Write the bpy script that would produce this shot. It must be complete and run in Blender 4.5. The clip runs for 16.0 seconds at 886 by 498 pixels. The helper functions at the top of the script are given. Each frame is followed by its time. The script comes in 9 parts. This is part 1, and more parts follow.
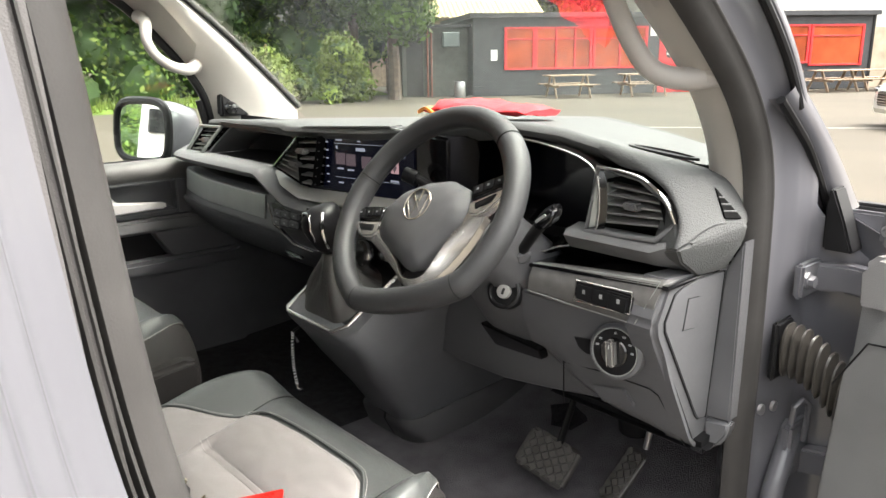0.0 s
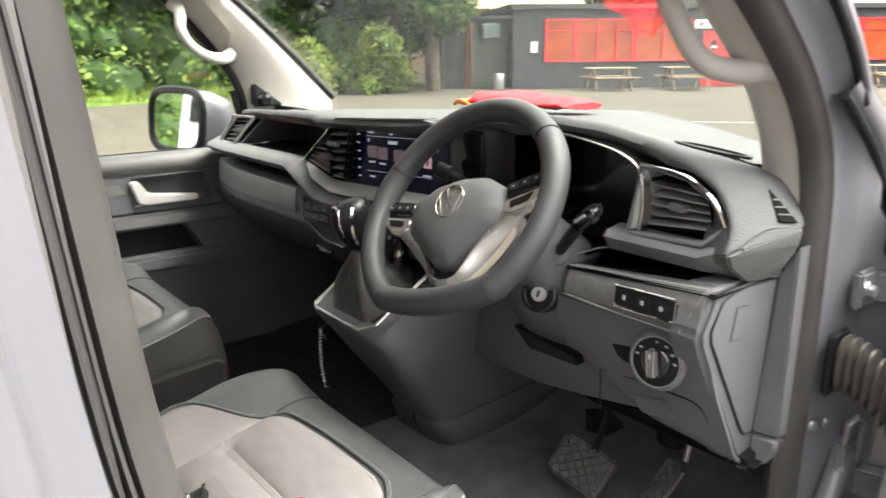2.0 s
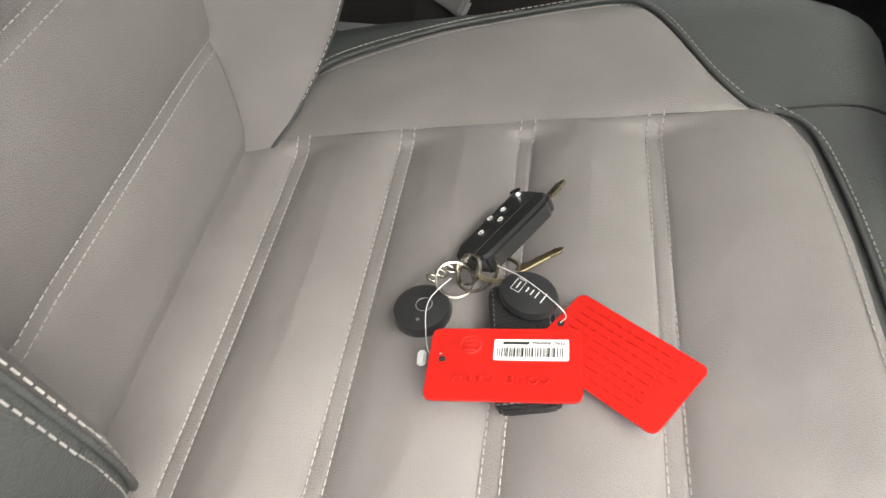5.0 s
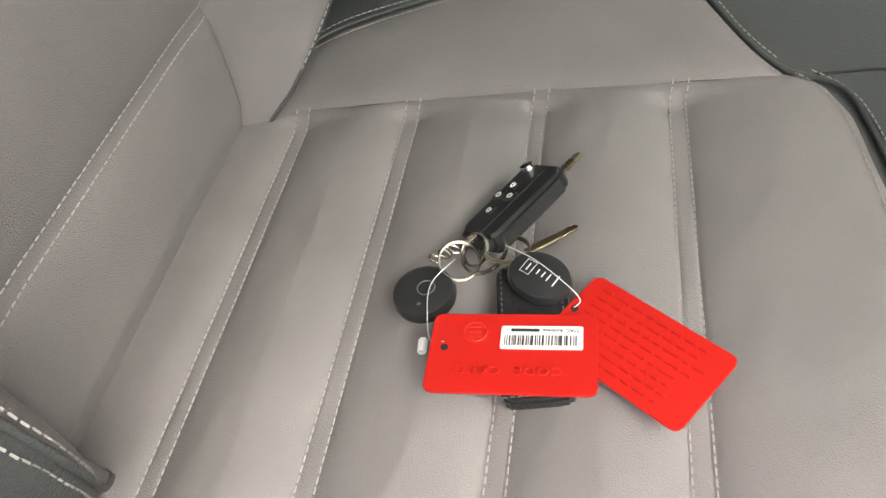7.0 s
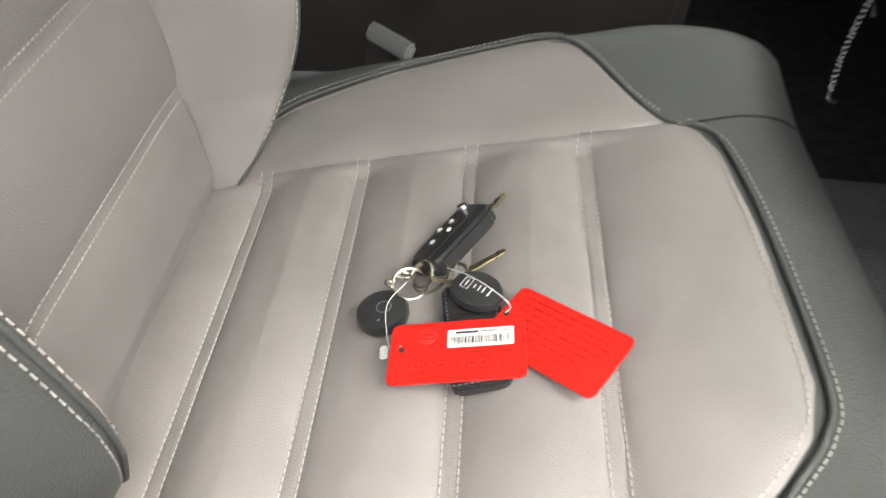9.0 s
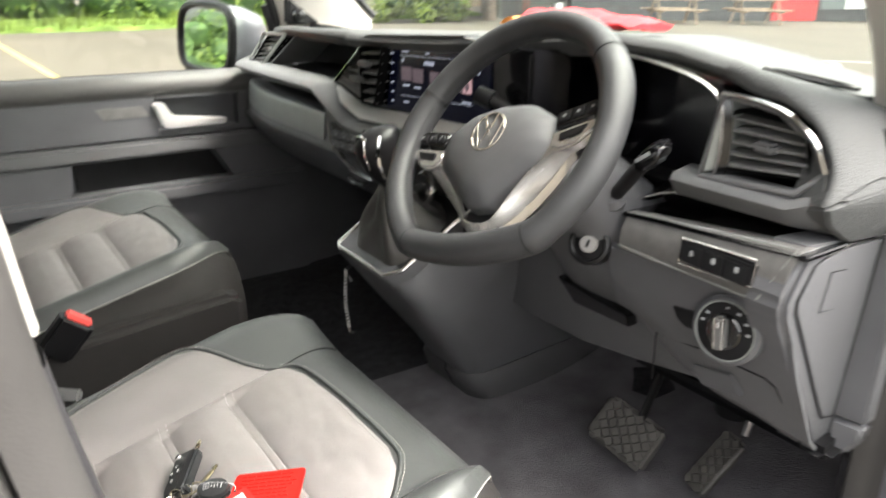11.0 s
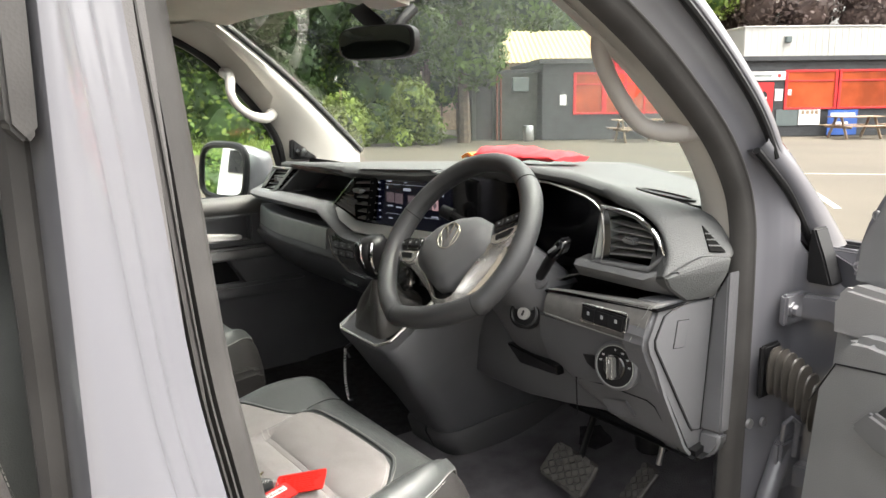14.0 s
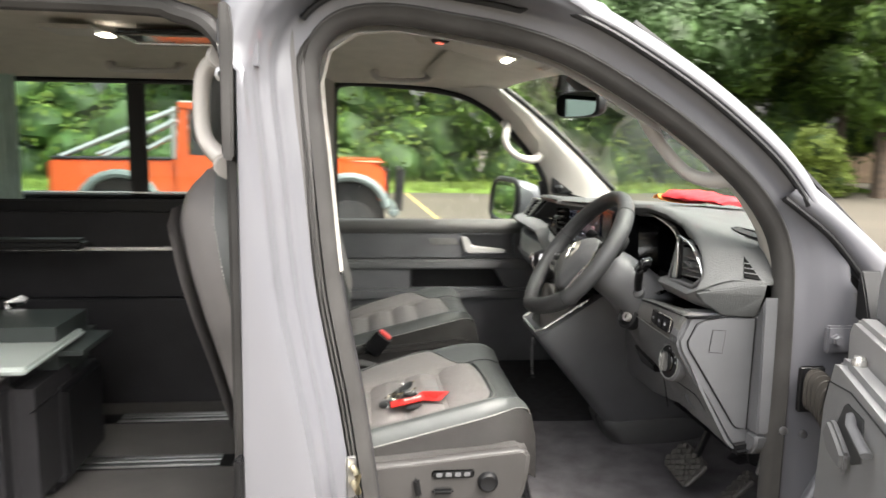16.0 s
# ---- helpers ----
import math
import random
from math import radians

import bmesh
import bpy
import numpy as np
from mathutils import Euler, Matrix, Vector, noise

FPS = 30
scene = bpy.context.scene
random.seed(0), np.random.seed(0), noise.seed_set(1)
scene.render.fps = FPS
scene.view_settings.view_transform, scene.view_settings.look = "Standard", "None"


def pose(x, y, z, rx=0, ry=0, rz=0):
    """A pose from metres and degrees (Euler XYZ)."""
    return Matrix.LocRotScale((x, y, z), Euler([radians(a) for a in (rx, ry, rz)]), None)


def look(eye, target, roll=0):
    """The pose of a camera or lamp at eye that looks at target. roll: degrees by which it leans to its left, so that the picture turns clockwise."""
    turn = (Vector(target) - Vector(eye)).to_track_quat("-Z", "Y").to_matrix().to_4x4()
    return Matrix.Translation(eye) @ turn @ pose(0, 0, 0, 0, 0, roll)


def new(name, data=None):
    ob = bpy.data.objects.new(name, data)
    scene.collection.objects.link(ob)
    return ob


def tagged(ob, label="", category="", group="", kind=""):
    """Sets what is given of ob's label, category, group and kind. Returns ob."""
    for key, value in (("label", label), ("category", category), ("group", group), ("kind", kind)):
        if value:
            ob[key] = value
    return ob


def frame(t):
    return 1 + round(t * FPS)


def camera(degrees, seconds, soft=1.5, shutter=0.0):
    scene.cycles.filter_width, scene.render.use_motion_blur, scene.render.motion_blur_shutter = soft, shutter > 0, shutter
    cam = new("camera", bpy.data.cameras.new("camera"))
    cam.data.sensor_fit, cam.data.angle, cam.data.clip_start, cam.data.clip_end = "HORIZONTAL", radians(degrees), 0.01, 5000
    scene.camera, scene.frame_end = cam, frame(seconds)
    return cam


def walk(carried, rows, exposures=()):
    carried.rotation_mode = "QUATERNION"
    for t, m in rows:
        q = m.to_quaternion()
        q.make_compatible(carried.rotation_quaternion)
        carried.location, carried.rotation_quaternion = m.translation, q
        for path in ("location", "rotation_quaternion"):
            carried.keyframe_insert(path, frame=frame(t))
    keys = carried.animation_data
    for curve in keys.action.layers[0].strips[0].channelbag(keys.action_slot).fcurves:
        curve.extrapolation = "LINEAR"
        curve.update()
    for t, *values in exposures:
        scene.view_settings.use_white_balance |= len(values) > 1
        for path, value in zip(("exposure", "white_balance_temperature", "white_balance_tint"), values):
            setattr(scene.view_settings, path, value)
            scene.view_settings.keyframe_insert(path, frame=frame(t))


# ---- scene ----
cam = camera(61.31, 16.0, 1.5, 0.5)
PATH = [
    (0, (1.2322, -0.8408, 1.5288), (-0.2235, 0.4336, 1.0221), -0.81),
    (0.5, (1.2248, -0.8306, 1.5343), (-0.2215, 0.4490, 1.0140), -0.84),
    (1, (1.2155, -0.8292, 1.5358), (-0.2337, 0.4478, 1.0171), -0.68),
    (1.5, (1.2109, -0.8308, 1.5384), (-0.2550, 0.4251, 1.0149), -0.41),
    (2, (1.1971, -0.8041, 1.5259), (-0.3160, 0.3933, 0.9998), -0.46),
    (2.5, (1.1235, -0.6632, 1.5004), (-0.5650, 0.1800, 0.8384), 1.71),
    (3, (1.0313, -0.5783, 1.4182), (-0.6859, -0.2189, 0.4580), 3.71),
    (3.5, (0.9140, -0.5734, 1.3513), (-0.7349, -0.5025, 0.2216), 5.45),
    (4, (0.7916, -0.5565, 1.3074), (-0.7277, -0.5959, 0.0074), 7.40),
    (4.2, (0.7565, -0.5699, 1.3108), (-0.6691, -0.5862, -0.0918), 8.14),
    (6.5, (0.6668, -0.5554, 1.2731), (-0.6215, -0.6923, -0.2506), 3.63),
    (7, (0.6701, -0.5594, 1.2756), (-0.6156, -0.7048, -0.2496), 3.36),
    (7.5, (0.6664, -0.5563, 1.2768), (-0.6263, -0.7020, -0.2423), 3.34),
    (8, (0.6700, -0.5536, 1.2763), (-0.6323, -0.6899, -0.2354), 3.22),
    (8.2, (0.6721, -0.5517, 1.2772), (-0.6388, -0.6804, -0.2278), 3.18),
    (10.3, (0.9877, -0.5671, 1.4294), (-0.7139, -0.0174, 0.5338), 2.44),
    (10.5, (1.0256, -0.5949, 1.4461), (-0.6490, 0.1239, 0.6221), 2.12),
    (11, (1.0966, -0.7032, 1.4928), (-0.4499, 0.3584, 0.7990), 0.45),
    (11.5, (1.1932, -0.7996, 1.5362), (-0.2839, 0.4157, 0.9520), -0.05),
    (12, (1.3084, -0.8609, 1.5448), (-0.1758, 0.3856, 1.0515), -0.92),
    (12.5, (1.3787, -0.8966, 1.5449), (-0.1338, 0.3284, 1.0849), -1.35),
    (13, (1.3915, -0.9022, 1.5449), (-0.1457, 0.2996, 1.1058), -1.21),
    (13.5, (1.4023, -0.9064, 1.5449), (-0.1568, 0.2742, 1.1261), -0.98),
    (14, (1.4179, -0.9109, 1.5478), (-0.1699, 0.2391, 1.1525), -0.76),
    (14.5, (1.4737, -0.9146, 1.5407), (-0.1471, 0.1990, 1.1764), -0.12),
    (15, (1.6594, -0.9179, 1.5380), (-0.0696, 0.0313, 1.2071), -0.47),
    (15.5, (1.8841, -0.8574, 1.5628), (0.0147, -0.2144, 1.2598), -0.04),
    (16, (2.0708, -0.6432, 1.5598), (0.1026, -0.4304, 1.2751), 0.79),
]
walk(cam, [(t, look(eye, target, roll)) for t, eye, target, roll in PATH], exposures=[(0.0, 2.62), (2.5, 2.62), (3.5, 2.45), (6.5, 1.85), (8.0, 1.85), (10.5, 2.90), (12.0, 2.60), (14.0, 2.45), (16.0, 2.4)])
SKY, SUN, SUNSIDE, HIGH = 0.165, 0.70, 44, 61

# ---- sky and sun: a bright overcast afternoon ----
world = bpy.data.worlds.new("world")
scene.world = world
world.use_nodes = True
wn, wl = world.node_tree.nodes, world.node_tree.links
sky = wn.new("ShaderNodeTexSky")
sky.sky_type, sky.sun_disc = "NISHITA", False
sky.sun_elevation, sky.sun_rotation = radians(HIGH), radians(SUNSIDE)
sky.dust_density, sky.air_density = 9.0, 1.0
calm = wn.new("ShaderNodeHueSaturation")
calm.inputs["Saturation"].default_value = 0.22
wl.new(sky.outputs[0], calm.inputs["Color"])
warm = wn.new("ShaderNodeMix")
warm.data_type, warm.blend_type = "RGBA", "MULTIPLY"
warm.inputs["Factor"].default_value = 1.0
warm.inputs["B"].default_value = (1.02, 1.0, 0.95, 1)
wl.new(calm.outputs[0], warm.inputs["A"])
wl.new(warm.outputs["Result"], wn["Background"].inputs["Color"])
wn["Background"].inputs["Strength"].default_value = SKY
sun = new("sun", bpy.data.lights.new("sun", "SUN"))
sun.data.energy, sun.data.angle, sun.data.color = SUN, radians(80), (1.0, 0.97, 0.92)
sun.matrix_world = look((0, 0, 0), (-math.sin(radians(SUNSIDE)) * math.cos(radians(HIGH)), -math.cos(radians(SUNSIDE)) * math.cos(radians(HIGH)), -math.sin(radians(HIGH))))


# ---- materials ----
def mat(name, colour, rough=0.5, metal=0.0, vary=0.12, scale=6.0, grain=0.0, grain_scale=300.0, coat=0.0, second=None, spec=0.5, sheen=0.0, coat_rough=0.14):
    m = bpy.data.materials.new(name)
    m.use_nodes = True
    n, l = m.node_tree.nodes, m.node_tree.links
    b = n["Principled BSDF"]
    b.inputs["Metallic"].default_value = metal
    b.inputs["Coat Weight"].default_value = coat
    b.inputs["Coat Roughness"].default_value = coat_rough
    b.inputs["Specular IOR Level"].default_value = spec
    b.inputs["Sheen Weight"].default_value = sheen
    co = n.new("ShaderNodeTexCoord")
    tex = n.new("ShaderNodeTexNoise")
    tex.inputs["Scale"].default_value = scale
    tex.inputs["Detail"].default_value = 6
    l.new(co.outputs["Object"], tex.inputs["Vector"])
    ramp = n.new("ShaderNodeValToRGB")
    c2 = second or tuple(c * (1 + vary) for c in colour)
    c1 = tuple(c * (1 - vary) for c in colour)
    ramp.color_ramp.elements[0].position, ramp.color_ramp.elements[1].position = 0.32, 0.68
    ramp.color_ramp.elements[0].color, ramp.color_ramp.elements[1].color = (*c1, 1), (*c2, 1)
    l.new(tex.outputs["Fac"], ramp.inputs["Fac"])
    l.new(ramp.outputs["Color"], b.inputs["Base Color"])
    mr = n.new("ShaderNodeMapRange")
    mr.inputs["To Min"].default_value, mr.inputs["To Max"].default_value = max(0.02, rough * 0.85), min(1, rough * 1.15)
    l.new(tex.outputs["Fac"], mr.inputs["Value"])
    l.new(mr.outputs["Result"], b.inputs["Roughness"])
    if grain:
        g = n.new("ShaderNodeTexVoronoi")
        g.inputs["Scale"].default_value = grain_scale
        l.new(co.outputs["Object"], g.inputs["Vector"])
        bump = n.new("ShaderNodeBump")
        bump.inputs["Strength"].default_value, bump.inputs["Distance"].default_value = grain, 0.002
        l.new(g.outputs["Distance"], bump.inputs["Height"])
        l.new(bump.outputs["Normal"], b.inputs["Normal"])
    return m


def glass(name, tint=(0.92, 0.96, 0.94), gloss=0.9, base=0.05):
    m = bpy.data.materials.new(name)
    m.use_nodes = True
    n, l = m.node_tree.nodes, m.node_tree.links
    n.remove(n["Principled BSDF"])
    t, g, f, mx = n.new("ShaderNodeBsdfTransparent"), n.new("ShaderNodeBsdfGlossy"), n.new("ShaderNodeLayerWeight"), n.new("ShaderNodeMixShader")
    t.inputs["Color"].default_value = (*tint, 1)
    g.inputs["Roughness"].default_value = 0.015
    p5, k = n.new("ShaderNodeMath"), n.new("ShaderNodeMath")
    p5.operation, p5.inputs[1].default_value = "POWER", 4.5
    k.operation = "MULTIPLY_ADD"
    k.inputs[1].default_value, k.inputs[2].default_value = gloss, base
    l.new(f.outputs["Facing"], p5.inputs[0])
    l.new(p5.outputs[0], k.inputs[0])
    l.new(k.outputs[0], mx.inputs["Fac"])
    l.new(t.outputs[0], mx.inputs[1])
    l.new(g.outputs[0], mx.inputs[2])
    l.new(mx.outputs[0], n["Material Output"].inputs["Surface"])
    return m


def glow(name, colour, strength):
    m = bpy.data.materials.new(name)
    m.use_nodes = True
    b = m.node_tree.nodes["Principled BSDF"]
    b.inputs["Base Color"].default_value = (*[c * 0.3 for c in colour], 1)
    b.inputs["Emission Color"].default_value = (*colour, 1)
    b.inputs["Emission Strength"].default_value = strength
    b.inputs["Roughness"].default_value = 0.15
    return m


PAINT = mat("grey_paint", (0.126, 0.126, 0.140), 0.30, 0.0, 0.03, 3, coat=0.8, coat_rough=0.04)
RUBBER = mat("door_seal_rubber", (0.043, 0.041, 0.040), 0.55, 0, 0.2, 12, 0.05, 500, spec=0.35)
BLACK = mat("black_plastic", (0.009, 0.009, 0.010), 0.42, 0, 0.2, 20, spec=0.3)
# near-black without gloss: shade inside the vents put into the colour
VOID = mat("vent_shade_black", (0.008, 0.008, 0.008), 0.9, 0, 0.2, 30, spec=0.05)
DASH = mat("dash_soft_plastic", (0.135, 0.136, 0.139), 0.50, 0, 0.1, 9, 0.30, 620, spec=0.4)
DASHTOP = mat("dash_top_grain", (0.088, 0.090, 0.091), 0.72, 0, 0.1, 9, 0.35, 420, spec=0.25)
LOWER = mat("lower_hard_plastic", (0.116, 0.117, 0.124), 0.42, 0, 0.12, 7, 0.22, 700)
FASCIA = mat("fascia_panel_silver_grey", (0.30, 0.315, 0.30), 0.34, 0.2, 0.05, 30)
SWITCHP = mat("switch_panel_textured", (0.19, 0.185, 0.18), 0.38, 0.3, 0.12, 60, 0.25, 1400)
GLOSS = mat("piano_black", (0.006, 0.006, 0.007), 0.10, 0, 0.1, 4, coat=0.6)
CHROME = mat("chrome", (0.78, 0.78, 0.78), 0.12, 1.0, 0.03, 8)
SATIN = mat("satin_metal", (0.74, 0.72, 0.69), 0.26, 0.85, 0.05, 40)
WHEELLEATHER = mat("wheel_leather", (0.042, 0.043, 0.045), 0.46, 0, 0.1, 25, 0.25, 900)
PAD = mat("airbag_pad", (0.095, 0.096, 0.099), 0.5, 0, 0.06, 20, 0.2, 1200)
LIGHTLEATHER = mat("pale_grey_leather", (0.205, 0.190, 0.187), 0.42, 0, 0.07, 14, 0.30, 1250)
DARKLEATHER = mat("dark_grey_leather", (0.060, 0.064, 0.063), 0.36, 0, 0.12, 12, 0.2, 700)
SEATSIDE = mat("dark_seat_fabric", (0.017, 0.0155, 0.015), 0.7, 0, 0.15, 30, 0.3, 900, spec=0.25)
SEATBASE = mat("seat_base_plastic", (0.050, 0.047, 0.046), 0.5, 0, 0.08, 10, 0.15, 800)
THREAD = mat("pale_thread", (0.35, 0.338, 0.32), 0.7, 0, 0.1, 50)
CARPET = mat("black_carpet", (0.028, 0.027, 0.030), 0.95, 0, 0.45, 55, 0.9, 500, spec=0.1, sheen=0.05)
MAT_ = mat("floor_mat_carpet", (0.155, 0.147, 0.155), 0.95, 0, 0.22, 14, 0.9, 420, spec=0.1)
HEADLINER = mat("headliner_felt", (0.55, 0.515, 0.455), 0.9, 0, 0.05, 18, 0.25, 900, spec=0.2)
CREAM = mat("pillar_trim_cream", (0.42, 0.40, 0.37), 0.55, 0, 0.04, 8, 0.08, 900)
GRABMAT = mat("grab_handle_cream", (0.42, 0.40, 0.38), 0.42, 0, 0.03, 8)
REARTRIM = mat("rear_trim_dark", (0.030, 0.029, 0.032), 0.5, 0, 0.15, 8, 0.2, 600, spec=0.3)
ALU = mat("aluminium_rail", (0.70, 0.71, 0.71), 0.32, 1.0, 0.06, 40)
STEEL = mat("zinc_steel", (0.45, 0.45, 0.46), 0.35, 0.9, 0.1, 40)
REDCARD = mat("red_plastic_card", (0.46, 0.014, 0.010), 0.30, 0, 0.05, 20)
REDCLOTH = mat("red_cloth", (0.62, 0.025, 0.035), 0.75, 0, 0.18, 30, 0.4, 500)
ORANGEBIT = mat("orange_cloth", (0.80, 0.25, 0.04), 0.75, 0, 0.15, 30)
WHITE = mat("white_label", (0.80, 0.80, 0.78), 0.5, 0, 0.03, 20)
INK = mat("dark_ink", (0.02, 0.02, 0.02), 0.6, 0, 0.1, 20)
MARK = mat("pale_icon_paint", (0.36, 0.37, 0.38), 0.5, 0, 0.05, 20)
BRASS = mat("nickel_brass_key", (0.50, 0.44, 0.31), 0.28, 1.0, 0.08, 60)
KEYPL = mat("key_black_plastic", (0.018, 0.019, 0.020), 0.34, 0, 0.1, 40)
CLEARPL = mat("clear_nylon", (0.5, 0.5, 0.5), 0.3, 0, 0.03, 20)
REDPL = mat("buckle_red", (0.75, 0.09, 0.08), 0.4, 0, 0.05, 20)
GLASS = glass("window_glass", (0.90, 0.95, 0.92), 0.9)
SCREENG = glass("windscreen_glass", (0.84, 0.90, 0.85), 0.9, 0.13)
DARKGLASS = glass("tinted_glass", (0.55, 0.66, 0.62), 0.9)
MIRROR = mat("mirror_silver", (0.86, 0.88, 0.88), 0.015, 1.0, 0.01, 2)
SCREEN = glow("screen_dark", (0.006, 0.007, 0.020), 0.04)
SCREENTILE = glow("screen_tile", (0.10, 0.075, 0.085), 0.16)
SCREENTEXT = glow("screen_text", (0.45, 0.48, 0.58), 0.10)
SCREENPINK = glow("screen_pink", (0.55, 0.34, 0.36), 0.12)
LAMP = glow("lamp_lens_lit", (1.0, 0.93, 0.80), 2.5)
TARMAC = mat("worn_pale_tarmac", (0.070, 0.062, 0.049), 0.9, 0, 0.16, 0.35, 0.3, 90, spec=0.2)
GRASS = mat("grass", (0.085, 0.13, 0.028), 0.9, 0, 0.5, 1.6, 0.5, 25, spec=0.1)
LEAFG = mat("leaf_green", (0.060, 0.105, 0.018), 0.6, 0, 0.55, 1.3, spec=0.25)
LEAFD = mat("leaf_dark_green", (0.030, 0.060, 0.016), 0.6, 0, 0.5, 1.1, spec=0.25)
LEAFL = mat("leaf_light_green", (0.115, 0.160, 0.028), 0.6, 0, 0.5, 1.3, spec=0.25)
LEAFP = mat("leaf_copper", (0.050, 0.034, 0.030), 0.6, 0, 0.5, 1.0, spec=0.25)
BARK = mat("bark", (0.075, 0.055, 0.040), 0.9, 0, 0.35, 8, 0.6, 40)
CLAD = mat("charcoal_cladding", (0.038, 0.041, 0.045), 0.7, 0, 0.2, 3, 0.2, 60)
REDPAINT = mat("red_paint", (0.50, 0.020, 0.022), 0.45, 0, 0.08, 2)
REDWIN = mat("orange_red_blind_glass", (0.34, 0.062, 0.018), 0.16, 0, 0.35, 0.8, coat=0.6)
WINDARK = mat("window_dark", (0.03, 0.03, 0.032), 0.12, 0, 0.3, 1.5, coat=0.5)
TIMBER = mat("weathered_timber", (0.25, 0.185, 0.125), 0.75, 0, 0.25, 9, 0.3, 60)
CORRUG = mat("tan_roof_sheet", (0.42, 0.34, 0.17), 0.6, 0, 0.12, 1.2)
WHITEWALL = mat("white_render", (0.46, 0.455, 0.43), 0.7, 0, 0.06, 0.6)
LINE = mat("white_line_paint", (0.34, 0.33, 0.30), 0.8, 0, 0.25, 3)
YLINE = mat("yellow_line_paint", (0.34, 0.25, 0.08), 0.8, 0, 0.25, 3)
ORANGE = mat("orange_car_paint", (0.48, 0.075, 0.016), 0.25, 0, 0.05, 2, coat=0.8)
CARGREY = mat("grey_car_trim", (0.11, 0.135, 0.135), 0.4, 0.1, 0.08, 4)
TYRE = mat("tyre_rubber", (0.018, 0.018, 0.019), 0.8, 0, 0.2, 12)
BLUEBOARD = mat("blue_sign_board", (0.03, 0.09, 0.32), 0.5, 0, 0.06, 5)


# ---- mesh helpers ----
def V(*p):
    return Vector(p)


def part(name, bm, material, parent=None, label="", smooth=35, kind=""):
    me = bpy.data.meshes.new(name)
    if bm.faces:
        bmesh.ops.recalc_face_normals(bm, faces=bm.faces)
    bm.to_mesh(me)
    bm.free()
    me.materials.append(material)
    if smooth:
        for p in me.polygons:
            p.use_smooth = True
        me.set_sharp_from_angle(angle=radians(smooth))
    ob = new(name, me)
    if parent:
        ob.parent = parent
        if parent.data is None:
            ob.matrix_parent_inverse = Matrix.Translation(-parent.location)
    tagged(ob, label=label, kind=kind)
    return ob


def thing(name, label, category, group="", kind="", at=(0, 0, 0)):
    ob = new(name)
    ob.location = at
    ob.empty_display_size = 0.05
    bpy.context.view_layer.update()
    return tagged(ob, label, category, group, kind)


def sheet(rows, closed=False, bm=None):
    """Quads over a table of points; closed joins each row's end to its start."""
    bm = bm or bmesh.new()
    vs = [[bm.verts.new(p) for p in r] for r in rows]
    for a, b in zip(vs, vs[1:]):
        n = len(a)
        for i in range(n if closed else n - 1):
            j = (i + 1) % n
            try:
                bm.faces.new((a[i], a[j], b[j], b[i]))
            except ValueError:
                pass
    return bm, vs


def capped(rows):
    bm, vs = sheet(rows, True)
    bm.faces.new(vs[0])
    bm.faces.new(vs[-1])
    return bm


def thicken(bm, depth):
    bmesh.ops.recalc_face_normals(bm, faces=bm.faces)
    bmesh.ops.solidify(bm, geom=list(bm.faces), thickness=depth)
    return bm


def prism(pts, vec, bevel=0.0, seg=2, bm=None):
    bm = bm or bmesh.new()
    vec = Vector(vec)
    a = [bm.verts.new(p) for p in pts]
    b = [bm.verts.new(Vector(p) + vec) for p in pts]
    n = len(pts)
    fs = [bm.faces.new(a), bm.faces.new(b[::-1])]
    for i in range(n):
        fs.append(bm.faces.new((a[i], a[(i + 1) % n], b[(i + 1) % n], b[i])))
    bmesh.ops.recalc_face_normals(bm, faces=fs)
    if bevel:
        es = list({e for f in fs for e in f.edges})
        bmesh.ops.bevel(bm, geom=es, offset=bevel, segments=seg, affect="EDGES", clamp_overlap=True)
    return bm


def box(c, s, bevel=0.0, seg=2, m=None, bm=None):
    bm = bm or bmesh.new()
    t = (m or Matrix.Identity(4))
    x, y, z = s[0] / 2, s[1] / 2, s[2] / 2
    c = Vector(c)
    vs = [bm.verts.new(c + t.to_3x3() @ Vector(p)) for p in ((-x, -y, -z), (x, -y, -z), (x, y, -z), (-x, y, -z), (-x, -y, z), (x, -y, z), (x, y, z), (-x, y, z))]
    fs = [bm.faces.new([vs[i] for i in q]) for q in ((0, 3, 2, 1), (4, 5, 6, 7), (0, 1, 5, 4), (1, 2, 6, 5), (2, 3, 7, 6), (3, 0, 4, 7))]
    if bevel:
        bmesh.ops.bevel(bm, geom=list({e for f in fs for e in f.edges}), offset=bevel, segments=seg, affect="EDGES", clamp_overlap=True)
    return bm


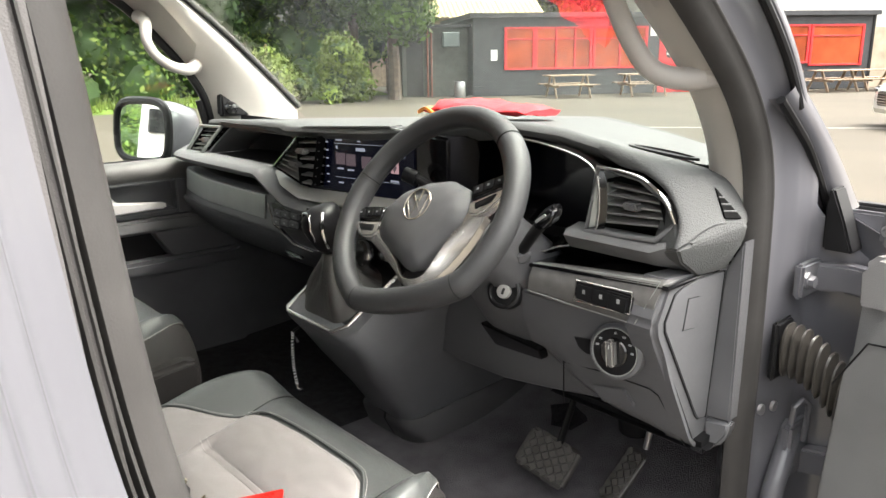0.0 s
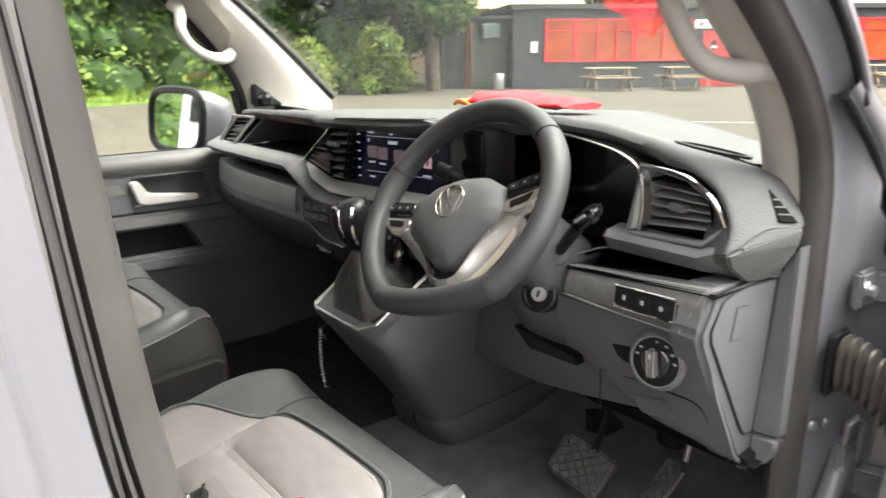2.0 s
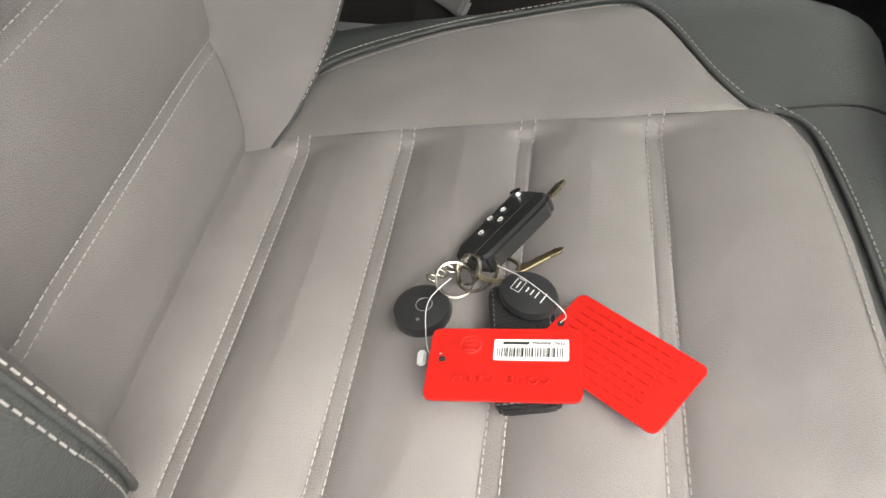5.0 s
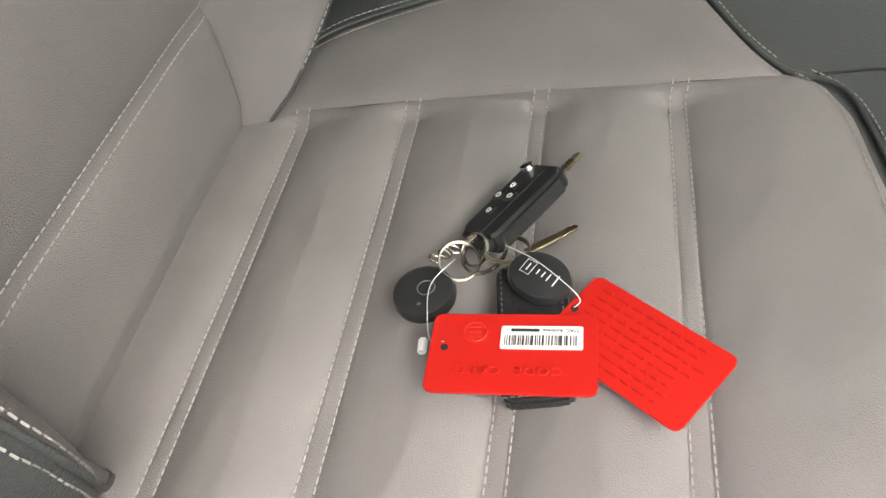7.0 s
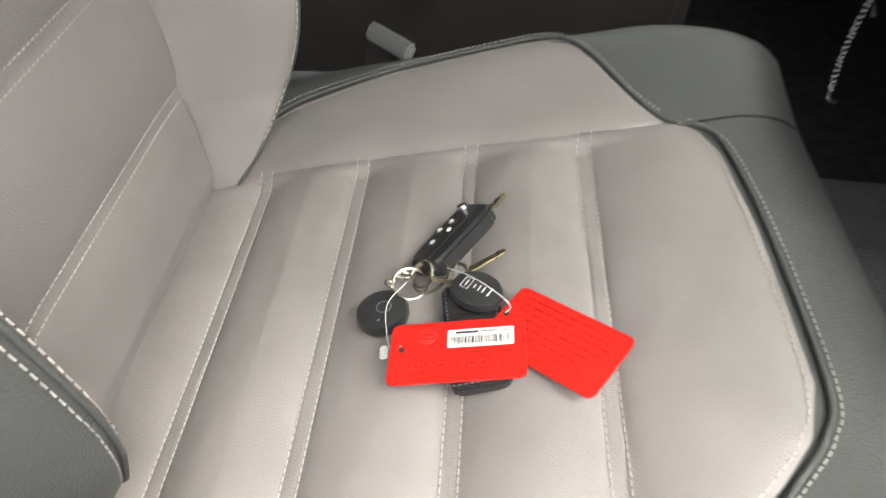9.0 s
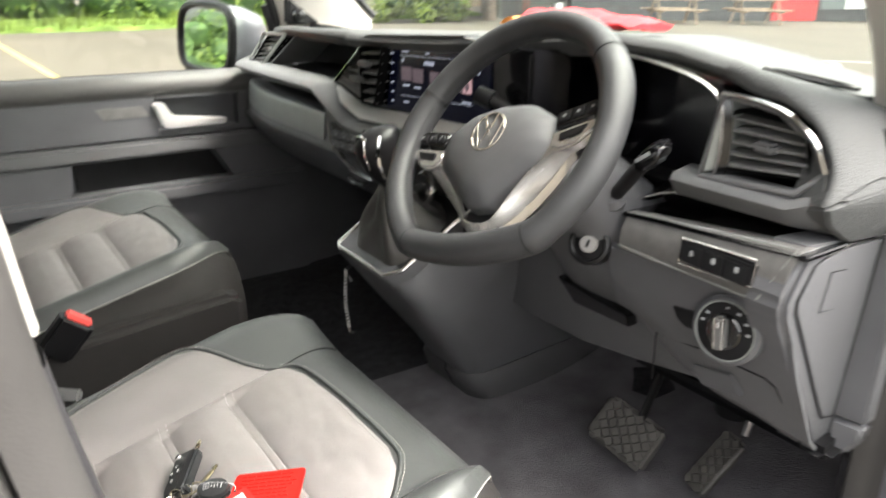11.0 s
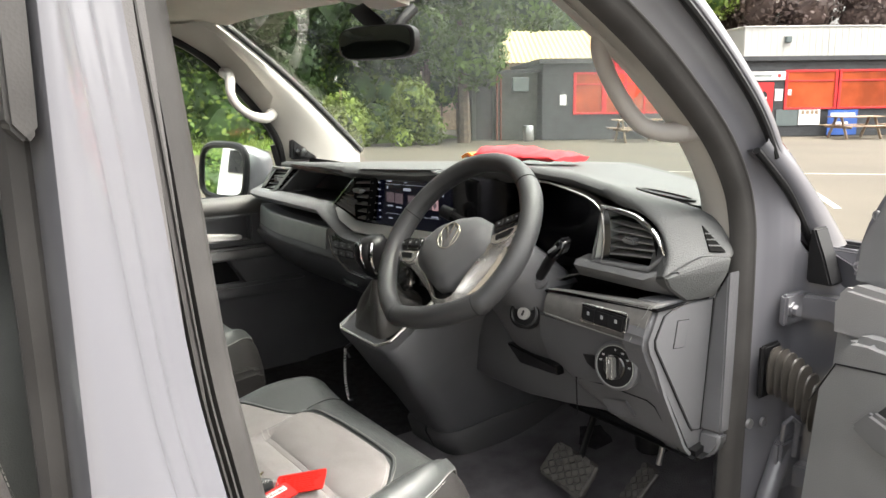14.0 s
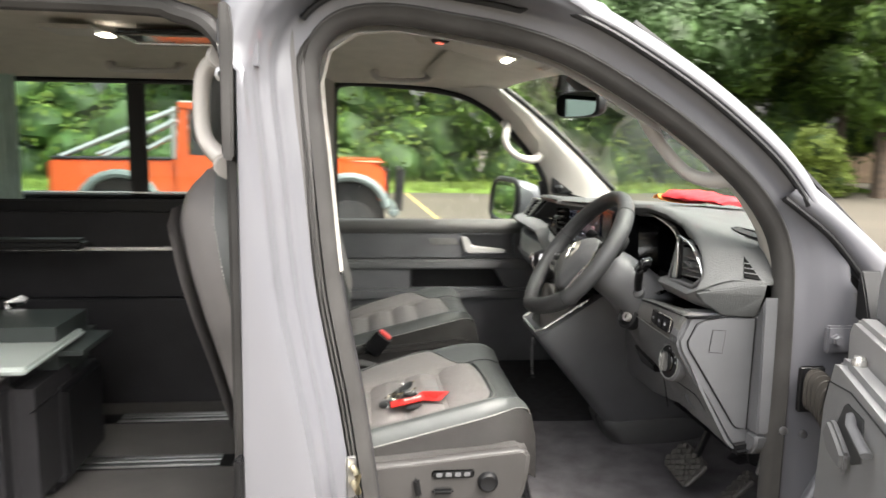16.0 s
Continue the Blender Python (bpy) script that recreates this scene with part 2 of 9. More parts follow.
def tube(path, r, n=12, closed=False, bm=None, squash=1.0, up=None):
    """A round bar along a path; r may be one radius or one for each point."""
    bm = bm or bmesh.new()
    path = [Vector(p) for p in path]
    rs = r if isinstance(r, (list, tuple)) else [r] * len(path)
    rows, prev = [], None
    m = len(path)
    for i, p in enumerate(path):
        a = path[i - 1] if (i or closed) else p
        b = path[(i + 1) % m] if (i < m - 1 or closed) else p
        d = (b - a).normalized()
        if prev is None:
            ref = Vector(up) if up else (Vector((0, 0, 1)) if abs(d.z) < 0.9 else Vector((1, 0, 0)))
            prev = (ref - d * ref.dot(d)).normalized()
        else:
            prev = (prev - d * prev.dot(d)).normalized()
        q = d.cross(prev)
        rows.append([p + (math.cos(t) * prev * squash + math.sin(t) * q) * float(rs[i]) for t in (2 * math.pi * k / n for k in range(n))])
    if closed:
        rows.append(rows[0])
        _, vs = sheet(rows[:-1], True, bm)
        a, b = vs[-1], vs[0]
        best = min(range(n), key=lambda s: (a[0].co - b[s].co).length)
        for i in range(n):
            bm.faces.new((a[i], a[(i + 1) % n], b[(i + 1 + best) % n], b[(i + best) % n]))
    else:
        _, vs = sheet(rows, True, bm)
        bm.faces.new(vs[0])
        bm.faces.new(vs[-1])
    return bm


def lathe(profile, m, n=32, bm=None):
    """Turns (radius, height) round the local z of the pose m."""
    bm = bm or bmesh.new()
    rows = [[m @ Vector((r * math.cos(t), r * math.sin(t), h)) for t in (2 * math.pi * k / n for k in range(n))] for r, h in profile]
    _, vs = sheet(rows, True, bm)
    bm.faces.new(vs[0])
    bm.faces.new(vs[-1])
    return bm


def smooth_line(pts, per=6, closed=False):
    """Catmull-Rom through the points."""
    P = [Vector(p) for p in pts]
    n = len(P)
    out = []
    for i in range(n if closed else n - 1):
        p0 = P[(i - 1) % n] if (closed or i) else P[0]
        p1, p2 = P[i], P[(i + 1) % n]
        p3 = P[(i + 2) % n] if (closed or i < n - 2) else P[-1]
        for k in range(per):
            t = k / per
            out.append(0.5 * (2 * p1 + (p2 - p0) * t + (2 * p0 - 5 * p1 + 4 * p2 - p3) * t * t + (3 * p1 - p0 - 3 * p2 + p3) * t ** 3))
    if not closed:
        out.append(P[-1])
    return out


def lerp_table(x, table):
    """Piecewise linear value from rows of (x, value)."""
    if x <= table[0][0]:
        return table[0][1]
    for (a, va), (b, vb) in zip(table, table[1:]):
        if x <= b:
            t = (x - a) / (b - a)
            return va + (vb - va) * t
    return table[-1][1]


def stitches(line, length=0.0034, gap=0.0016, r=0.0005, bm=None):
    """Short thread dashes along a line of points."""
    bm = bm or bmesh.new()
    line = [Vector(p) for p in line]
    along, need, start = 0.0, length + gap, None
    seglist = []
    for a, b in zip(line, line[1:]):
        d = (b - a).length
        if d < 1e-9:
            continue
        pos = 0.0
        while pos + (need - along) <= d:
            pos += need - along
            along = 0.0
            p = a.lerp(b, pos / d)
            u = (b - a).normalized()
            seglist.append((p - u * length, p))
        along += d - pos
    for p, q in seglist:
        d = (q - p).normalized()
        s = d.cross(Vector((0, 0, 1)))
        s = s.normalized() if s.length > 1e-3 else Vector((1, 0, 0))
        w = s.cross(d)
        vs = [bm.verts.new(x) for x in (p - s * r, p + w * r, p + s * r, q - s * r, q + w * r, q + s * r)]
        bm.faces.new((vs[0], vs[1], vs[4], vs[3]))
        bm.faces.new((vs[1], vs[2], vs[5], vs[4]))
    return bm


# ---- ground ----
bm, _ = sheet([[V(x, y, 0) for x in (-400, -60, -23, 0, 40, 400)] for y in (-400, -60, -10, 10, 60, 400)])
tagged(part("ground", bm, TARMAC, smooth=0), "pale worn tarmac car park with faded stains", "ground", kind="structure")

# ---- van shell ----
van = thing("van", "grey passenger van with open driver's door and sliding door", "van")

# loop of the driver's door opening in (y, z), with the kind of body section round it
LOOP = [(0.132, 0.60, "J"), (0.132, 0.80, "J"), (0.132, 0.969, "J"), (0.133, 1.083, "J"), (0.132, 1.195, "J"), (0.128, 1.305, "K"), (0.120, 1.359, "K"), (0.096, 1.415, "A"), (0.037, 1.486, "A"), (-0.077, 1.576, "A"),
        (-0.186, 1.644, "A"), (-0.291, 1.698, "A"), (-0.392, 1.728, "T"), (-0.491, 1.744, "T"), (-0.588, 1.756, "T"), (-0.664, 1.748, "T"), (-0.706, 1.714, "C"), (-0.717, 1.660, "B"),
        (-0.703, 1.509, "B"), (-0.685, 1.321, "B"), (-0.666, 1.207, "B"), (-0.646, 1.101, "B"), (-0.628, 0.98, "B"), (-0.612, 0.86, "B"), (-0.590, 0.66, "B"), (-0.54, 0.575, "S"), (-0.40, 0.555, "S"), (-0.15, 0.555, "S"), (0.08, 0.56, "S")]
SECT = {  # (distance outwards from the loop, x)
    "A": [(0.046, 0.778), (0.050, 0.778), (0.058, 0.782), (0.066, 0.788), (0.075, 0.797), (0.083, 0.804), (0.096, 0.800), (0.108, 0.785), (0.112, 0.745)],
    "T": [(0.046, 0.780), (0.050, 0.780), (0.056, 0.792), (0.060, 0.820), (0.072, 0.846), (0.095, 0.856), (0.130, 0.842), (0.170, 0.795), (0.200, 0.700)],
    "C": [(0.046, 0.784), (0.056, 0.788), (0.066, 0.800), (0.072, 0.830), (0.084, 0.862), (0.104, 0.882), (0.130, 0.880), (0.170, 0.840), (0.190, 0.760)],
    "B": [(0.042, 0.790), (0.054, 0.799), (0.068, 0.806), (0.0735, 0.828), (0.078, 0.834), (0.0905, 0.842), (0.096, 0.870), (0.103, 0.882), (0.130, 0.896), (0.138, 0.889), (0.140, 0.800)],
    "J": [(0.046, 0.776), (0.052, 0.772), (0.068, 0.776), (0.088, 0.780), (0.110, 0.784), (0.135, 0.790), (0.158, 0.812), (0.172, 0.865), (0.182, 0.900)],
    "K": [(0.046, 0.776), (0.052, 0.774), (0.066, 0.780), (0.080, 0.786), (0.096, 0.791), (0.112, 0.796), (0.124, 0.797), (0.130, 0.790), (0.132, 0.765)],
    "S": [(0.046, 0.780), (0.060, 0.800), (0.078, 0.806), (0.084, 0.830), (0.094, 0.862), (0.108, 0.884), (0.142, 0.894), (0.180, 0.888), (0.230, 0.850)],
}
for k in SECT:
    if k != "B":
        SECT[k][0] = (SECT[k][0][0] - 0.016, SECT[k][0][1] - 0.006)
for k in SECT:
    if k != "B":  # as many points as the stepped centre pillar
        q = SECT[k]
        SECT[k] = q[:4] + [tuple(0.5 * (a + b) for a, b in zip(q[3], q[4]))] + q[4:5] + [tuple(0.5 * (a + b) for a, b in zip(q[4], q[5]))] + q[5:]
loop, kinds = [], []
N = len(LOOP)
sm = smooth_line([V(0, y, z) for y, z, _ in LOOP], 5, True)
for i, p in enumerate(sm):
    k, t = divmod(i, 5)
    loop.append((p.y, p.z))
    kinds.append((LOOP[k][2], LOOP[(k + 1) % N][2], t / 5))


def outward(i):
    (y0, z0), (y1, z1) = loop[i - 1], loop[(i + 1) % len(loop)]
    ty, tz = y1 - y0, z1 - z0
    n = math.hypot(ty, tz)
    return (tz / n, -ty / n)


def ring(profile, i, side=1):
    ny, nz = outward(i)
    y, z = loop[i]
    out = [V(side * x, y + ny * d, z + nz * d) for d, x in profile]
    if len(profile) == 11 and kinds[i][0] == "B" and kinds[i][1] == "B":
        out = [V(side * x, y - d, z) for d, x in profile[:8]] + [V(side * 0.897, -0.822, z), V(side * 0.889, -0.836, z), V(side * 0.80, -0.842, z)]
    return out


def body_section(i):
    a, b, t = kinds[i]
    return [(p[0] + (q[0] - p[0]) * t, p[1] + (q[1] - p[1]) * t) for p, q in zip(SECT[a], SECT[b])]


def belt(make, name, material, label="", smooth=40):
    rows = [make(i) for i in range(len(loop))]
    rows.append(rows[0])
    bm, _ = sheet(rows)
    bmesh.ops.remove_doubles(bm, verts=bm.verts, dist=1e-6)
    return part(name, bm, material, van, label, smooth)


belt(lambda i: smooth_line(ring(body_section(i), i), 3), "door_aperture_frame", PAINT, "glossy grey painted door frame with stepped flanges", 36)
SEAL = [(0.003, 0.748), (-0.002, 0.752), (-0.001, 0.760), (0.005, 0.769), (0.014, 0.775), (0.0235, 0.777), (0.0255, 0.768), (0.0285, 0.781), (0.0305, 0.782), (0.0325, 0.771), (0.0355, 0.786), (0.0375, 0.786), (0.0395, 0.776), (0.042, 0.789), (0.0445, 0.789), (0.047, 0.772)]


def seal_section(i):
    a, b, t = kinds[i]
    w = (1 - t) * (a == "B") + t * (b == "B")
    out = []
    for k, (d, x) in enumerate(SEAL):
        u = max(0, k - 5) / 10
        plain = (d if k < 6 else 0.0235 + 0.010 * u, x if k < 6 else 0.777 + 0.004 * math.sin(math.pi * u) - 0.006 * u * u)
        out.append((plain[0] + (d - plain[0]) * w, plain[1] + (x - plain[1]) * w))
    return out


belt(lambda i: ring(seal_section(i), i), "door_seal", RUBBER, "dark ribbed rubber door seal", 50)
# a thin black sealing lip along the outer flange of the front pillar and roof
lip = [ring([(0.073 if kinds[i][0] == "A" else 0.053, 0.799 if kinds[i][0] == "A" else 0.792)], i)[0] for i in range(len(loop)) if kinds[i][0] in "AT"]
part("outer_lip", tube(lip, 0.006, 8), BLACK, van, "thin black sealing lip")
# painted strip of the pillar running on to the wing; a black sheet stands in for the shaded gap behind the jamb
inner = smooth_line([V(0.797, 0.118, 1.470), V(0.798, 0.166, 1.436), V(0.799, 0.212, 1.400), V(0.800, 0.258, 1.350), V(0.802, 0.300, 1.296)], 4)
edge_ = smooth_line([V(0.783, 0.150, 1.506), V(0.790, 0.199, 1.468), V(0.795, 0.250, 1.424), V(0.799, 0.318, 1.366), V(0.801, 0.400, 1.292)], 4)
part("pillar_strip", sheet([[p + V(-0.03, -0.004, -0.006), p, p.lerp(q, 0.3) + V(0.010, 0, 0), p.lerp(q, 0.7) + V(0.010, 0, 0), q, q + V(-0.03, 0.004, 0.006)] for p, q in zip(inner, edge_)])[0], PAINT, van, "grey painted pillar strip running into the wing", 60)
part("strip_lip", tube([p + V(-0.004, -0.003, -0.004) for p in inner], 0.006, 8), BLACK, van)
# added sheet, the gap's shade put into its black
part("pillar_gap", sheet([[V(0.768, 0.235, z), V(0.765, 0.262, z), V(0.790, 0.296, z), V(0.812, 0.300, z)] for z in np.linspace(1.20, 1.335, 7)])[0], BLACK, van, "black sheet for the shaded gap between pillar and wing")

# sliding door opening: a dark seal down the rear of the pillar, then up under the roof
rear = smooth_line([V(0.842, -0.80, 0.50), V(0.842, -0.838, 0.90), V(0.842, -0.842, 1.40), V(0.838, -0.845, 1.64), V(0.83, -0.865, 1.715), V(0.81, -0.93, 1.755), V(0.80, -1.10, 1.77), V(0.80, -2.1, 1.77)], 6)
part("sliding_door_seal", tube(rear, 0.017, 10), RUBBER, van, "dark rubber seal of the sliding door opening")
# pillar skin between both openings, down to the sill
rows = []
for z in np.linspace(0.30, 0.70, 6):
    rows.append([V(0.80, -0.735, z), V(0.86, -0.74, z), V(0.90, -0.76, z), V(0.90, -0.81, z), V(0.88, -0.835, z), V(0.78, -0.84, z)])
part("pillar_foot", sheet(rows)[0], PAINT, van)
# rear flank of the pillar towards the sliding door
part("pillar_flank", box((0.80, -0.829, 1.15), (0.12, 0.010, 1.20), 0.003), PAINT, van)
part("pillar_hinge_cover", prism([V(0.902, -0.846, 1.523), V(0.902, -0.839, 1.531), V(0.902, -0.836, 1.72), V(0.902, -0.842, 1.76), V(0.902, -0.856, 1.76), V(0.902, -0.856, 1.535)], (-0.085, 0, 0), 0.003), RUBBER, van, "grey guide cover at the pillar's edge")
part("guide_recess", lathe([(0.014, 0), (0.014, 0.003), (0.009, 0.004), (0.008, 0.001), (0.002, 0.001)], pose(0.845, -0.857, 1.580, 90, 0, 0), 18), BLACK, van)
part("guide_bolt", lathe([(0.012, 0), (0.012, 0.010), (0.007, 0.012), (0.006, 0.004)], pose(0.886, -0.852, 1.655, 0, 90, 0), 16), STEEL, van)
# lower edge cover of the sliding door opening
part("pillar_low_guide", box((0.893, -0.842, 0.98), (0.03, 0.016, 0.14), 0.005), BLACK, van)
part("pillar_top", box((0.838, -0.822, 1.735), (0.075, 0.036, 0.15), 0.012), PAINT, van)
# striker for the door lock
part("striker_plate", box((0.862, -0.664, 0.995), (0.006, 0.02, 0.075), 0.003, m=pose(0, 0, 0, 0, 0, 25)), STEEL, van, "zinc door lock striker")
part("striker_bar", tube([V(0.866, -0.66, 1.012), V(0.898, -0.652, 1.012), V(0.898, -0.652, 0.985), V(0.866, -0.66, 0.985)], 0.006, 10), BRASS, van)

# roof skin, front wing, bonnet and the closed passenger side's outer skin
rows = []
for y in np.linspace(-3.2, -0.20, 14):
    drop = max(0, (y + 0.75) / 0.55) ** 2 * 0.10
    rows.append([V(x, y, 1.965 - 0.16 * (abs(x) / 0.86) ** 5 - drop) for x in np.linspace(-0.86, 0.86 - max(0, (y + 0.75) / 0.55) * 0.10, 21)])
part("roof_skin", sheet(rows)[0], PAINT, van)
wing = []
for y, top in ((0.30, 1.30), (0.42, 1.27), (0.60, 1.22), (0.85, 1.15), (1.15, 1.02), (1.35, 0.85)):
    out = 0.93 - max(0, y - 0.6) ** 2 * 0.35
    wing.append([V(out - 0.01, y, 0.35), V(out, y, 0.70), V(out, y, top - 0.14), V(out - 0.035, y, top - 0.04), V(out - 0.12, y, top), V(0.45, y, top + 0.035), V(0.0, y, top + 0.05)])
part("front_wing", sheet(wing)[0], PAINT, van, "grey painted front wing and bonnet half")
part("front_wing", sheet([[V(-p.x, p.y, p.z) for p in r] for r in wing])[0], PAINT, van)
part("inner_wing_wall", box((0.865, 0.318, 0.80), (0.13, 0.012, 1.0), 0.004), PAINT, van)
# block fills wedge and cavity; the cavity's shade is put into its black
part("hinge_cavity", prism([V(0.806, 0.262, 1.246), V(0.805, 0.262, 1.300), V(0.808, 0.262, 1.336), V(0.814, 0.262, 1.336), V(0.832, 0.262, 1.292), V(0.848, 0.262, 1.246)], (0, 0.04, 0), 0.003), BLACK, van, "black block above the upper hinge: plastic wedge and shaded cavity")
rows = []
for z in np.linspace(0.25, 1.25, 8):
    b = 0.95 - 0.03 * ((z - 0.8) / 0.5) ** 2
    rows.append([V(-b, y, z) for y in (-3.2, -2.0, -0.9, 0.0, 0.32)])
part("passenger_side_skin", sheet(rows)[0], PAINT, van)
part("rear_end_wall", box((0, -3.2, 1.10), (1.80, 0.04, 1.70), 0.02), REARTRIM, van)
part("underbody", box((0, -0.9, 0.36), (1.78, 4.4, 0.10), 0.03), BLACK, van)
part("right_rear_side", box((0.92, -2.75, 1.1), (0.05, 0.9, 1.7), 0.02), PAINT, van)

# floors
rows = [[V(x, y, z) for x in np.linspace(-0.80, 0.80, 9)] for y, z in ((-0.95, 0.70), (-0.3, 0.70), (0.10, 0.70), (0.30, 0.715), (0.42, 0.76), (0.54, 0.90), (0.58, 1.10))]
tagged(part("cab_floor", thicken(sheet(rows)[0], -0.02), CARPET), "dark carpeted cab floor rising to the bulkhead", "floor", kind="structure")
rows = []
for y in np.linspace(-0.26, 0.50, 16):
    z = 0.712 if y < 0.2 else 0.714 + (y - 0.2) ** 2 * 1.35
    rows.append([V(x, y + 0.03 * math.sin(6 * x), z + 0.002 * math.sin(30 * x + 9 * y)) for x in np.linspace(-0.085, 0.735, 18)])
floor_mat = tagged(part("floor_mat", thicken(sheet(rows)[0], 0.012), MAT_), "charcoal carpet floor mat in the driver's footwell", "floor mat")
part("mat_edge", tube([V(-0.08, -0.27, 0.724), V(0.40, -0.262, 0.724), V(0.70, -0.255, 0.724)], 0.004, 8), BLACK, floor_mat)
tagged(part("rear_floor", box((0, -2.0, 0.535), (1.62, 2.35, 0.03), 0.004), mat("rear_floor_vinyl", (0.115, 0.108, 0.104), 0.6, 0, 0.12, 12, 0.3, 300)), "dark vinyl floor of the passenger area", "floor", kind="structure")
part("cab_step_wall", box((0, -0.86, 0.62), (1.62, 0.03, 0.18), 0.004), REARTRIM, van)
part("door_sill_step", box((0.76, -0.27, 0.60), (0.16, 0.74, 0.16), 0.03), BLACK, van, "black plastic entry step")

# windscreen, with its curve across the van
def screen_edge(s):
    """The left edge of the windscreen, from the dash (0) to the roof (1)."""
    return V(-0.735 + 0.035 * s, 0.315 - 0.47 * s, 1.378 + 0.395 * s + 0.02 * math.sin(math.pi * s))


rows = []
for s in np.linspace(-0.06, 1.04, 10):
    e = screen_edge(s)
    rows.append([V(e.x * u, e.y + (0.24 - 0.07 * s) * (1 - u * u), e.z + 0.008 * (1 - u * u)) for u in np.linspace(-1, 1, 17)])
ws = part("windscreen", sheet(rows)[0], SCREENG, van, "large clear raked windscreen")
ws.visible_shadow = False

# cream pillar trims either side of the windscreen
WIN = [(0.062, 1.28), (0.066, 1.345), (0.052, 1.42), (0.012, 1.488), (-0.06, 1.572), (-0.14, 1.655), (-0.25, 1.718), (-0.36, 1.747)]
WIN_R = [(0.126, 1.30), (0.120, 1.359), (0.096, 1.415), (0.037, 1.486), (-0.077, 1.576), (-0.186, 1.644), (-0.291, 1.698), (-0.392, 1.728)]
for side in (-1, 1):
    edge = smooth_line([V(0, y, z) for y, z in (WIN if side < 0 else WIN_R)], 4)
    xa_, xb_, xc_ = (-0.795, -0.772, -0.735) if side < 0 else (-0.753, -0.744, -0.722)
    rows = []
    for i, p in enumerate(edge):
        s = max(0.0, min(1.0, (p.z - 1.36) / 0.37))
        e = screen_edge(s) if p.z > 1.30 else screen_edge(0) + V(0, 0, -0.08)
        a = V(xa_, p.y + 0.004, p.z + 0.004)
        b = V(xb_, p.y + 0.016, p.z + 0.014)
        c = V(xc_, p.y * 0.45 + e.y * 0.55, p.z * 0.45 + e.z * 0.55 - 0.006)
        d = V(e.x + 0.012, e.y - 0.012, e.z - 0.008)
        if side < 0:
            line = (a, b, (b + c) / 2 + V(0.012, 0, 0), c + V(0.008, 0, 0), (c + d) / 2 + V(0.012, 0, 0.0), d, e + V(-0.004, 0.004, 0.0))
        else:
            n_ = V(0, e.y - p.y, e.z - p.z).normalized()
            line = (a, V(-0.735, p.y, p.z) + n_ * 0.001, V(-0.714, p.y, p.z) + n_ * 0.003, V(-0.699, p.y, p.z) + n_ * 0.008, V(-0.689, p.y, p.z) + n_ * 0.020, V(-0.686, p.y, p.z) + n_ * 0.055, e + V(0.004, 0.004, 0.0))
        rows.append([V(-side * q.x, q.y, q.z) for q in line])
    bm, _ = sheet(rows)
    part("pillar_trim", bm, CREAM, van, "smooth cream windscreen pillar trim", 60)
    # black ceramic band at the glass edge
    part("glass_border", tube([V(-side * (screen_edge(s).x + 0.004), screen_edge(s).y + 0.006, screen_edge(s).z + 0.006) for s in np.linspace(0, 1, 8)], 0.009, 8), BLACK, van)


# grab handles on the pillars
def grab(pts, r, label):
    g = thing("grab_handle", label, "grab handle", "grab handles", at=pts[0])
    line = smooth_line(pts, 6)
    k = len(line)
    rad = [r * (1.75 - 0.75 * math.sin(math.pi * min(1, max(0, (i / (k - 1)))) ) ** 0.5) for i in range(k)]
    part("bar", tube(line, rad, 12, squash=0.85), GRABMAT, g)
    for p, q in ((pts[0], pts[1]), (pts[-1], pts[-2])):
        part("foot", tube([Vector(p) + (Vector(p) - Vector(q)) * 0.15, p, (Vector(p) + Vector(q)) / 2], [r * 1.5, r * 1.5, r * 1.25], 14, squash=0.85), GRABMAT, g)
    return g


grab([V(-0.775, -0.100, 1.630), V(-0.735, -0.104, 1.610), V(-0.708, -0.115, 1.570), V(-0.700, -0.100, 1.535), V(-0.698, -0.062, 1.506), V(-0.715, -0.010, 1.497), V(-0.765, 0.030, 1.507)], 0.0125, "cream moulded grab handle on the passenger's pillar")
for side, fx in ((1, 0.746),):
    grab([V(side * fx, -0.140, 1.645), V(side * 0.722, -0.138, 1.636), V(side * 0.694, -0.118, 1.610), V(side * 0.688, -0.082, 1.562), V(side * 0.694, -0.030, 1.508), V(side * 0.718, 0.014, 1.494), V(side * fx, 0.044, 1.503)], 0.0125, "cream moulded grab handle on the windscreen pillar")
grab([V(0.80, -0.868, 1.69), V(0.775, -0.878, 1.690), V(0.765, -0.905, 1.665), V(0.762, -0.912, 1.60), V(0.765, -0.905, 1.555), V(0.775, -0.872, 1.520), V(0.80, -0.862, 1.515)], 0.0155, "cream grab handle at the sliding door pillar")
grab([V(-0.66, -0.60, 1.800), V(-0.64, -0.595, 1.782), V(-0.63, -0.56, 1.772), V(-0.63, -0.45, 1.772), V(-0.64, -0.415, 1.782), V(-0.66, -0.41, 1.80)], 0.010, "folding cream grab handle above the passenger door")
grab([V(-0.66, -1.50, 1.812), V(-0.64, -1.495, 1.797), V(-0.63, -1.47, 1.787), V(-0.63, -1.30, 1.787), V(-0.64, -1.275, 1.797), V(-0.66, -1.27, 1.812)], 0.010, "folding cream grab handle above the side window")

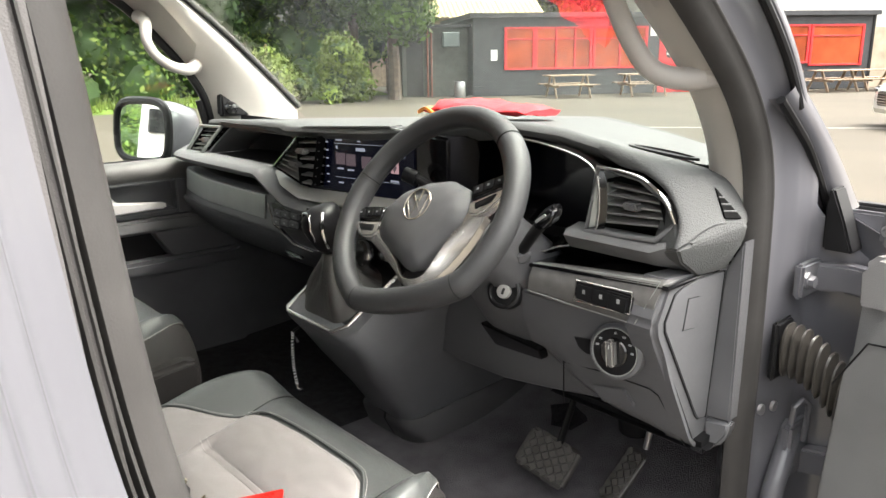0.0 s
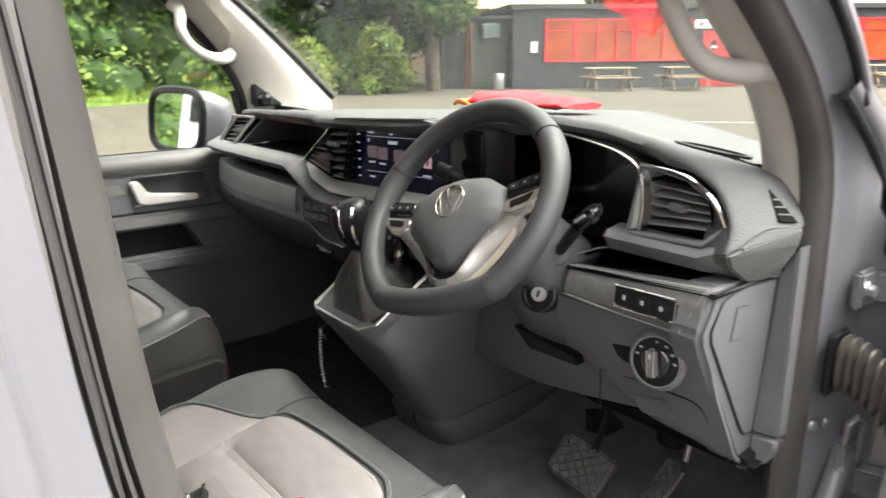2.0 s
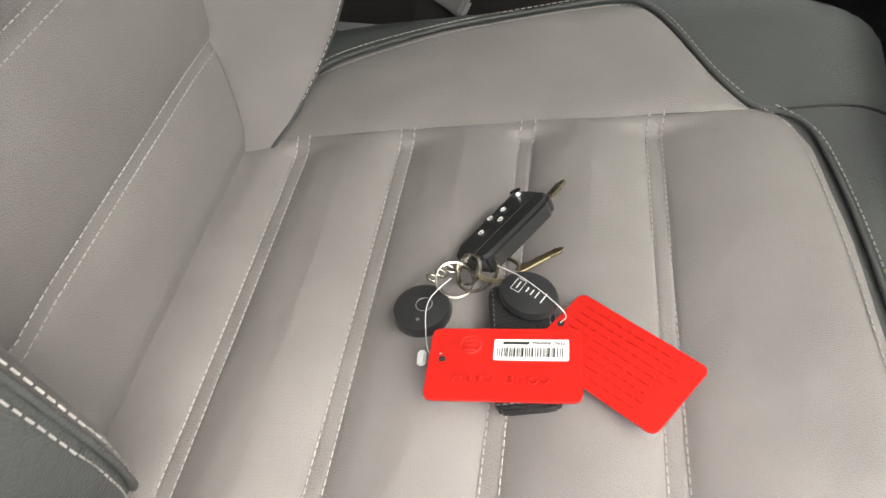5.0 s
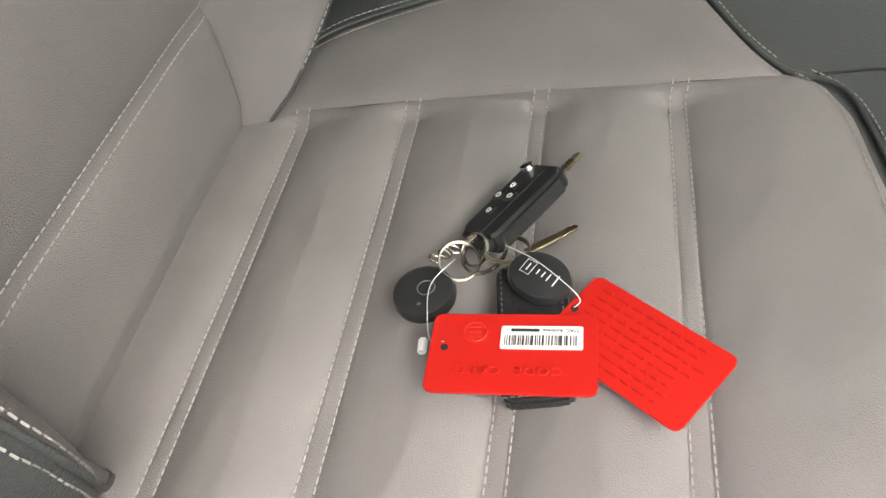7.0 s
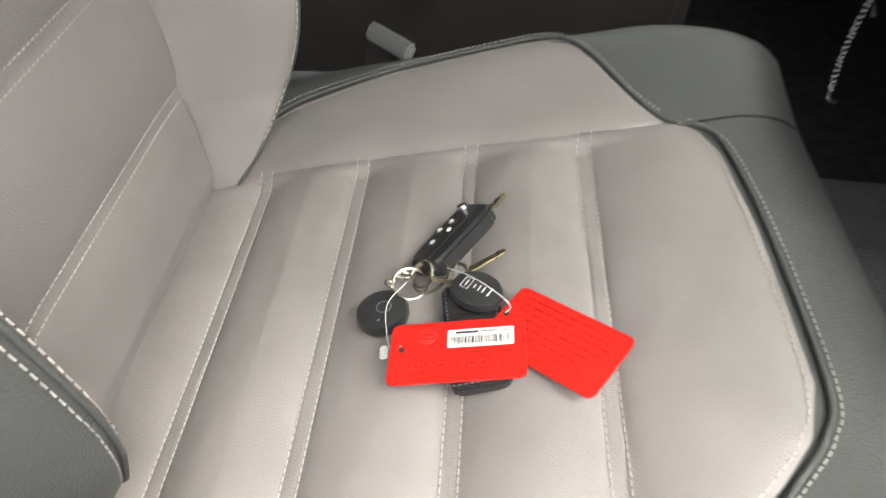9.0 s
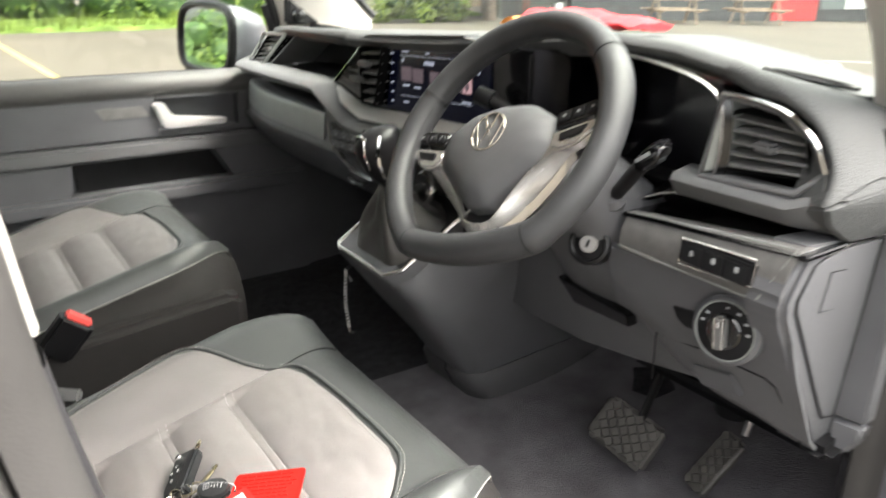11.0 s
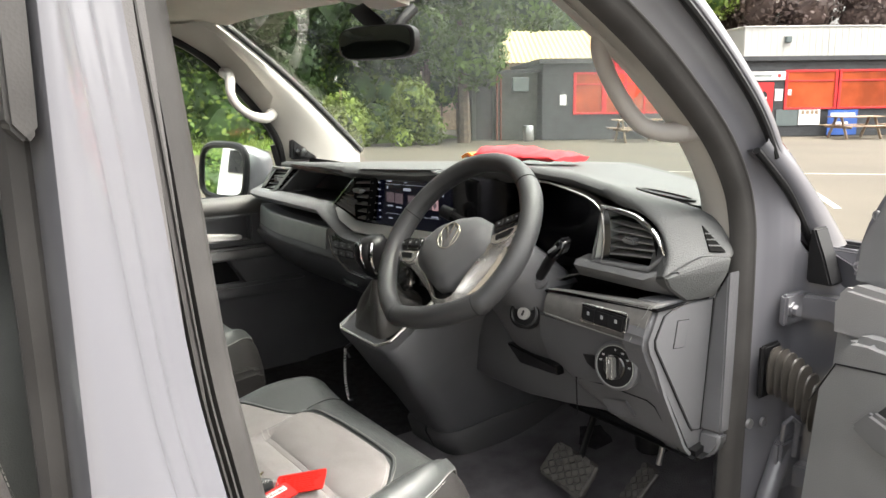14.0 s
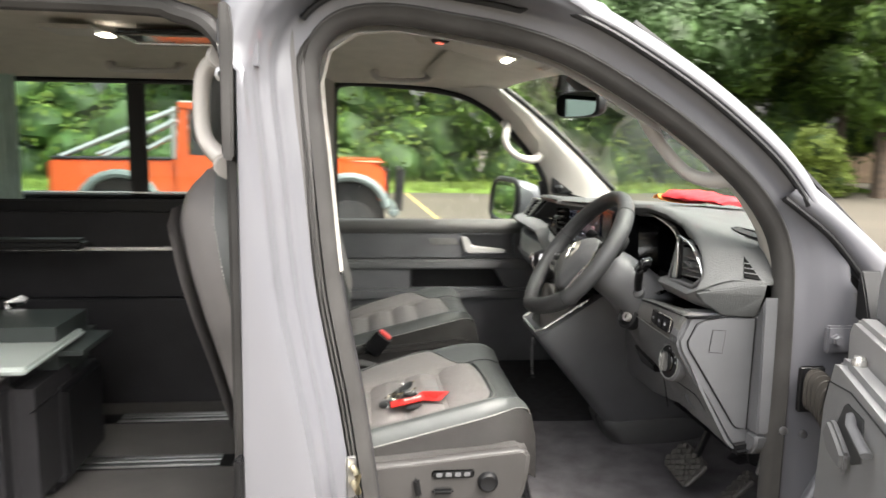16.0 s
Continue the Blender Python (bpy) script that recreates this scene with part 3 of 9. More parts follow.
# tweeter pods in the pillar feet
for side in (-1,):
    tw = thing("tweeter_pod", "black tweeter pod in the pillar foot", "speaker", "tweeters", at=(side * 0.75, 0.11, 1.37))
    part("housing", prism([V(side * 0.728, 0.075, 1.368), V(side * 0.728, 0.165, 1.368), V(side * 0.728, 0.078, 1.432)], (side * 0.03, 0, 0), 0.006), BLACK, tw)
    part("ball", lathe([(0.0, 0.020), (0.010, 0.017), (0.016, 0.008), (0.018, -0.004), (0.0, -0.006)][::-1], pose(side * 0.722, 0.103, 1.392, 0, -90 * side, 0), 20), GLOSS, tw)


# headliner, its front edge following the curved windscreen
def front_edge(x):
    return -0.150 + 0.165 * (1 - min(1.0, abs(x) / 0.70) ** 2)


def head(x, y):
    z = 1.862 - 0.085 * (abs(x) / 0.76) ** 4
    yf = front_edge(x)
    if y > -0.62:
        z -= (0.075 - 0.035 * (abs(x) / 0.76) ** 2) * ((y + 0.62) / (yf + 0.62)) ** 2
    return z


rows = []
for t in (-3.15, -2.4, -1.7, -1.2, -0.9, -0.7, -0.62):
    rows.append([V(x, t, head(x, t)) for x in np.linspace(-0.775, 0.752, 33)])
for q in (0.15, 0.3, 0.45, 0.6, 0.75, 0.88, 1.0):
    rows.append([V(x, -0.62 + q * (front_edge(x) + 0.62), head(x, -0.62 + q * (front_edge(x) + 0.62))) for x in np.linspace(-0.775, 0.752, 33)])
tagged(part("ceiling", thicken(sheet(rows)[0], -0.012), HEADLINER), "beige felt headliner", "ceiling", kind="structure")
# dark kick panels either side of the footwells
part("kick_panel", box((-0.795, 0.36, 0.93), (0.02, 0.50, 0.66), 0.006), LOWER, van, "dark kick panel beside the footwell")
part("kick_panel", box((0.745, 0.37, 0.85), (0.02, 0.46, 0.40), 0.006), CARPET, van)
part("cowl_panel", box((0, 0.60, 1.08), (1.66, 0.03, 0.36), 0.006), BLACK, van)


# ---- driver and passenger seats ----
mat_rear = mat("seat_back_leather", (0.16, 0.15, 0.15), 0.45, 0, 0.1, 12, 0.2, 700)

def cushion_height(x, y):
    """Height of the cushion's upholstery; x from the seat's middle, positive outboard."""
    z = 0.983 + 0.25 * (y + 0.5)
    if y < -0.62:
        z -= 0.35 * (y + 0.62) ** 2
    if y > -0.42:
        z -= 0.9 * (y + 0.42) ** 2
    if x < -0.14:
        z += 0.016 * min(1, (-0.14 - x) / 0.10) ** 1.4
    if x > 0.168:
        z += 0.034 * math.sin(min(1, (x - 0.168) / 0.055) * math.pi * 0.5)
    return z


def edge_roll(e, r):
    if e >= r:
        return 0.0
    e = max(e, 0.0)
    return r - math.sqrt(max(0, r * r - (r - e) ** 2))


STRIP = [(-0.80, -0.150), (-0.775, -0.168), (-0.740, -0.195), (-0.700, -0.222), (-0.62, -0.245), (-0.55, -0.258), (-0.495, -0.264), (-0.470, -0.252), (-0.450, -0.222), (-0.424, -0.172), (-0.405, -0.1412)]
BOLSTER = [(0.03, 0.131), (0.06, 0.147), (0.10, 0.168), (0.14, 0.177), (0.173, 0.183), (0.24, 0.190), (0.30, 0.203), (0.36, 0.220), (0.45, 0.228)]
SEAMS = (-0.709, -0.630, -0.546, -0.463)


def build_seat(X0, label, powered):
    side = 1
    seat = thing("front_seat", label, "seat", "front seats", at=(X0, -0.55, 0.70))

    def put(name, bm, m, lab="", smooth=50, parent=None, kind=""):
        return part(name, bm, m, parent or seat, lab, smooth, kind)

    def W(x, y, z):
        return V(X0 + x, y, z)

    # cushion core in dark leather: plan is a rounded rectangle, top rolled at the edges
    xa, xb, ya, yb = -0.300, 0.240, -0.80, -0.290
    rows = []
    nu, nv = 56, 52
    top = []
    for j in range(nv + 1):
        y = ya + (yb - ya) * j / nv
        row = []
        for i in range(nu + 1):
            x = xa + (xb - xa) * i / nu
            # round the plan's front corners by drawing rows in
            k = max(0.0, (y - (yb - 0.13)) / 0.13)
            sq = 1 - 0.23 * k ** 2.0
            xm = (xa + xb) / 2
            px = xm + (x - xm) * sq
            e = min(px - (xm + (xa - xm) * sq), (yb - y) * 0.62)
            roll = max(edge_roll(e, 0.044), edge_roll((xm + (xb - xm) * sq) - px, 0.026))
            row.append(W(px, y, cushion_height(px, y) - roll - (0.008 if -0.26 < px < 0.170 and y < -0.43 and (px > -0.14 or y > -0.775) else 0.0) * min(1.0, max(0.0, (0.170 - px) / 0.012), max(0.0, (-0.43 - y) / 0.02), max(0.0, (px - lerp_table(y, STRIP)) / 0.02))))
        top.append(row)
    bm, vs = sheet(top)
    # sides: drop a skirt from the rim
    rim = [vs[0][i] for i in range(nu + 1)] + [vs[j][nu] for j in range(1, nv + 1)] + [vs[nv][i] for i in range(nu - 1, -1, -1)] + [vs[j][0] for j in range(nv - 1, 0, -1)]
    c = W((xa + xb) / 2, (ya + yb) / 2, 0)
    last = rim
    band = bmesh.new()
    for k, (dz, pull) in enumerate(((-0.004, 0.001), (-0.006, 0.000), (-0.045, 0.012), (-0.095, 0.006))):
        if k == 1:
            seam = [v.co.copy() for v in last]
            last = [band.verts.new(v.co) for v in last]
        into = bm if k == 0 else band
        nxt = []
        for v in rim:
            d = Vector((v.co.x - c.x, v.co.y - c.y, 0)).normalized()
            nxt.append(into.verts.new(v.co + d * pull + V(0, 0, dz)))
        m_ = len(rim)
        for i in range(m_):
            into.faces.new((last[i], last[(i + 1) % m_], nxt[(i + 1) % m_], nxt[i]))
        last = nxt
    cushion = put("cushion", bm, DARKLEATHER, "dark grey leather seat cushion")
    put("side_band", band, SEATSIDE, "dark fabric band round the cushion")
    put("band_seam", tube(seam, 0.0007, 6, True), THREAD, "pale seam over the fabric band")

    # pale centre panel with four double-stitched cross seams
    front = [(-0.145, -0.400), (-0.128, -0.384), (-0.10, -0.374), (-0.02, -0.367), (0.095, -0.366), (0.128, -0.376), (0.150, -0.393), (0.170, -0.412)]

    def groove(y, x):
        """How far the leather lies below its full loft beside a cross seam."""
        d = min(abs(y - s) for s in SEAMS)
        g = 0.0115 * math.exp(-max(0.0, d - 0.0048) / 0.0180)
        g += 0.0009 * math.exp(-((d - 0.0046) / 0.0009) ** 2)
        return g * min(1.0, max(0.0, (x + 0.139) / 0.012))

    def puff(e):
        return 0.0055 * (1 - math.exp(-max(e, 0) / 0.010)) + 0.0005

    rows = []
    nu, nv = 70, 420
    xl, xr = -0.141, 0.170
    for j in range(nv + 1):
        row = []
        for i in range(nu + 1):
            x = xl + (xr - xl) * i / nu
            yf = lerp_table(x, front)
            y = -0.785 + (yf + 0.785) * j / nv
            e = min(x - xl, xr - x, yf - y)
            wr = 0.0018 * noise.noise(V(x * 9, y * 14, 1.7)) + 0.0009 * noise.noise(V(x * 26 + y * 30, y * 44 - x * 16, 4.0)) + 0.00025 * noise.noise(V(x * 70 + y * 60, y * 90, 9.0))
            row.append(W(x, y, cushion_height(x, y) + puff(e) - groove(y, x) + wr))
        rows.append(row)
    put("centre_panel", sheet(rows)[0], LIGHTLEATHER, "pale grey leather centre panel with stitched cross seams")

    # pale inboard strip
    outer = STRIP[1:]
    rows = []
    for j in range(71):
        y = -0.775 + 0.370 * j / 70
        xo = lerp_table(y, outer)
        rows.append([W(xo + (-0.141 - xo) * i / 16, y, cushion_height(xo + (-0.141 - xo) * i / 16, y) + puff(min((i / 16) * (-0.141 - xo), (1 - i / 16) * (-0.141 - xo), (-0.405 - y) + 0.006)) + 0.001 * noise.noise(V(i * 0.3, y * 25, side))) for i in range(17)])
    put("side_strip", sheet(rows)[0], LIGHTLEATHER, "pale grey leather bolster strip")

    # piping and stitching
    pipe = [W(x - 0.003, y, cushion_height(x - 0.003, y) + 0.0025) for y, x in outer] + [W(x, y + 0.005, cushion_height(x, y + 0.005) + 0.0025) for x, y in front[1:]] + [W(0.1735, y, cushion_height(0.1735, y) + 0.0012) for y in np.linspace(-0.43, -0.785, 14)]
    line = smooth_line(pipe, 5)
    put("piping", tube(line, 0.0017, 8), DARKLEATHER, "thin dark piping round the pale panel")
    bm = bmesh.new()
    for s in SEAMS:
        for off in (-0.0046, 0.0046):
            stitches([W(x, s + off, cushion_height(x, s + off) + puff(0.05) - groove(s + off, x) + 0.0011) for x in np.linspace(-0.139, 0.165, 60)], bm=bm)
    stitches(smooth_line([W(x - 0.010, y, cushion_height(x - 0.010, y) + 0.0022) for y, x in outer], 6), bm=bm)
    stitches(smooth_line([W(x, y - 0.006, cushion_height(x, y - 0.006) + 0.0032) for x, y in front], 6), bm=bm)
    stitches(smooth_line([W(x, y + 0.010, cushion_height(x, y + 0.010) + 0.0010) for x, y in front], 6), bm=bm)
    stitches([W(0.1775, y, cushion_height(0.1775, y) + 0.0012) for y in np.linspace(-0.42, -0.785, 44)], bm=bm)
    stitches([W(0.1655, y, cushion_height(0.1655, y) + 0.0035) for y in np.linspace(-0.43, -0.785, 44)], bm=bm)
    stitches(smooth_line([W(x + 0.008, y, cushion_height(x + 0.008, y) + 0.0038) for y, x in outer], 6), bm=bm)
    put("stitching", bm, THREAD, "pale contrast stitching", 0, kind="stuff")

    for crease in ([(-0.138, -0.402), (-0.142, -0.375), (-0.146, -0.350), (-0.150, -0.322), (-0.152, -0.305)], [(0.168, -0.410), (0.171, -0.385), (0.173, -0.360), (0.174, -0.335), (0.174, -0.312)]):
        pts_ = []
        for x, y in smooth_line([V(x, y, 0) for x, y in crease], 4) and [(p.x, p.y) for p in smooth_line([V(x, y, 0) for x, y in crease], 4)]:
            e_ = (yb - y) * 0.62
            pts_.append(W(x, y, cushion_height(x, y) - edge_roll(e_, 0.044) + 0.0004))
        put("crease", tube(pts_, 0.0011, 6), BLACK)

    # dark fabric side panel, its seam and the plastic base with the controls
    def outboard(y):
        k = max(0.0, (y - yb + 0.13) / 0.13)
        return 0.062 * k * k, cushion_height(0.236 - 0.062 * k * k, y) - max(0.029, edge_roll((yb - y) * 0.62, 0.044))

    rows = []
    for y in np.linspace(-0.80, -0.292, 26):
        q, z = outboard(y)
        rows.append([W(0.2385 - q, y, z), W(0.256 - q, y, z - 0.007), W(0.276 - q, y, z - 0.026), W(0.290 - q, y, z - 0.050), W(0.297 - q, y, z - 0.075), W(0.298 - q, y, z - 0.115)])
    put("side_panel", thicken(sheet(rows)[0], 0.004), SEATSIDE, "dark fabric side panel")
    bm = bmesh.new()
    for dx, dz in ((0.236, -0.0255), (0.2455, -0.0295)):
        stitches([W(dx - outboard(y)[0], y, outboard(y)[1] + dz + 0.0285) for y in np.linspace(-0.80, -0.345, 56)], 0.004, 0.002, 0.00045, bm)
    put("side_stitching", bm, THREAD, "", 0, kind="stuff")
    base = [(-0.80, 0.94), (-0.55, 0.957), (-0.40, 0.972), (-0.335, 0.978), (-0.318, 0.965), (-0.325, 0.90), (-0.345, 0.84), (-0.37, 0.72), (-0.80, 0.72)]
    bm = prism([W(0.265, y, z) for y, z in base], (side * 0.048, 0, 0), 0.012, 3)
    put("base_cover", bm, SEATBASE if powered else SEATSIDE, "grey-brown plastic seat base cover")
    bm = prism([W(-0.285, y, z - 0.02) for y, z in base], (side * -0.035, 0, 0), 0.012, 3)
    put("base_cover", bm, LOWER)
    put("base_box", box(W(-0.01, -0.56, 0.80), (0.54, 0.44, 0.20), 0.01), LOWER)
    if powered:
        sx = X0 + 0.314
        o = put("switch_strip", box((sx, -0.472, 0.929), (0.006, 0.082, 0.017), 0.003), BLACK, "black strip of memory buttons")
        for k in range(4):
            part("button", box((sx + side * 0.003, -0.499 + k * 0.018, 0.929), (0.004, 0.012, 0.009), 0.0015), LOWER, o)
        put("recline_switch", box((sx + side * 0.004, -0.541, 0.905), (0.014, 0.012, 0.040), 0.005, m=pose(0, 0, 0, 10, 0, 0)), BLACK)
        put("slide_switch", box((sx + side * 0.004, -0.492, 0.897), (0.014, 0.042, 0.012), 0.005), BLACK)
        put("lumbar_knob", lathe([(0.020, 0), (0.020, 0.006), (0.015, 0.012), (0.006, 0.010)], pose(sx, -0.405, 0.912, 0, 90 * side, 0), 24), BLACK, "round black lumbar control")

    # backrest: rings up the height, split into dark shell and pale facing
    H = 0.63
    prof = [(0.0, 0.0), (0.09, 0.0), (0.124, 0.002), (0.137, -0.002), (0.150, 0.018), (0.168, 0.052), (0.183, 0.077), (0.193, 0.084)]
    shell = [(0.195, 0.083), (0.222, 0.080), (0.262, 0.058), (0.296, 0.010), (0.298, -0.050), (0.266, -0.095), (0.18, -0.118), (0.0, -0.122)]

    def back(px, fwd, h):
        k = math.sin(math.pi / 2 * min(1.0, max(0.0, (h - 0.01) / 0.17)))
        if abs(px) > 0.130:
            a, edge = abs(px), lerp_table(h, BOLSTER)
            px = math.copysign(0.130 + min(a - 0.130, 0.0645) * (edge - 0.130) / 0.0645 + max(0.0, a - 0.1945) * k, px)
        if fwd > 0:
            fwd *= 0.04 + 0.96 * k
        wtop = 1 - 0.22 * max(0, (h - 0.42) / 0.21) ** 1.6
        bol = 1.0 if h < 0.34 else max(0.35, 1 - (h - 0.34) / 0.36)
        bulge = 0.014 * math.exp(-((h - 0.17) / 0.13) ** 2)
        f = (fwd * bol if fwd > 0 else fwd * (0.7 + 0.3 * min(1, (H - h) / 0.1 + 0.1)) * (1 + (0.35 * h / H if fwd < -0.04 else 0))) + (bulge if fwd > -0.02 else 0)
        if h > H - 0.05:
            q = (h - (H - 0.05)) / 0.05
            f -= (0.05 + f) * q * q * 0.55
        if h < 0.05 and fwd > -0.02:
            f -= 0.5 * (0.05 - h) * 0.5
        return V(px * wtop, -0.748 - 0.18 * h + f * 0.98, 0.885 + h + f * 0.17)

    def wrap(px, f, h):
        p = back(px, f, h)
        return W(p.x, p.y, p.z)

    hs = list(np.linspace(0.0, H, 240))
    crosses = (0.126, 0.222, 0.318, 0.414, 0.51)
    nx = 48
    rows = []
    for h in hs:
        row = []
        for i in range(-nx, nx + 1):
            px = 0.193 * i / nx
            f = lerp_table(abs(px), prof)
            inner = abs(px) < 0.134
            g = 0.0062 * math.exp(-max(0.0, min(abs(h - c_) for c_ in crosses) - 0.003) / 0.016) if inner else 0
            f += 0.004 * math.exp(-((abs(px) - 0.136) / 0.005) ** 2) * -1
            p = wrap(px, f - g + 0.001 * noise.noise(V(px * 18, h * 26, side * 3.0)), h)
            row.append(p)
        rows.append(row)
    put("backrest_facing", sheet(rows)[0], LIGHTLEATHER, "pale grey leather backrest facing with cross seams")
    rows = []
    for h in np.linspace(-0.02, H, 34):
        rows.append([wrap(px, f, h) for px, f in shell[4:]] + [wrap(-px, f, h) for px, f in shell[-2:3:-1]])
    put("backrest_shell", sheet(rows)[0], mat_rear, "grey leather back of the backrest", 60)
    for sg in (-1, 1):
        rows = [[wrap(sg * px, f, h) for px, f in shell[:5]] for h in np.linspace(-0.02, H, 34)]
        put("backrest_side", sheet(rows)[0], DARKLEATHER, "dark leather side of the backrest", 60)
        bm = stitches([wrap(sg * 0.2985, -0.049, h) for h in np.linspace(0.05, 0.58, 60)], 0.005, 0.002, 0.0008)
        put("shell_stitching", bm, THREAD, "", 0, kind="stuff")
    topcap = [wrap(0.193 * i / 12, lerp_table(abs(0.193 * i / 12), prof), H) for i in range(-12, 13)]
    tb = [wrap(px, f, H) for px, f in shell]
    backrow = [wrap(0.27 * i / 12, -0.085, H) for i in range(-12, 13)]
    put("backrest_top", sheet([topcap, [(a + b) / 2 + V(0, 0, 0.012) for a, b in zip(topcap, backrow)], backrow])[0], DARKLEATHER)
    bm = bmesh.new()
    for c_ in crosses:
        for off in (-0.0046, 0.0046):
            stitches([wrap(px, lerp_table(abs(px), prof) - 0.0046, c_ + off) for px in np.linspace(-0.128, 0.128, 36)], bm=bm)
    for sg in (-1, 1):
        stitches([wrap(sg * 0.1905, 0.0838, h) for h in np.linspace(0.02, 0.50, 60)], 0.004, 0.0018, 0.0006, bm)
        stitches([wrap(sg * 0.200, 0.0838, h) for h in np.linspace(0.02, 0.50, 60)], 0.004, 0.0018, 0.0006, bm)
        stitches([wrap(sg * 0.270, 0.049, h) for h in np.linspace(0.02, 0.50, 60)], 0.005, 0.0018, 0.0007, bm)
    put("back_stitching", bm, THREAD, "", 0, kind="stuff")
    for sg in (-1, 1):
        put("back_piping", tube([wrap(sg * 0.1945, 0.0843, h) for h in np.linspace(0.0, 0.52, 30)], 0.0016, 8), DARKLEATHER)
    # pale back panel seam across the rear
    put("rear_panel", sheet([[wrap(0.23 * i / 8, -0.1245, h) for i in range(-8, 9)] for h in np.linspace(0.03, 0.57, 20)])[0], mat_rear, "grey leather rear panel of the backrest")
    bm = stitches([wrap(px, -0.1265, 0.555) for px in np.linspace(-0.22, 0.22, 40)], 0.005, 0.002, 0.0008)
    put("rear_stitching", bm, THREAD, "", 0, kind="stuff")
    # headrest
    hr = []
    for q in np.linspace(-1, 1, 15):
        w = math.sqrt(max(0, 1 - abs(q) ** 3.2))
        ringp = []
        for k in range(28):
            t = 2 * math.pi * k / 28
            cx = math.copysign(abs(math.cos(t)) ** 0.55, math.cos(t))
            sy = math.copysign(abs(math.sin(t)) ** 0.7, math.sin(t))
            ringp.append(W(cx * 0.135 * (0.55 + 0.45 * w), -0.935 + sy * 0.048 * (0.3 + 0.7 * w) + 0.02 * q, 1.640 + q * 0.100))
        hr.append(ringp)
    put("headrest", capped(hr), DARKLEATHER, "dark leather headrest")
    for sg in (-1, 1):
        put("headrest_post", tube([W(sg * 0.07, -0.93, 1.48), W(sg * 0.07, -0.935, 1.57)], 0.007, 10), CHROME)
    return seat


driver_seat = build_seat(0.41, "driver's seat in pale and dark grey leather with stitching", True)
passenger_seat = build_seat(-0.375, "passenger seat in pale and dark grey leather with stitching", False)


# ---- dashboard ----
dash = thing("dashboard", "dark grey dashboard with vents, screen and driver's display", "dashboard", at=(0, 0.2, 1.2))
BROW_Z = [(-0.77, 1.352), (-0.70, 1.366), (-0.55, 1.374), (-0.20, 1.386), (0.0, 1.394), (0.15, 1.402), (0.30, 1.416), (0.43, 1.425), (0.52, 1.419), (0.60, 1.404), (0.68, 1.382), (0.74, 1.352), (0.77, 1.33)]
BROW_Y = [(-0.77, 0.06), (-0.70, 0.022), (-0.40, 0.006), (-0.24, -0.02), (-0.14, -0.066), (0.20, -0.066), (0.28, -0.03), (0.40, 0.0), (0.52, 0.01), (0.62, 0.014), (0.70, 0.02), (0.74, 0.03), (0.77, 0.06)]
FAR_Z = [(-0.77, 1.345), (-0.56, 1.360), (0.0, 1.386), (0.18, 1.394), (0.38, 1.376), (0.53, 1.358), (0.77, 1.335)]
rows = []
for x in np.linspace(-0.772, 0.590, 82):
    zb, yb, zf = lerp_table(x, BROW_Z), lerp_table(x, BROW_Y), lerp_table(x, FAR_Z)
    end = 0.33 + 0.26 * (1 - (x / 0.77) ** 2)
    rows.append([V(x, yb + 0.03, zb - 0.030), V(x, yb + 0.006, zb - 0.018), V(x, yb, zb - 0.009), V(x, yb + 0.004, zb - 0.002), V(x, yb + 0.014, zb + 0.001), V(x, yb * 0.5 + 0.07, zb * 0.75 + zf * 0.25), V(x, 0.20, zb * 0.3 + zf * 0.7), V(x, 0.30, zf), V(x, end, zf - 0.01)])
part("top_pad", sheet(rows)[0], DASHTOP, dash, "grained charcoal dash top", 50)
# lower carcass behind all facings, down to the bulkhead
rows = []
for x in np.linspace(-0.76, 0.70, 12):
    rows.append([V(x, 0.14, 1.37), V(x, 0.13, 1.28), V(x, 0.05, 1.20), V(x, 0.06, 1.08), V(x, 0.16, 1.00), V(x, 0.40, 0.98), V(x, 0.56, 1.05)])
part("carcass", sheet(rows)[0], BLACK, dash)


def facing(name, pts, depth, m, bevel=0.004, label="", parent=None):
    """A panel with its rear-facing outline given as points, going forward by depth."""
    return part(name, prism([V(*p) for p in pts], (0, depth, 0), bevel), m, parent or dash, label)


# paler than the dash: bright highlights along the slats put into the grey
SLAT = mat("vent_slat_grey", (0.24, 0.238, 0.232), 0.3, 0, 0.08, 20, 0.1, 900)


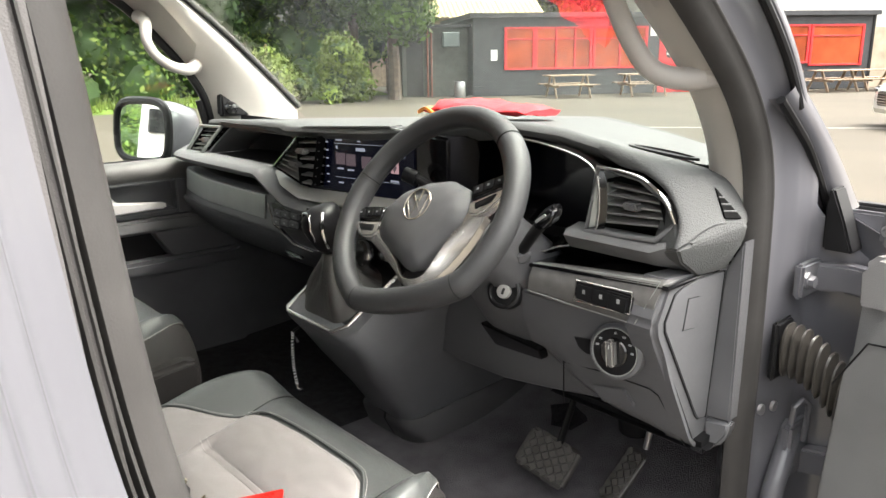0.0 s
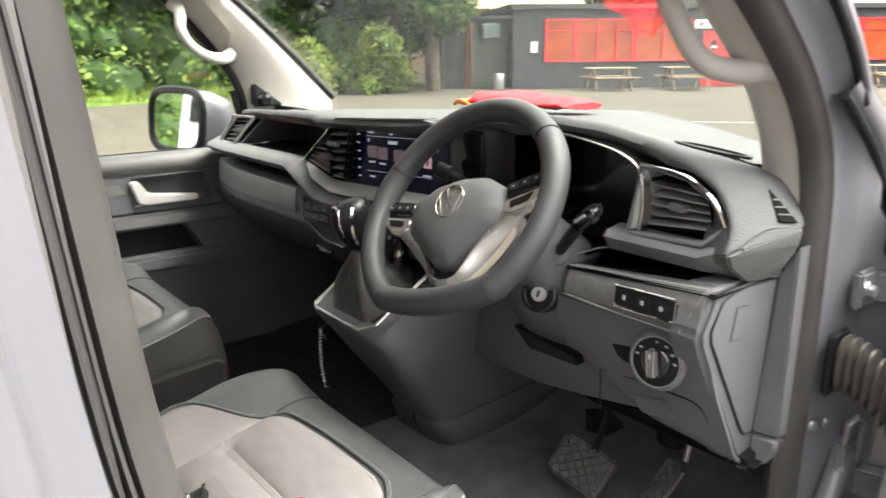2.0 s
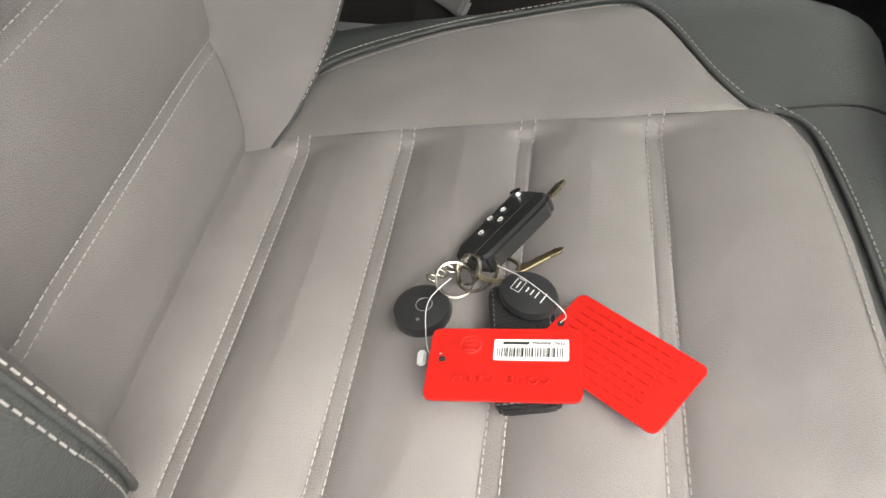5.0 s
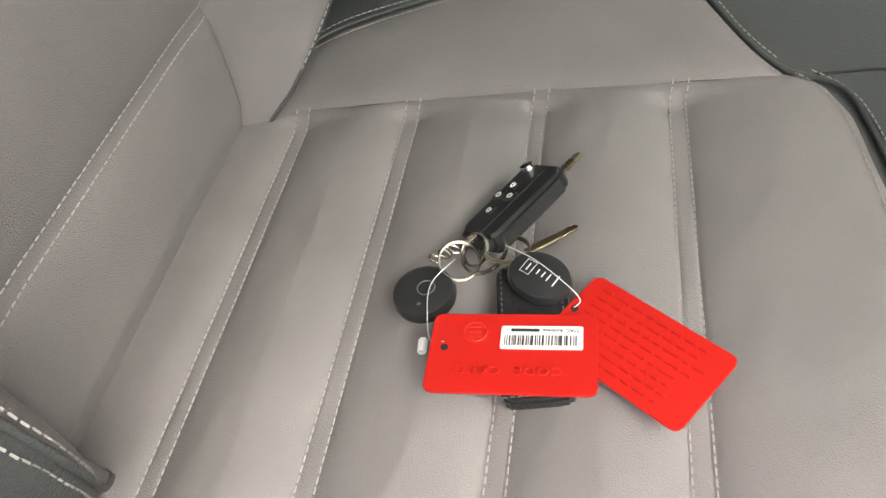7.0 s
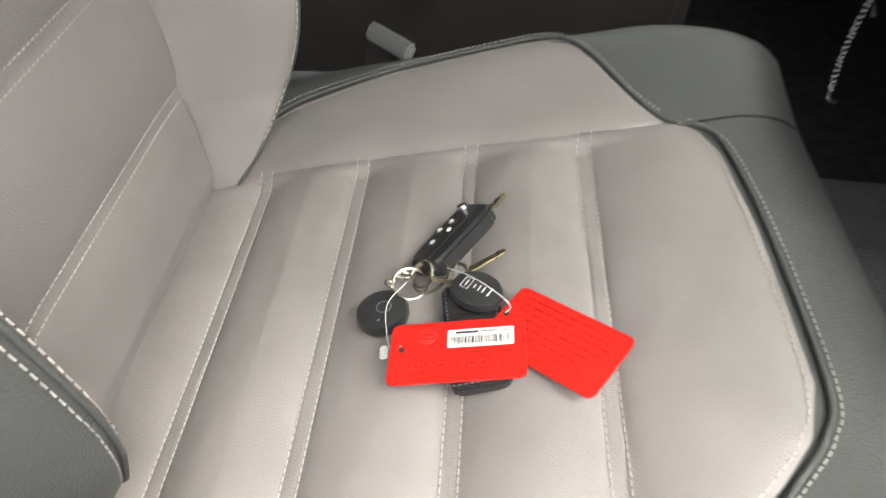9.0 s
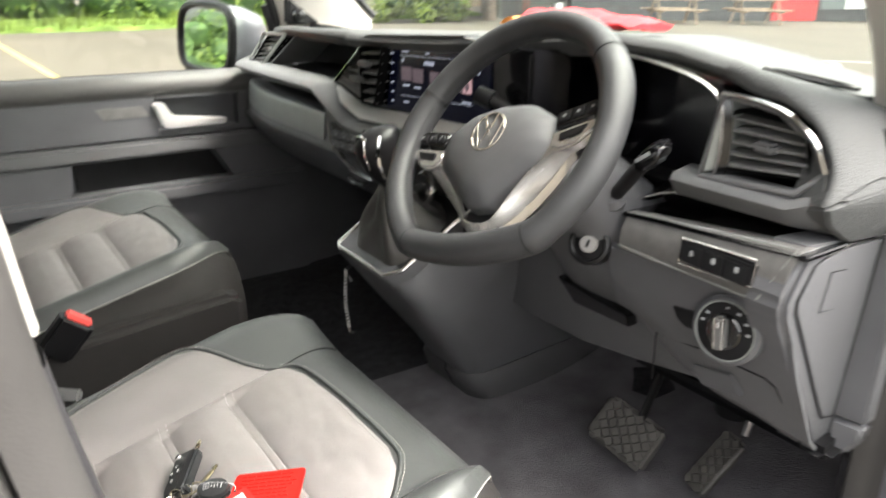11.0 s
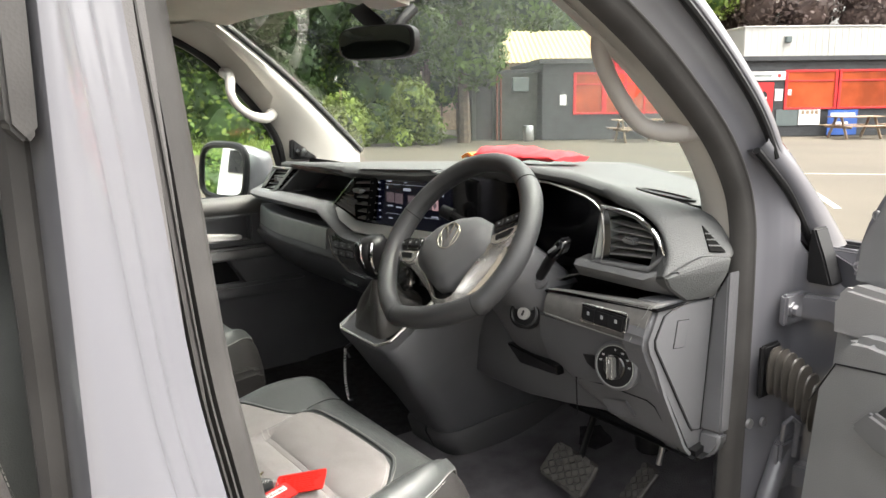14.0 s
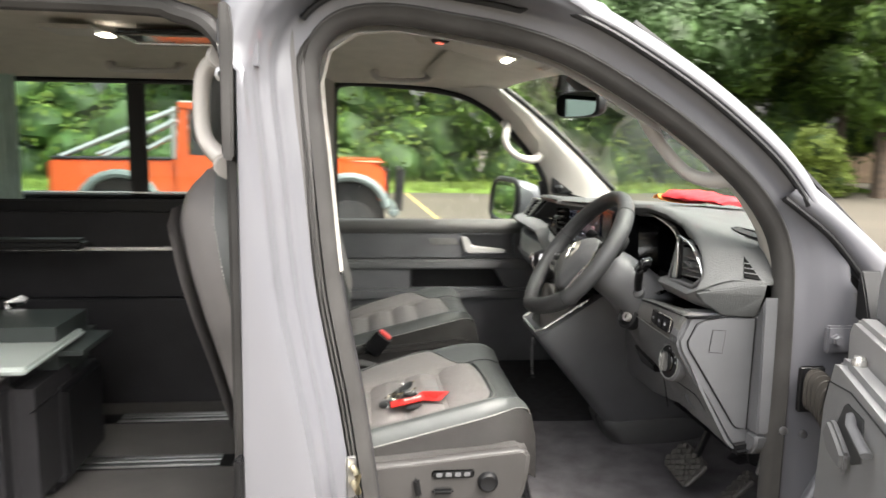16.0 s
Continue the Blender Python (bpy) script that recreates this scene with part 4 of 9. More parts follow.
def vent(name, corners, n, m_slat, depth=0.05, label="", tab=True, parent=None):
    """A dark vent box with slats between a left and a right edge (top to bottom)."""
    (tl, tr, br, bl) = [Vector(c) for c in corners]
    back = V(0, depth, 0)
    bm = bmesh.new()
    q = [bm.verts.new(p) for p in (tl, tr, br, bl)]
    r = [bm.verts.new(p + back) for p in (tl, tr, br, bl)]
    bm.faces.new(r)
    for i in range(4):
        bm.faces.new((q[i], q[(i + 1) % 4], r[(i + 1) % 4], r[i]))
    o = part(name, bm, VOID, parent or dash, label, 0)
    for k in range(n):
        t = (k + 0.6) / n
        a, b = tl.lerp(bl, t), tr.lerp(br, t)
        ax = (b - a).normalized()
        h = (tl - bl).length / n
        up = V(0, 0, 1)
        pts = [a + V(0, 0.004, -h * 0.22), a + V(0, 0.004, -h * 0.02), a + V(0, 0.030, h * 0.26), a + V(0, 0.030, h * 0.08)]
        part("slat", prism(pts, (b - a) * 0.995, 0.0012, 1), SLAT, o)
    if tab:
        c = (tl + tr + bl + br) / 4
        w = (tr - tl) * 0.16
        part("tab", prism([c - w + V(0, -0.006, -0.006), c + w + V(0, -0.006, -0.006), c + w * 0.8 + V(0, -0.006, 0.005), c - w * 0.8 + V(0, -0.006, 0.005)], (0, 0.02, 0), 0.003), DASH, o)
    return o


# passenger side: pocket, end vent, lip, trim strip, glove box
# shelf recess lined in black, its depth shade put into the colour
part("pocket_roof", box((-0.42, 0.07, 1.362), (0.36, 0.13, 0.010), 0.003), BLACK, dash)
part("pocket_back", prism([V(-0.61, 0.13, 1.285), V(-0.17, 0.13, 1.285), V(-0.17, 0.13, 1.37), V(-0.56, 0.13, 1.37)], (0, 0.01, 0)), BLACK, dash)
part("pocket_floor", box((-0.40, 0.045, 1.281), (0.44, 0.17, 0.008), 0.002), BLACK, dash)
part("pocket_cheek", prism([V(-0.617, -0.028, 1.288), V(-0.606, -0.028, 1.288), V(-0.555, 0.02, 1.356), V(-0.566, 0.02, 1.356)], (0, 0.11, 0), 0.002), DASH, dash)
facing("end_vent_frame", [(-0.735, 0.028, 1.278), (-0.612, 0.024, 1.284), (-0.563, 0.060, 1.358), (-0.70, 0.060, 1.352), (-0.74, 0.05, 1.32)], 0.004, DASH, 0.002)
vent("end_vent", [(-0.690, 0.004, 1.346), (-0.582, 0.006, 1.350), (-0.622, -0.034, 1.294), (-0.712, -0.030, 1.290)], 5, DASH, 0.05, "slatted end air vent")
part("vent_bezel", tube([V(-0.696, -0.002, 1.352), V(-0.576, 0.000, 1.356), V(-0.616, -0.040, 1.290), V(-0.718, -0.036, 1.285)], 0.0045, 8, True), FASCIA, dash, "grey vent bezel")
lip = smooth_line([V(-0.752, 0.02, 1.300), V(-0.742, -0.035, 1.280), V(-0.70, -0.060, 1.277), V(-0.50, -0.072, 1.278), V(-0.30, -0.084, 1.282), V(-0.235, -0.089, 1.2838), V(-0.214, -0.090, 1.2822), V(-0.200, -0.090, 1.2765), V(-0.16, -0.090, 1.2585), V(-0.118, -0.089, 1.2395), V(-0.104, -0.088, 1.2345), V(-0.085, -0.088, 1.2322), V(0.0, -0.088, 1.232), V(0.20, -0.086, 1.242), V(0.32, -0.08, 1.250)], 5)
part("lip", sheet([[p + V(0, 0.05, 0.013), p + V(0, 0.004, 0.0135), p + V(0, -0.009, 0.0105), p + V(0, -0.016, 0.003), p + V(0, -0.013, -0.004), p + V(0, -0.004, -0.0100), p + V(0, 0.012, -0.0115), p + V(0, 0.05, -0.012)] for p in lip])[0], DASH, dash, "padded grey lip below the shelf")
# black slot sheet; the shade within is carried by its colour
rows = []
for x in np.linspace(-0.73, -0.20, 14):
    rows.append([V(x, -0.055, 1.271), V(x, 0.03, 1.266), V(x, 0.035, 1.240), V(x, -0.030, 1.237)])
part("slot", sheet(rows)[0], BLACK, dash, "storage slot in black, its inner shade put into the colour")


def strip_y(x):
    return -0.028 - 0.047 * math.sin(math.pi * 0.5 * min(1, max(0, x + 0.752) / 0.30))


# grey frame of the trim strip with its lower lip, its end leaning towards the console
rows = []
for u in np.linspace(0, 1, 26):
    r = []
    for z, d in ((1.2385, 0.040), (1.2400, 0.006), (1.2385, 0.002), (1.180, -0.004), (1.174, -0.007), (1.166, -0.007), (1.161, -0.002), (1.158, 0.030)):
        x = -0.754 + u * (0.754 - 0.192 + 0.5 * (1.24 - z))
        r.append(V(x, strip_y(x) + d, z))
    rows.append(r)
part("strip_frame", sheet(rows)[0], DASH, dash, "grey frame round the trim strip", 50)
rows = []
for x in np.linspace(-0.738, -0.222, 22):
    b = strip_y(x)
    rows.append([V(x, b + 0.004, 1.2375), V(x, b - 0.0012, 1.2362), V(x, b - 0.0030, 1.2335), V(x, b - 0.0072, 1.188), V(x, b - 0.0066, 1.1850), V(x, b - 0.003, 1.1838)])
part("trim_strip", thicken(sheet(rows)[0], 0.003), FASCIA, dash, "glossy grey-green trim strip", 60)
rows = []
for x in np.linspace(-0.74, -0.02, 16):
    rows.append([V(x, 0.01, 1.170), V(x, -0.046, 1.166), V(x, -0.050, 1.158), V(x, -0.022, 1.115), V(x, 0.035, 1.060), V(x, 0.10, 1.015), V(x, 0.22, 0.98), V(x, 0.36, 0.965)])
glove = part("glove_box", sheet(rows)[0], LOWER, dash, "dark glove box front", 60)
part("glove_latch", box((-0.27, 0.012, 1.078), (0.075, 0.010, 0.014), 0.004, m=pose(0, 0, 0, -42, 4, 0)), GLOSS, glove)
part("latch_mark", box((-0.27, 0.004, 1.075), (0.022, 0.002, 0.003), m=pose(0, 0, 0, -42, 4, 0)), FASCIA, glove)

# centre: angular bezel, vents and touch screen
bez = [(-0.213, 1.296), (-0.078, 1.386), (0.205, 1.404), (0.345, 1.398), (0.345, 1.285), (0.21, 1.272), (-0.082, 1.258)]
facing("screen_surround", [(x, -0.050, z) for x, z in bez], 0.07, GLOSS, 0.005, "gloss black angular screen surround")
chl = [V(x, -0.058, z) for x, z in ((-0.213, 1.297), (-0.078, 1.387), (0.205, 1.4055), (0.30, 1.402))]
part("bezel_line", tube(chl, 0.0022, 8), CHROME, dash, "thin chrome bezel line")
bar = [(-0.200, 1.291), (-0.079, 1.268), (0.215, 1.283), (0.315, 1.292), (0.318, 1.276), (0.215, 1.262), (-0.084, 1.249), (-0.206, 1.284)]
part("bright_bar", thicken(sheet([[V(x0, -0.054, z0), V((x0 + x1) / 2, -0.064, (z0 + z1) / 2 + 0.002), V(x1, -0.078, z1)] for (x0, z0), (x1, z1) in zip(bar[:4], bar[:3:-1])])[0], 0.004), mat("bar_silver", (0.66, 0.66, 0.64), 0.32, 0.35, 0.03, 20), dash, "bright satin bar under the screen")
part("upper_rail", prism([V(x, -0.062, z) for x, z in ((-0.085, 1.386), (-0.08, 1.392), (0.21, 1.410), (0.21, 1.404))], (0, 0.03, 0), 0.002), DASHTOP, dash)
vent("centre_vent", [(-0.082, -0.074, 1.372), (-0.005, -0.074, 1.378), (-0.035, -0.074, 1.276), (-0.078, -0.074, 1.276)], 6, DASH, 0.02, "slatted centre air vent", False)
vent("centre_vent", [(-0.130, -0.074, 1.338), (-0.083, -0.074, 1.340), (-0.080, -0.074, 1.278), (-0.182, -0.074, 1.302)], 4, DASH, 0.02, "", False)
for p in ((-0.055, 1.346), (-0.085, 1.318)):
    part("vent_tab", box((p[0], -0.078, p[1]), (0.034, 0.016, 0.010), 0.003), DASH, dash)
scr = facing("touch_screen", [(-0.022, -0.0535, 1.275), (0.000, -0.0535, 1.381), (0.262, -0.0535, 1.392), (0.262, -0.0535, 1.285)], 0.004, SCREEN, 0, "dark touch screen with radio tiles")


def on_screen(name, x, z, w, h, m, y=-0.0548, skew=0.20):
    return part(name, prism([V(x - skew * 0, y, z), V(x + w, y, z + w * 0.045), V(x + w + h * skew * 0, y, z + h + w * 0.045), V(x, y, z + h)], (0, 0.0008, 0)), m, scr, smooth=0)


for k, x in enumerate((0.028, 0.062, 0.112, 0.150)):
    on_screen("radio_tile", x, 1.327, 0.030, 0.022, SCREENTILE)
    on_screen("caption_bar", x + 0.004, 1.318, 0.020, 0.003, SCREENTEXT)
on_screen("radio_tile", 0.186, 1.327, 0.012, 0.022, SCREENTILE)
on_screen("radio_tile", 0.200, 1.327, 0.021, 0.022, SCREENPINK)
part("tile_mark", prism([V(0.2105 + x, -0.0560, 1.3385 + z) for x, z in ((0, -0.009), (0.0065, 0), (0, 0.009), (-0.0065, 0))], (0, 0.0008, 0)), SCREENTILE, scr, smooth=0)
on_screen("caption_bar", 0.198, 1.312, 0.022, 0.003, SCREENTEXT)
on_screen("frequency_bar", 0.095, 1.357, 0.028, 0.006, SCREENTEXT)
on_screen("status_bar", 0.03, 1.372, 0.020, 0.0025, SCREENTEXT)
on_screen("status_bar", 0.10, 1.374, 0.010, 0.0025, SCREENTEXT)
on_screen("rule", 0.024, 1.366, 0.20, 0.0007, SCREENTEXT)
on_screen("rule", 0.024, 1.302, 0.20, 0.0007, SCREENTEXT)
on_screen("arrow_mark", 0.030, 1.356, 0.004, 0.006, SCREENTEXT)
on_screen("arrow_mark", 0.236, 1.357, 0.004, 0.006, SCREENTEXT)
for k in range(6):
    on_screen("side_key_mark", -0.006 + 0.0 * k, 1.288 + 0.0155 * k, 0.008, 0.0025, SCREENTEXT)
on_screen("menu_bar", 0.034, 1.291, 0.016, 0.003, SCREENTEXT)
on_screen("menu_bar", 0.078, 1.292, 0.008, 0.003, SCREENTEXT)

# climate panel and lower centre
facing("climate_surround", [(-0.205, -0.078, 1.228), (0.245, -0.072, 1.246), (0.245, -0.085, 1.178), (0.0, -0.096, 1.155), (-0.075, -0.096, 1.158), (-0.165, -0.088, 1.184)], 0.09, GLOSS, 0.005, "gloss black climate panel surround")
part("surround_line", tube([V(-0.204, -0.0815, 1.222), V(-0.166, -0.0915, 1.184), V(-0.075, -0.0995, 1.158), V(0.0, -0.0995, 1.156)], 0.0015, 6), CHROME, dash)
pan = facing("button_panel", [(-0.172, -0.087, 1.216), (-0.060, -0.083, 1.223), (-0.060, -0.092, 1.186), (-0.160, -0.095, 1.182)], 0.01, BLACK, 0.003, "black climate button panel")
for r in range(2):
    for c in range(3):
        k = part("button", box((-0.145 + 0.034 * c, -0.0915 - 0.004 * r + 0.001, 1.2105 + 0.002 * c - 0.017 * r), (0.030, 0.006, 0.014), 0.002), LOWER, pan)
        part("icon", box((-0.145 + 0.034 * c, -0.0948 - 0.004 * r + 0.001, 1.2105 + 0.002 * c - 0.017 * r), (0.005, 0.001, 0.003)), MARK, k, smooth=0)
for x in (0.07, 0.165):
    kn = part("climate_knob", lathe([(0.024, 0), (0.024, 0.014), (0.019, 0.018), (0.006, 0.018)], pose(x, -0.090, 1.178 + 0.05 * (x - 0.07), 80, 0, 0), 28), GLOSS, dash, "gloss black climate knob")
    part("knob_ring", lathe([(0.0255, 0.004), (0.0255, 0.010), (0.0235, 0.0145), (0.023, 0.004)], pose(x, -0.090, 1.178 + 0.05 * (x - 0.07), 80, 0, 0), 28), CHROME, kn)

# driver's display recess
rows = []
hood = [(0.24, 1.372), (0.30, 1.392), (0.42, 1.402), (0.50, 1.396), (0.575, 1.378), (0.598, 1.345), (0.592, 1.272), (0.53, 1.246), (0.47, 1.226), (0.33, 1.220), (0.27, 1.232), (0.235, 1.29)]
front_ring = smooth_line([V(x, 0.006 + 0.15 * max(0, 1.30 - z) * -0.3, z) for x, z in hood], 4, True)
cen = V(0.41, 0, 1.31)
mid = [V(cen.x + (p.x - cen.x) * 0.93, 0.05, cen.z + (p.z - cen.z) * 0.92) for p in front_ring]
deep = [V(cen.x + (p.x - cen.x) * 0.84, 0.10, cen.z + (p.z - cen.z) * 0.80) for p in front_ring]
outr = [V(cen.x + (p.x - cen.x) * 1.05, 0.012, cen.z + (p.z - cen.z) * 1.05) for p in front_ring]
bm, vs = sheet([outr, front_ring, mid, deep], True)
clu = part("display_hood", bm, GLOSS, dash, "gloss black hood of the driver's display")
bm = bmesh.new()
bm.faces.new([bm.verts.new(p + V(0, -0.001, 0)) for p in deep])
part("display_glass", bm, mat("display_black_glass", (0.004, 0.004, 0.006), 0.08, 0, 0.1, 2, coat=0.8), clu, "dark switched-off driver's display", 0)
part("hood_line", tube([front_ring[i] for i in range(8, 33)], 0.0016, 6), SATIN, clu)

# outer vent by the driver's door
bezr = [(0.594, 0.010, 1.372), (0.668, 0.004, 1.364), (0.706, 0.004, 1.341), (0.722, 0.008, 1.311), (0.700, -0.004, 1.287), (0.586, -0.004, 1.281)]
part("vent_bezel", tube([V(*p) for p in bezr], 0.0045, 8, True), DASH, dash, "grey vent bezel")
part("vent_chrome", tube(smooth_line([V(0.598, 0.002, 1.374), V(0.668, -0.003, 1.367), V(0.708, -0.002, 1.343), V(0.7245, 0.002, 1.312)], 5), 0.0026, 8), CHROME, dash, "chrome strip over the vent")
part("vent_cheek", prism([V(0.592, 0.004, 1.366), V(0.606, 0.012, 1.352), V(0.600, 0.012, 1.290), V(0.586, -0.002, 1.284)], (0, 0.05, 0), 0.002), FASCIA, dash)
vent("outer_vent", [(0.606, 0.014, 1.356), (0.690, 0.010, 1.350), (0.706, 0.008, 1.300), (0.600, 0.008, 1.290)], 5, DASH, 0.06, "slatted driver's air vent")
# padded body round the vent, down to the ledge
rows = []
for x in np.linspace(0.555, 0.735, 16):
    zb = lerp_table(x, BROW_Z)
    k = max(0, (x - 0.70) / 0.065)
    yo = 0.075 * k * k
    rows.append([V(x, 0.02 + yo, 1.286 + 0.03 * k), V(x, -0.010 + yo, 1.280 + 0.03 * k), V(x, -0.016 + yo, 1.272 + 0.03 * k), V(x, 0.000 + yo, 1.252 + 0.02 * k), V(x, 0.04 + yo * 0.6, 1.240), V(x, 0.16, 1.238)])
part("vent_underside", sheet(rows)[0], DASH, dash, "padded grey vent surround", 60)
# the brow wrapping round the vent and running out to the pillar, in seven lines from the vent to the windscreen
BROW_END = (
    [V(0.59, 0.019, 1.3885), V(0.63, 0.012, 1.376), V(0.668, 0.008, 1.3715), V(0.700, 0.007, 1.355), V(0.7165, 0.007, 1.335), V(0.7255, 0.006, 1.312), V(0.722, -0.002, 1.289)],
    [V(0.59, 0.013, 1.3975), V(0.63, 0.008, 1.388), V(0.670, 0.005, 1.379), V(0.7045, 0.003, 1.361), V(0.7225, 0.001, 1.340), V(0.7345, -0.004, 1.312), V(0.736, -0.018, 1.285)],
    [V(0.59, 0.027, 1.4075), V(0.63, 0.022, 1.398), V(0.672, 0.020, 1.3865), V(0.708, 0.020, 1.368), V(0.728, 0.018, 1.345), V(0.741, 0.010, 1.317), V(0.745, -0.010, 1.290)],
    [V(0.59, 0.0765, 1.393), V(0.63, 0.075, 1.387), V(0.672, 0.072, 1.379), V(0.706, 0.072, 1.372), V(0.724, 0.070, 1.3625), V(0.741, 0.060, 1.334), V(0.754, 0.046, 1.309)],
    [V(0.59, 0.20, 1.369), V(0.63, 0.20, 1.364), V(0.672, 0.20, 1.358), V(0.710, 0.19, 1.352), V(0.738, 0.170, 1.340), V(0.754, 0.130, 1.318), V(0.763, 0.110, 1.301)],
    [V(0.59, 0.30, 1.353), V(0.63, 0.30, 1.350), V(0.680, 0.29, 1.346), V(0.720, 0.27, 1.342), V(0.740, 0.24, 1.335), V(0.748, 0.19, 1.320), V(0.752, 0.15, 1.300)],
    [V(0.59, 0.436, 1.343), V(0.63, 0.42, 1.340), V(0.680, 0.39, 1.338), V(0.720, 0.37, 1.335), V(0.740, 0.35, 1.330), V(0.748, 0.33, 1.320), V(0.752, 0.30, 1.300)],
)
lines = [smooth_line(q, 4) for q in BROW_END]
part("vent_brow", sheet([smooth_line(list(q), 3) for q in zip(*lines)])[0], DASHTOP, dash, "grained brow wrapping round the vent", 70)
# corner block at the end of the dash with the side-window vent
APEX, TIP, FOOT = V(0.720, 0.073, 1.365), V(0.769, 0.109, 1.302), V(0.753, 0.050, 1.309)
bm = bmesh.new()
for p in (APEX, TIP, FOOT, V(0.767, 0.106, 1.279), V(0.743, 0.106, 1.234), V(0.738, 0.042, 1.236), V(0.738, 0.000, 1.262), V(0.742, -0.018, 1.284), V(0.722, 0.012, 1.322), V(0.690, 0.040, 1.362), V(0.690, 0.130, 1.330), V(0.690, 0.0, 1.270), V(0.690, 0.110, 1.240), V(0.690, 0.090, 1.366)):
    bm.verts.new(p)
bmesh.ops.convex_hull(bm, input=bm.verts)
bmesh.ops.recalc_face_normals(bm, faces=bm.faces)
bmesh.ops.dissolve_limit(bm, angle_limit=0.12, verts=bm.verts, edges=bm.edges)
bmesh.ops.bevel(bm, geom=[e for e in bm.edges if e.calc_face_angle(0) > 0.15], offset=0.005, segments=3, affect="EDGES", clamp_overlap=True)
part("corner_block", bm, DASHTOP, dash, "grey corner block of the dash", 40)
nv_ = (FOOT - APEX).cross(TIP - APEX).normalized()
nv_ = nv_ if nv_.x > 0 else -nv_
v1, v2, v3 = APEX * 0.74 + TIP * 0.19 + FOOT * 0.07, APEX * 0.11 + TIP * 0.77 + FOOT * 0.12, APEX * 0.11 + TIP * 0.28 + FOOT * 0.61
# raised plate without an opening; the vent's shade is its black colour
side_vent = part("side_vent", prism([v1 + nv_ * 0.0034, v2 + nv_ * 0.0034, v3 + nv_ * 0.0034], nv_ * -0.008, 0), VOID, dash, "small triangular demist vent", 0)
for f_ in (0.32, 0.55, 0.78):
    part("slat", tube([v1.lerp(v3, f_) + nv_ * 0.0036, v1.lerp(v2, f_) + nv_ * 0.0036], 0.0011, 6), DASH, side_vent)
part("dash_speaker", lathe([(0.060, 0.0), (0.060, 0.004), (0.052, 0.004), (0.050, 0.001)], pose(0.60, 0.16, 1.377, -6, 6, 0) @ Matrix.Diagonal((1, 0.5, 1, 1)), 28), BLACK, dash, "oval black speaker grille in the dash top")

# ledge tray and switch panel right of the wheel
part("ledge_tray", box((0.62, 0.035, 1.226), (0.24, 0.13, 0.006), 0.002, m=pose(0, 0, 0, 0, -4, 0)), GLOSS, dash, "dark open tray")
rows = []
for t in np.linspace(0, 1, 14):
    x = 0.508 + 0.222 * t
    rows.append([V(x, 0.05, 1.214 + 0.016 * t), V(x, -0.018, 1.222 + 0.020 * t), V(x, -0.027, 1.219 + 0.020 * t), V(x - 0.004 * t, -0.036, 1.203 + 0.012 * t), V(x - 0.008 * t, -0.038, 1.184 + 0.004 * t), V(x - 0.010 * t, -0.034, 1.176), V(x - 0.010 * t, 0.0, 1.170)])
sw = part("switch_fascia", thicken(sheet(rows)[0], 0.004), SWITCHP, dash, "textured grey switch panel", 60)
part("fascia_edge", tube([V(0.510, -0.041, 1.183), V(0.60, -0.0405, 1.180), V(0.697, -0.0405, 1.179)], 0.0010, 6), FASCIA, sw)
part("fascia_edge", tube([V(0.51, -0.029, 1.223), V(0.62, -0.030, 1.233), V(0.728, -0.030, 1.242), V(0.700, -0.041, 1.180)], 0.0010, 6), FASCIA, sw)
row = part("switch_bank", box((0.648, -0.040, 1.2055), (0.092, 0.010, 0.028), 0.003, m=pose(0, 0, 0, -8, 2, 0)), BLACK, dash, "row of three black switches")
for k in range(3):
    s_ = part("switch", box((0.620 + 0.0285 * k, -0.0452, 1.2055 - 0.001 * k), (0.0265, 0.004, 0.022), 0.0015, m=pose(0, 0, 0, -8, 2, 0)), BLACK, row)
    part("icon", box((0.620 + 0.0285 * k, -0.0478, 1.207), (0.0045, 0.0008, 0.006)), MARK, s_, smooth=0)
part("switch_frame", tube([V(0.602, -0.0445, 1.190), V(0.602, -0.0415, 1.219), V(0.694, -0.0415, 1.222), V(0.694, -0.0445, 1.193)], 0.0013, 6, True), SATIN, row)

rows = []
for x, zb in ((0.13, 0.965), (0.24, 0.955), (0.36, 0.957), (0.46, 0.972), (0.57, 0.992)):
    rows.append([V(x, 0.12, zb + 0.01), V(x, 0.068, zb), V(x, 0.060, zb + 0.006), V(x, 0.030, 1.085), V(x, 0.010, 1.18)])
part("knee_filler", sheet(rows)[0], LOWER, dash, "dark lower panel between console and knee panel", 50)
# knee panel with the light switch, the lower flap and the end panel
rows = []
for t in np.linspace(0, 1, 20):
    x = 0.485 + 0.245 * t
    low = lerp_table(t, [(0, 1.055), (0.25, 1.02), (0.5, 0.995), (0.75, 0.982), (1, 0.96)])
    y0 = -0.030 + 0.012 * t
    rows.append([V(x, y0 + 0.006, 1.176), V(x, y0, 1.172), V(x, y0 + 0.008, 1.13), V(x, y0 + 0.028, 1.085), V(x, y0 + 0.052 + 0.034 * t ** 3, low + 0.02), V(x, y0 + 0.066 + 0.036 * t ** 3, low + 0.004), V(x, y0 + 0.10 + 0.03 * t, low)])
knee = part("knee_panel", thicken(sheet(rows)[0], 0.006), LOWER, dash, "dark grey knee panel", 60)
part("flap_line", tube([V(0.5218, 0.0375, 0.9766), V(0.5366, 0.0162, 1.0588), V(0.6082, 0.0102, 1.0685), V(0.6917, 0.0169, 1.0658), V(0.7028, 0.0220, 1.0576), V(0.7177, 0.078, 0.9645)], 0.0012, 6), BLACK, knee)
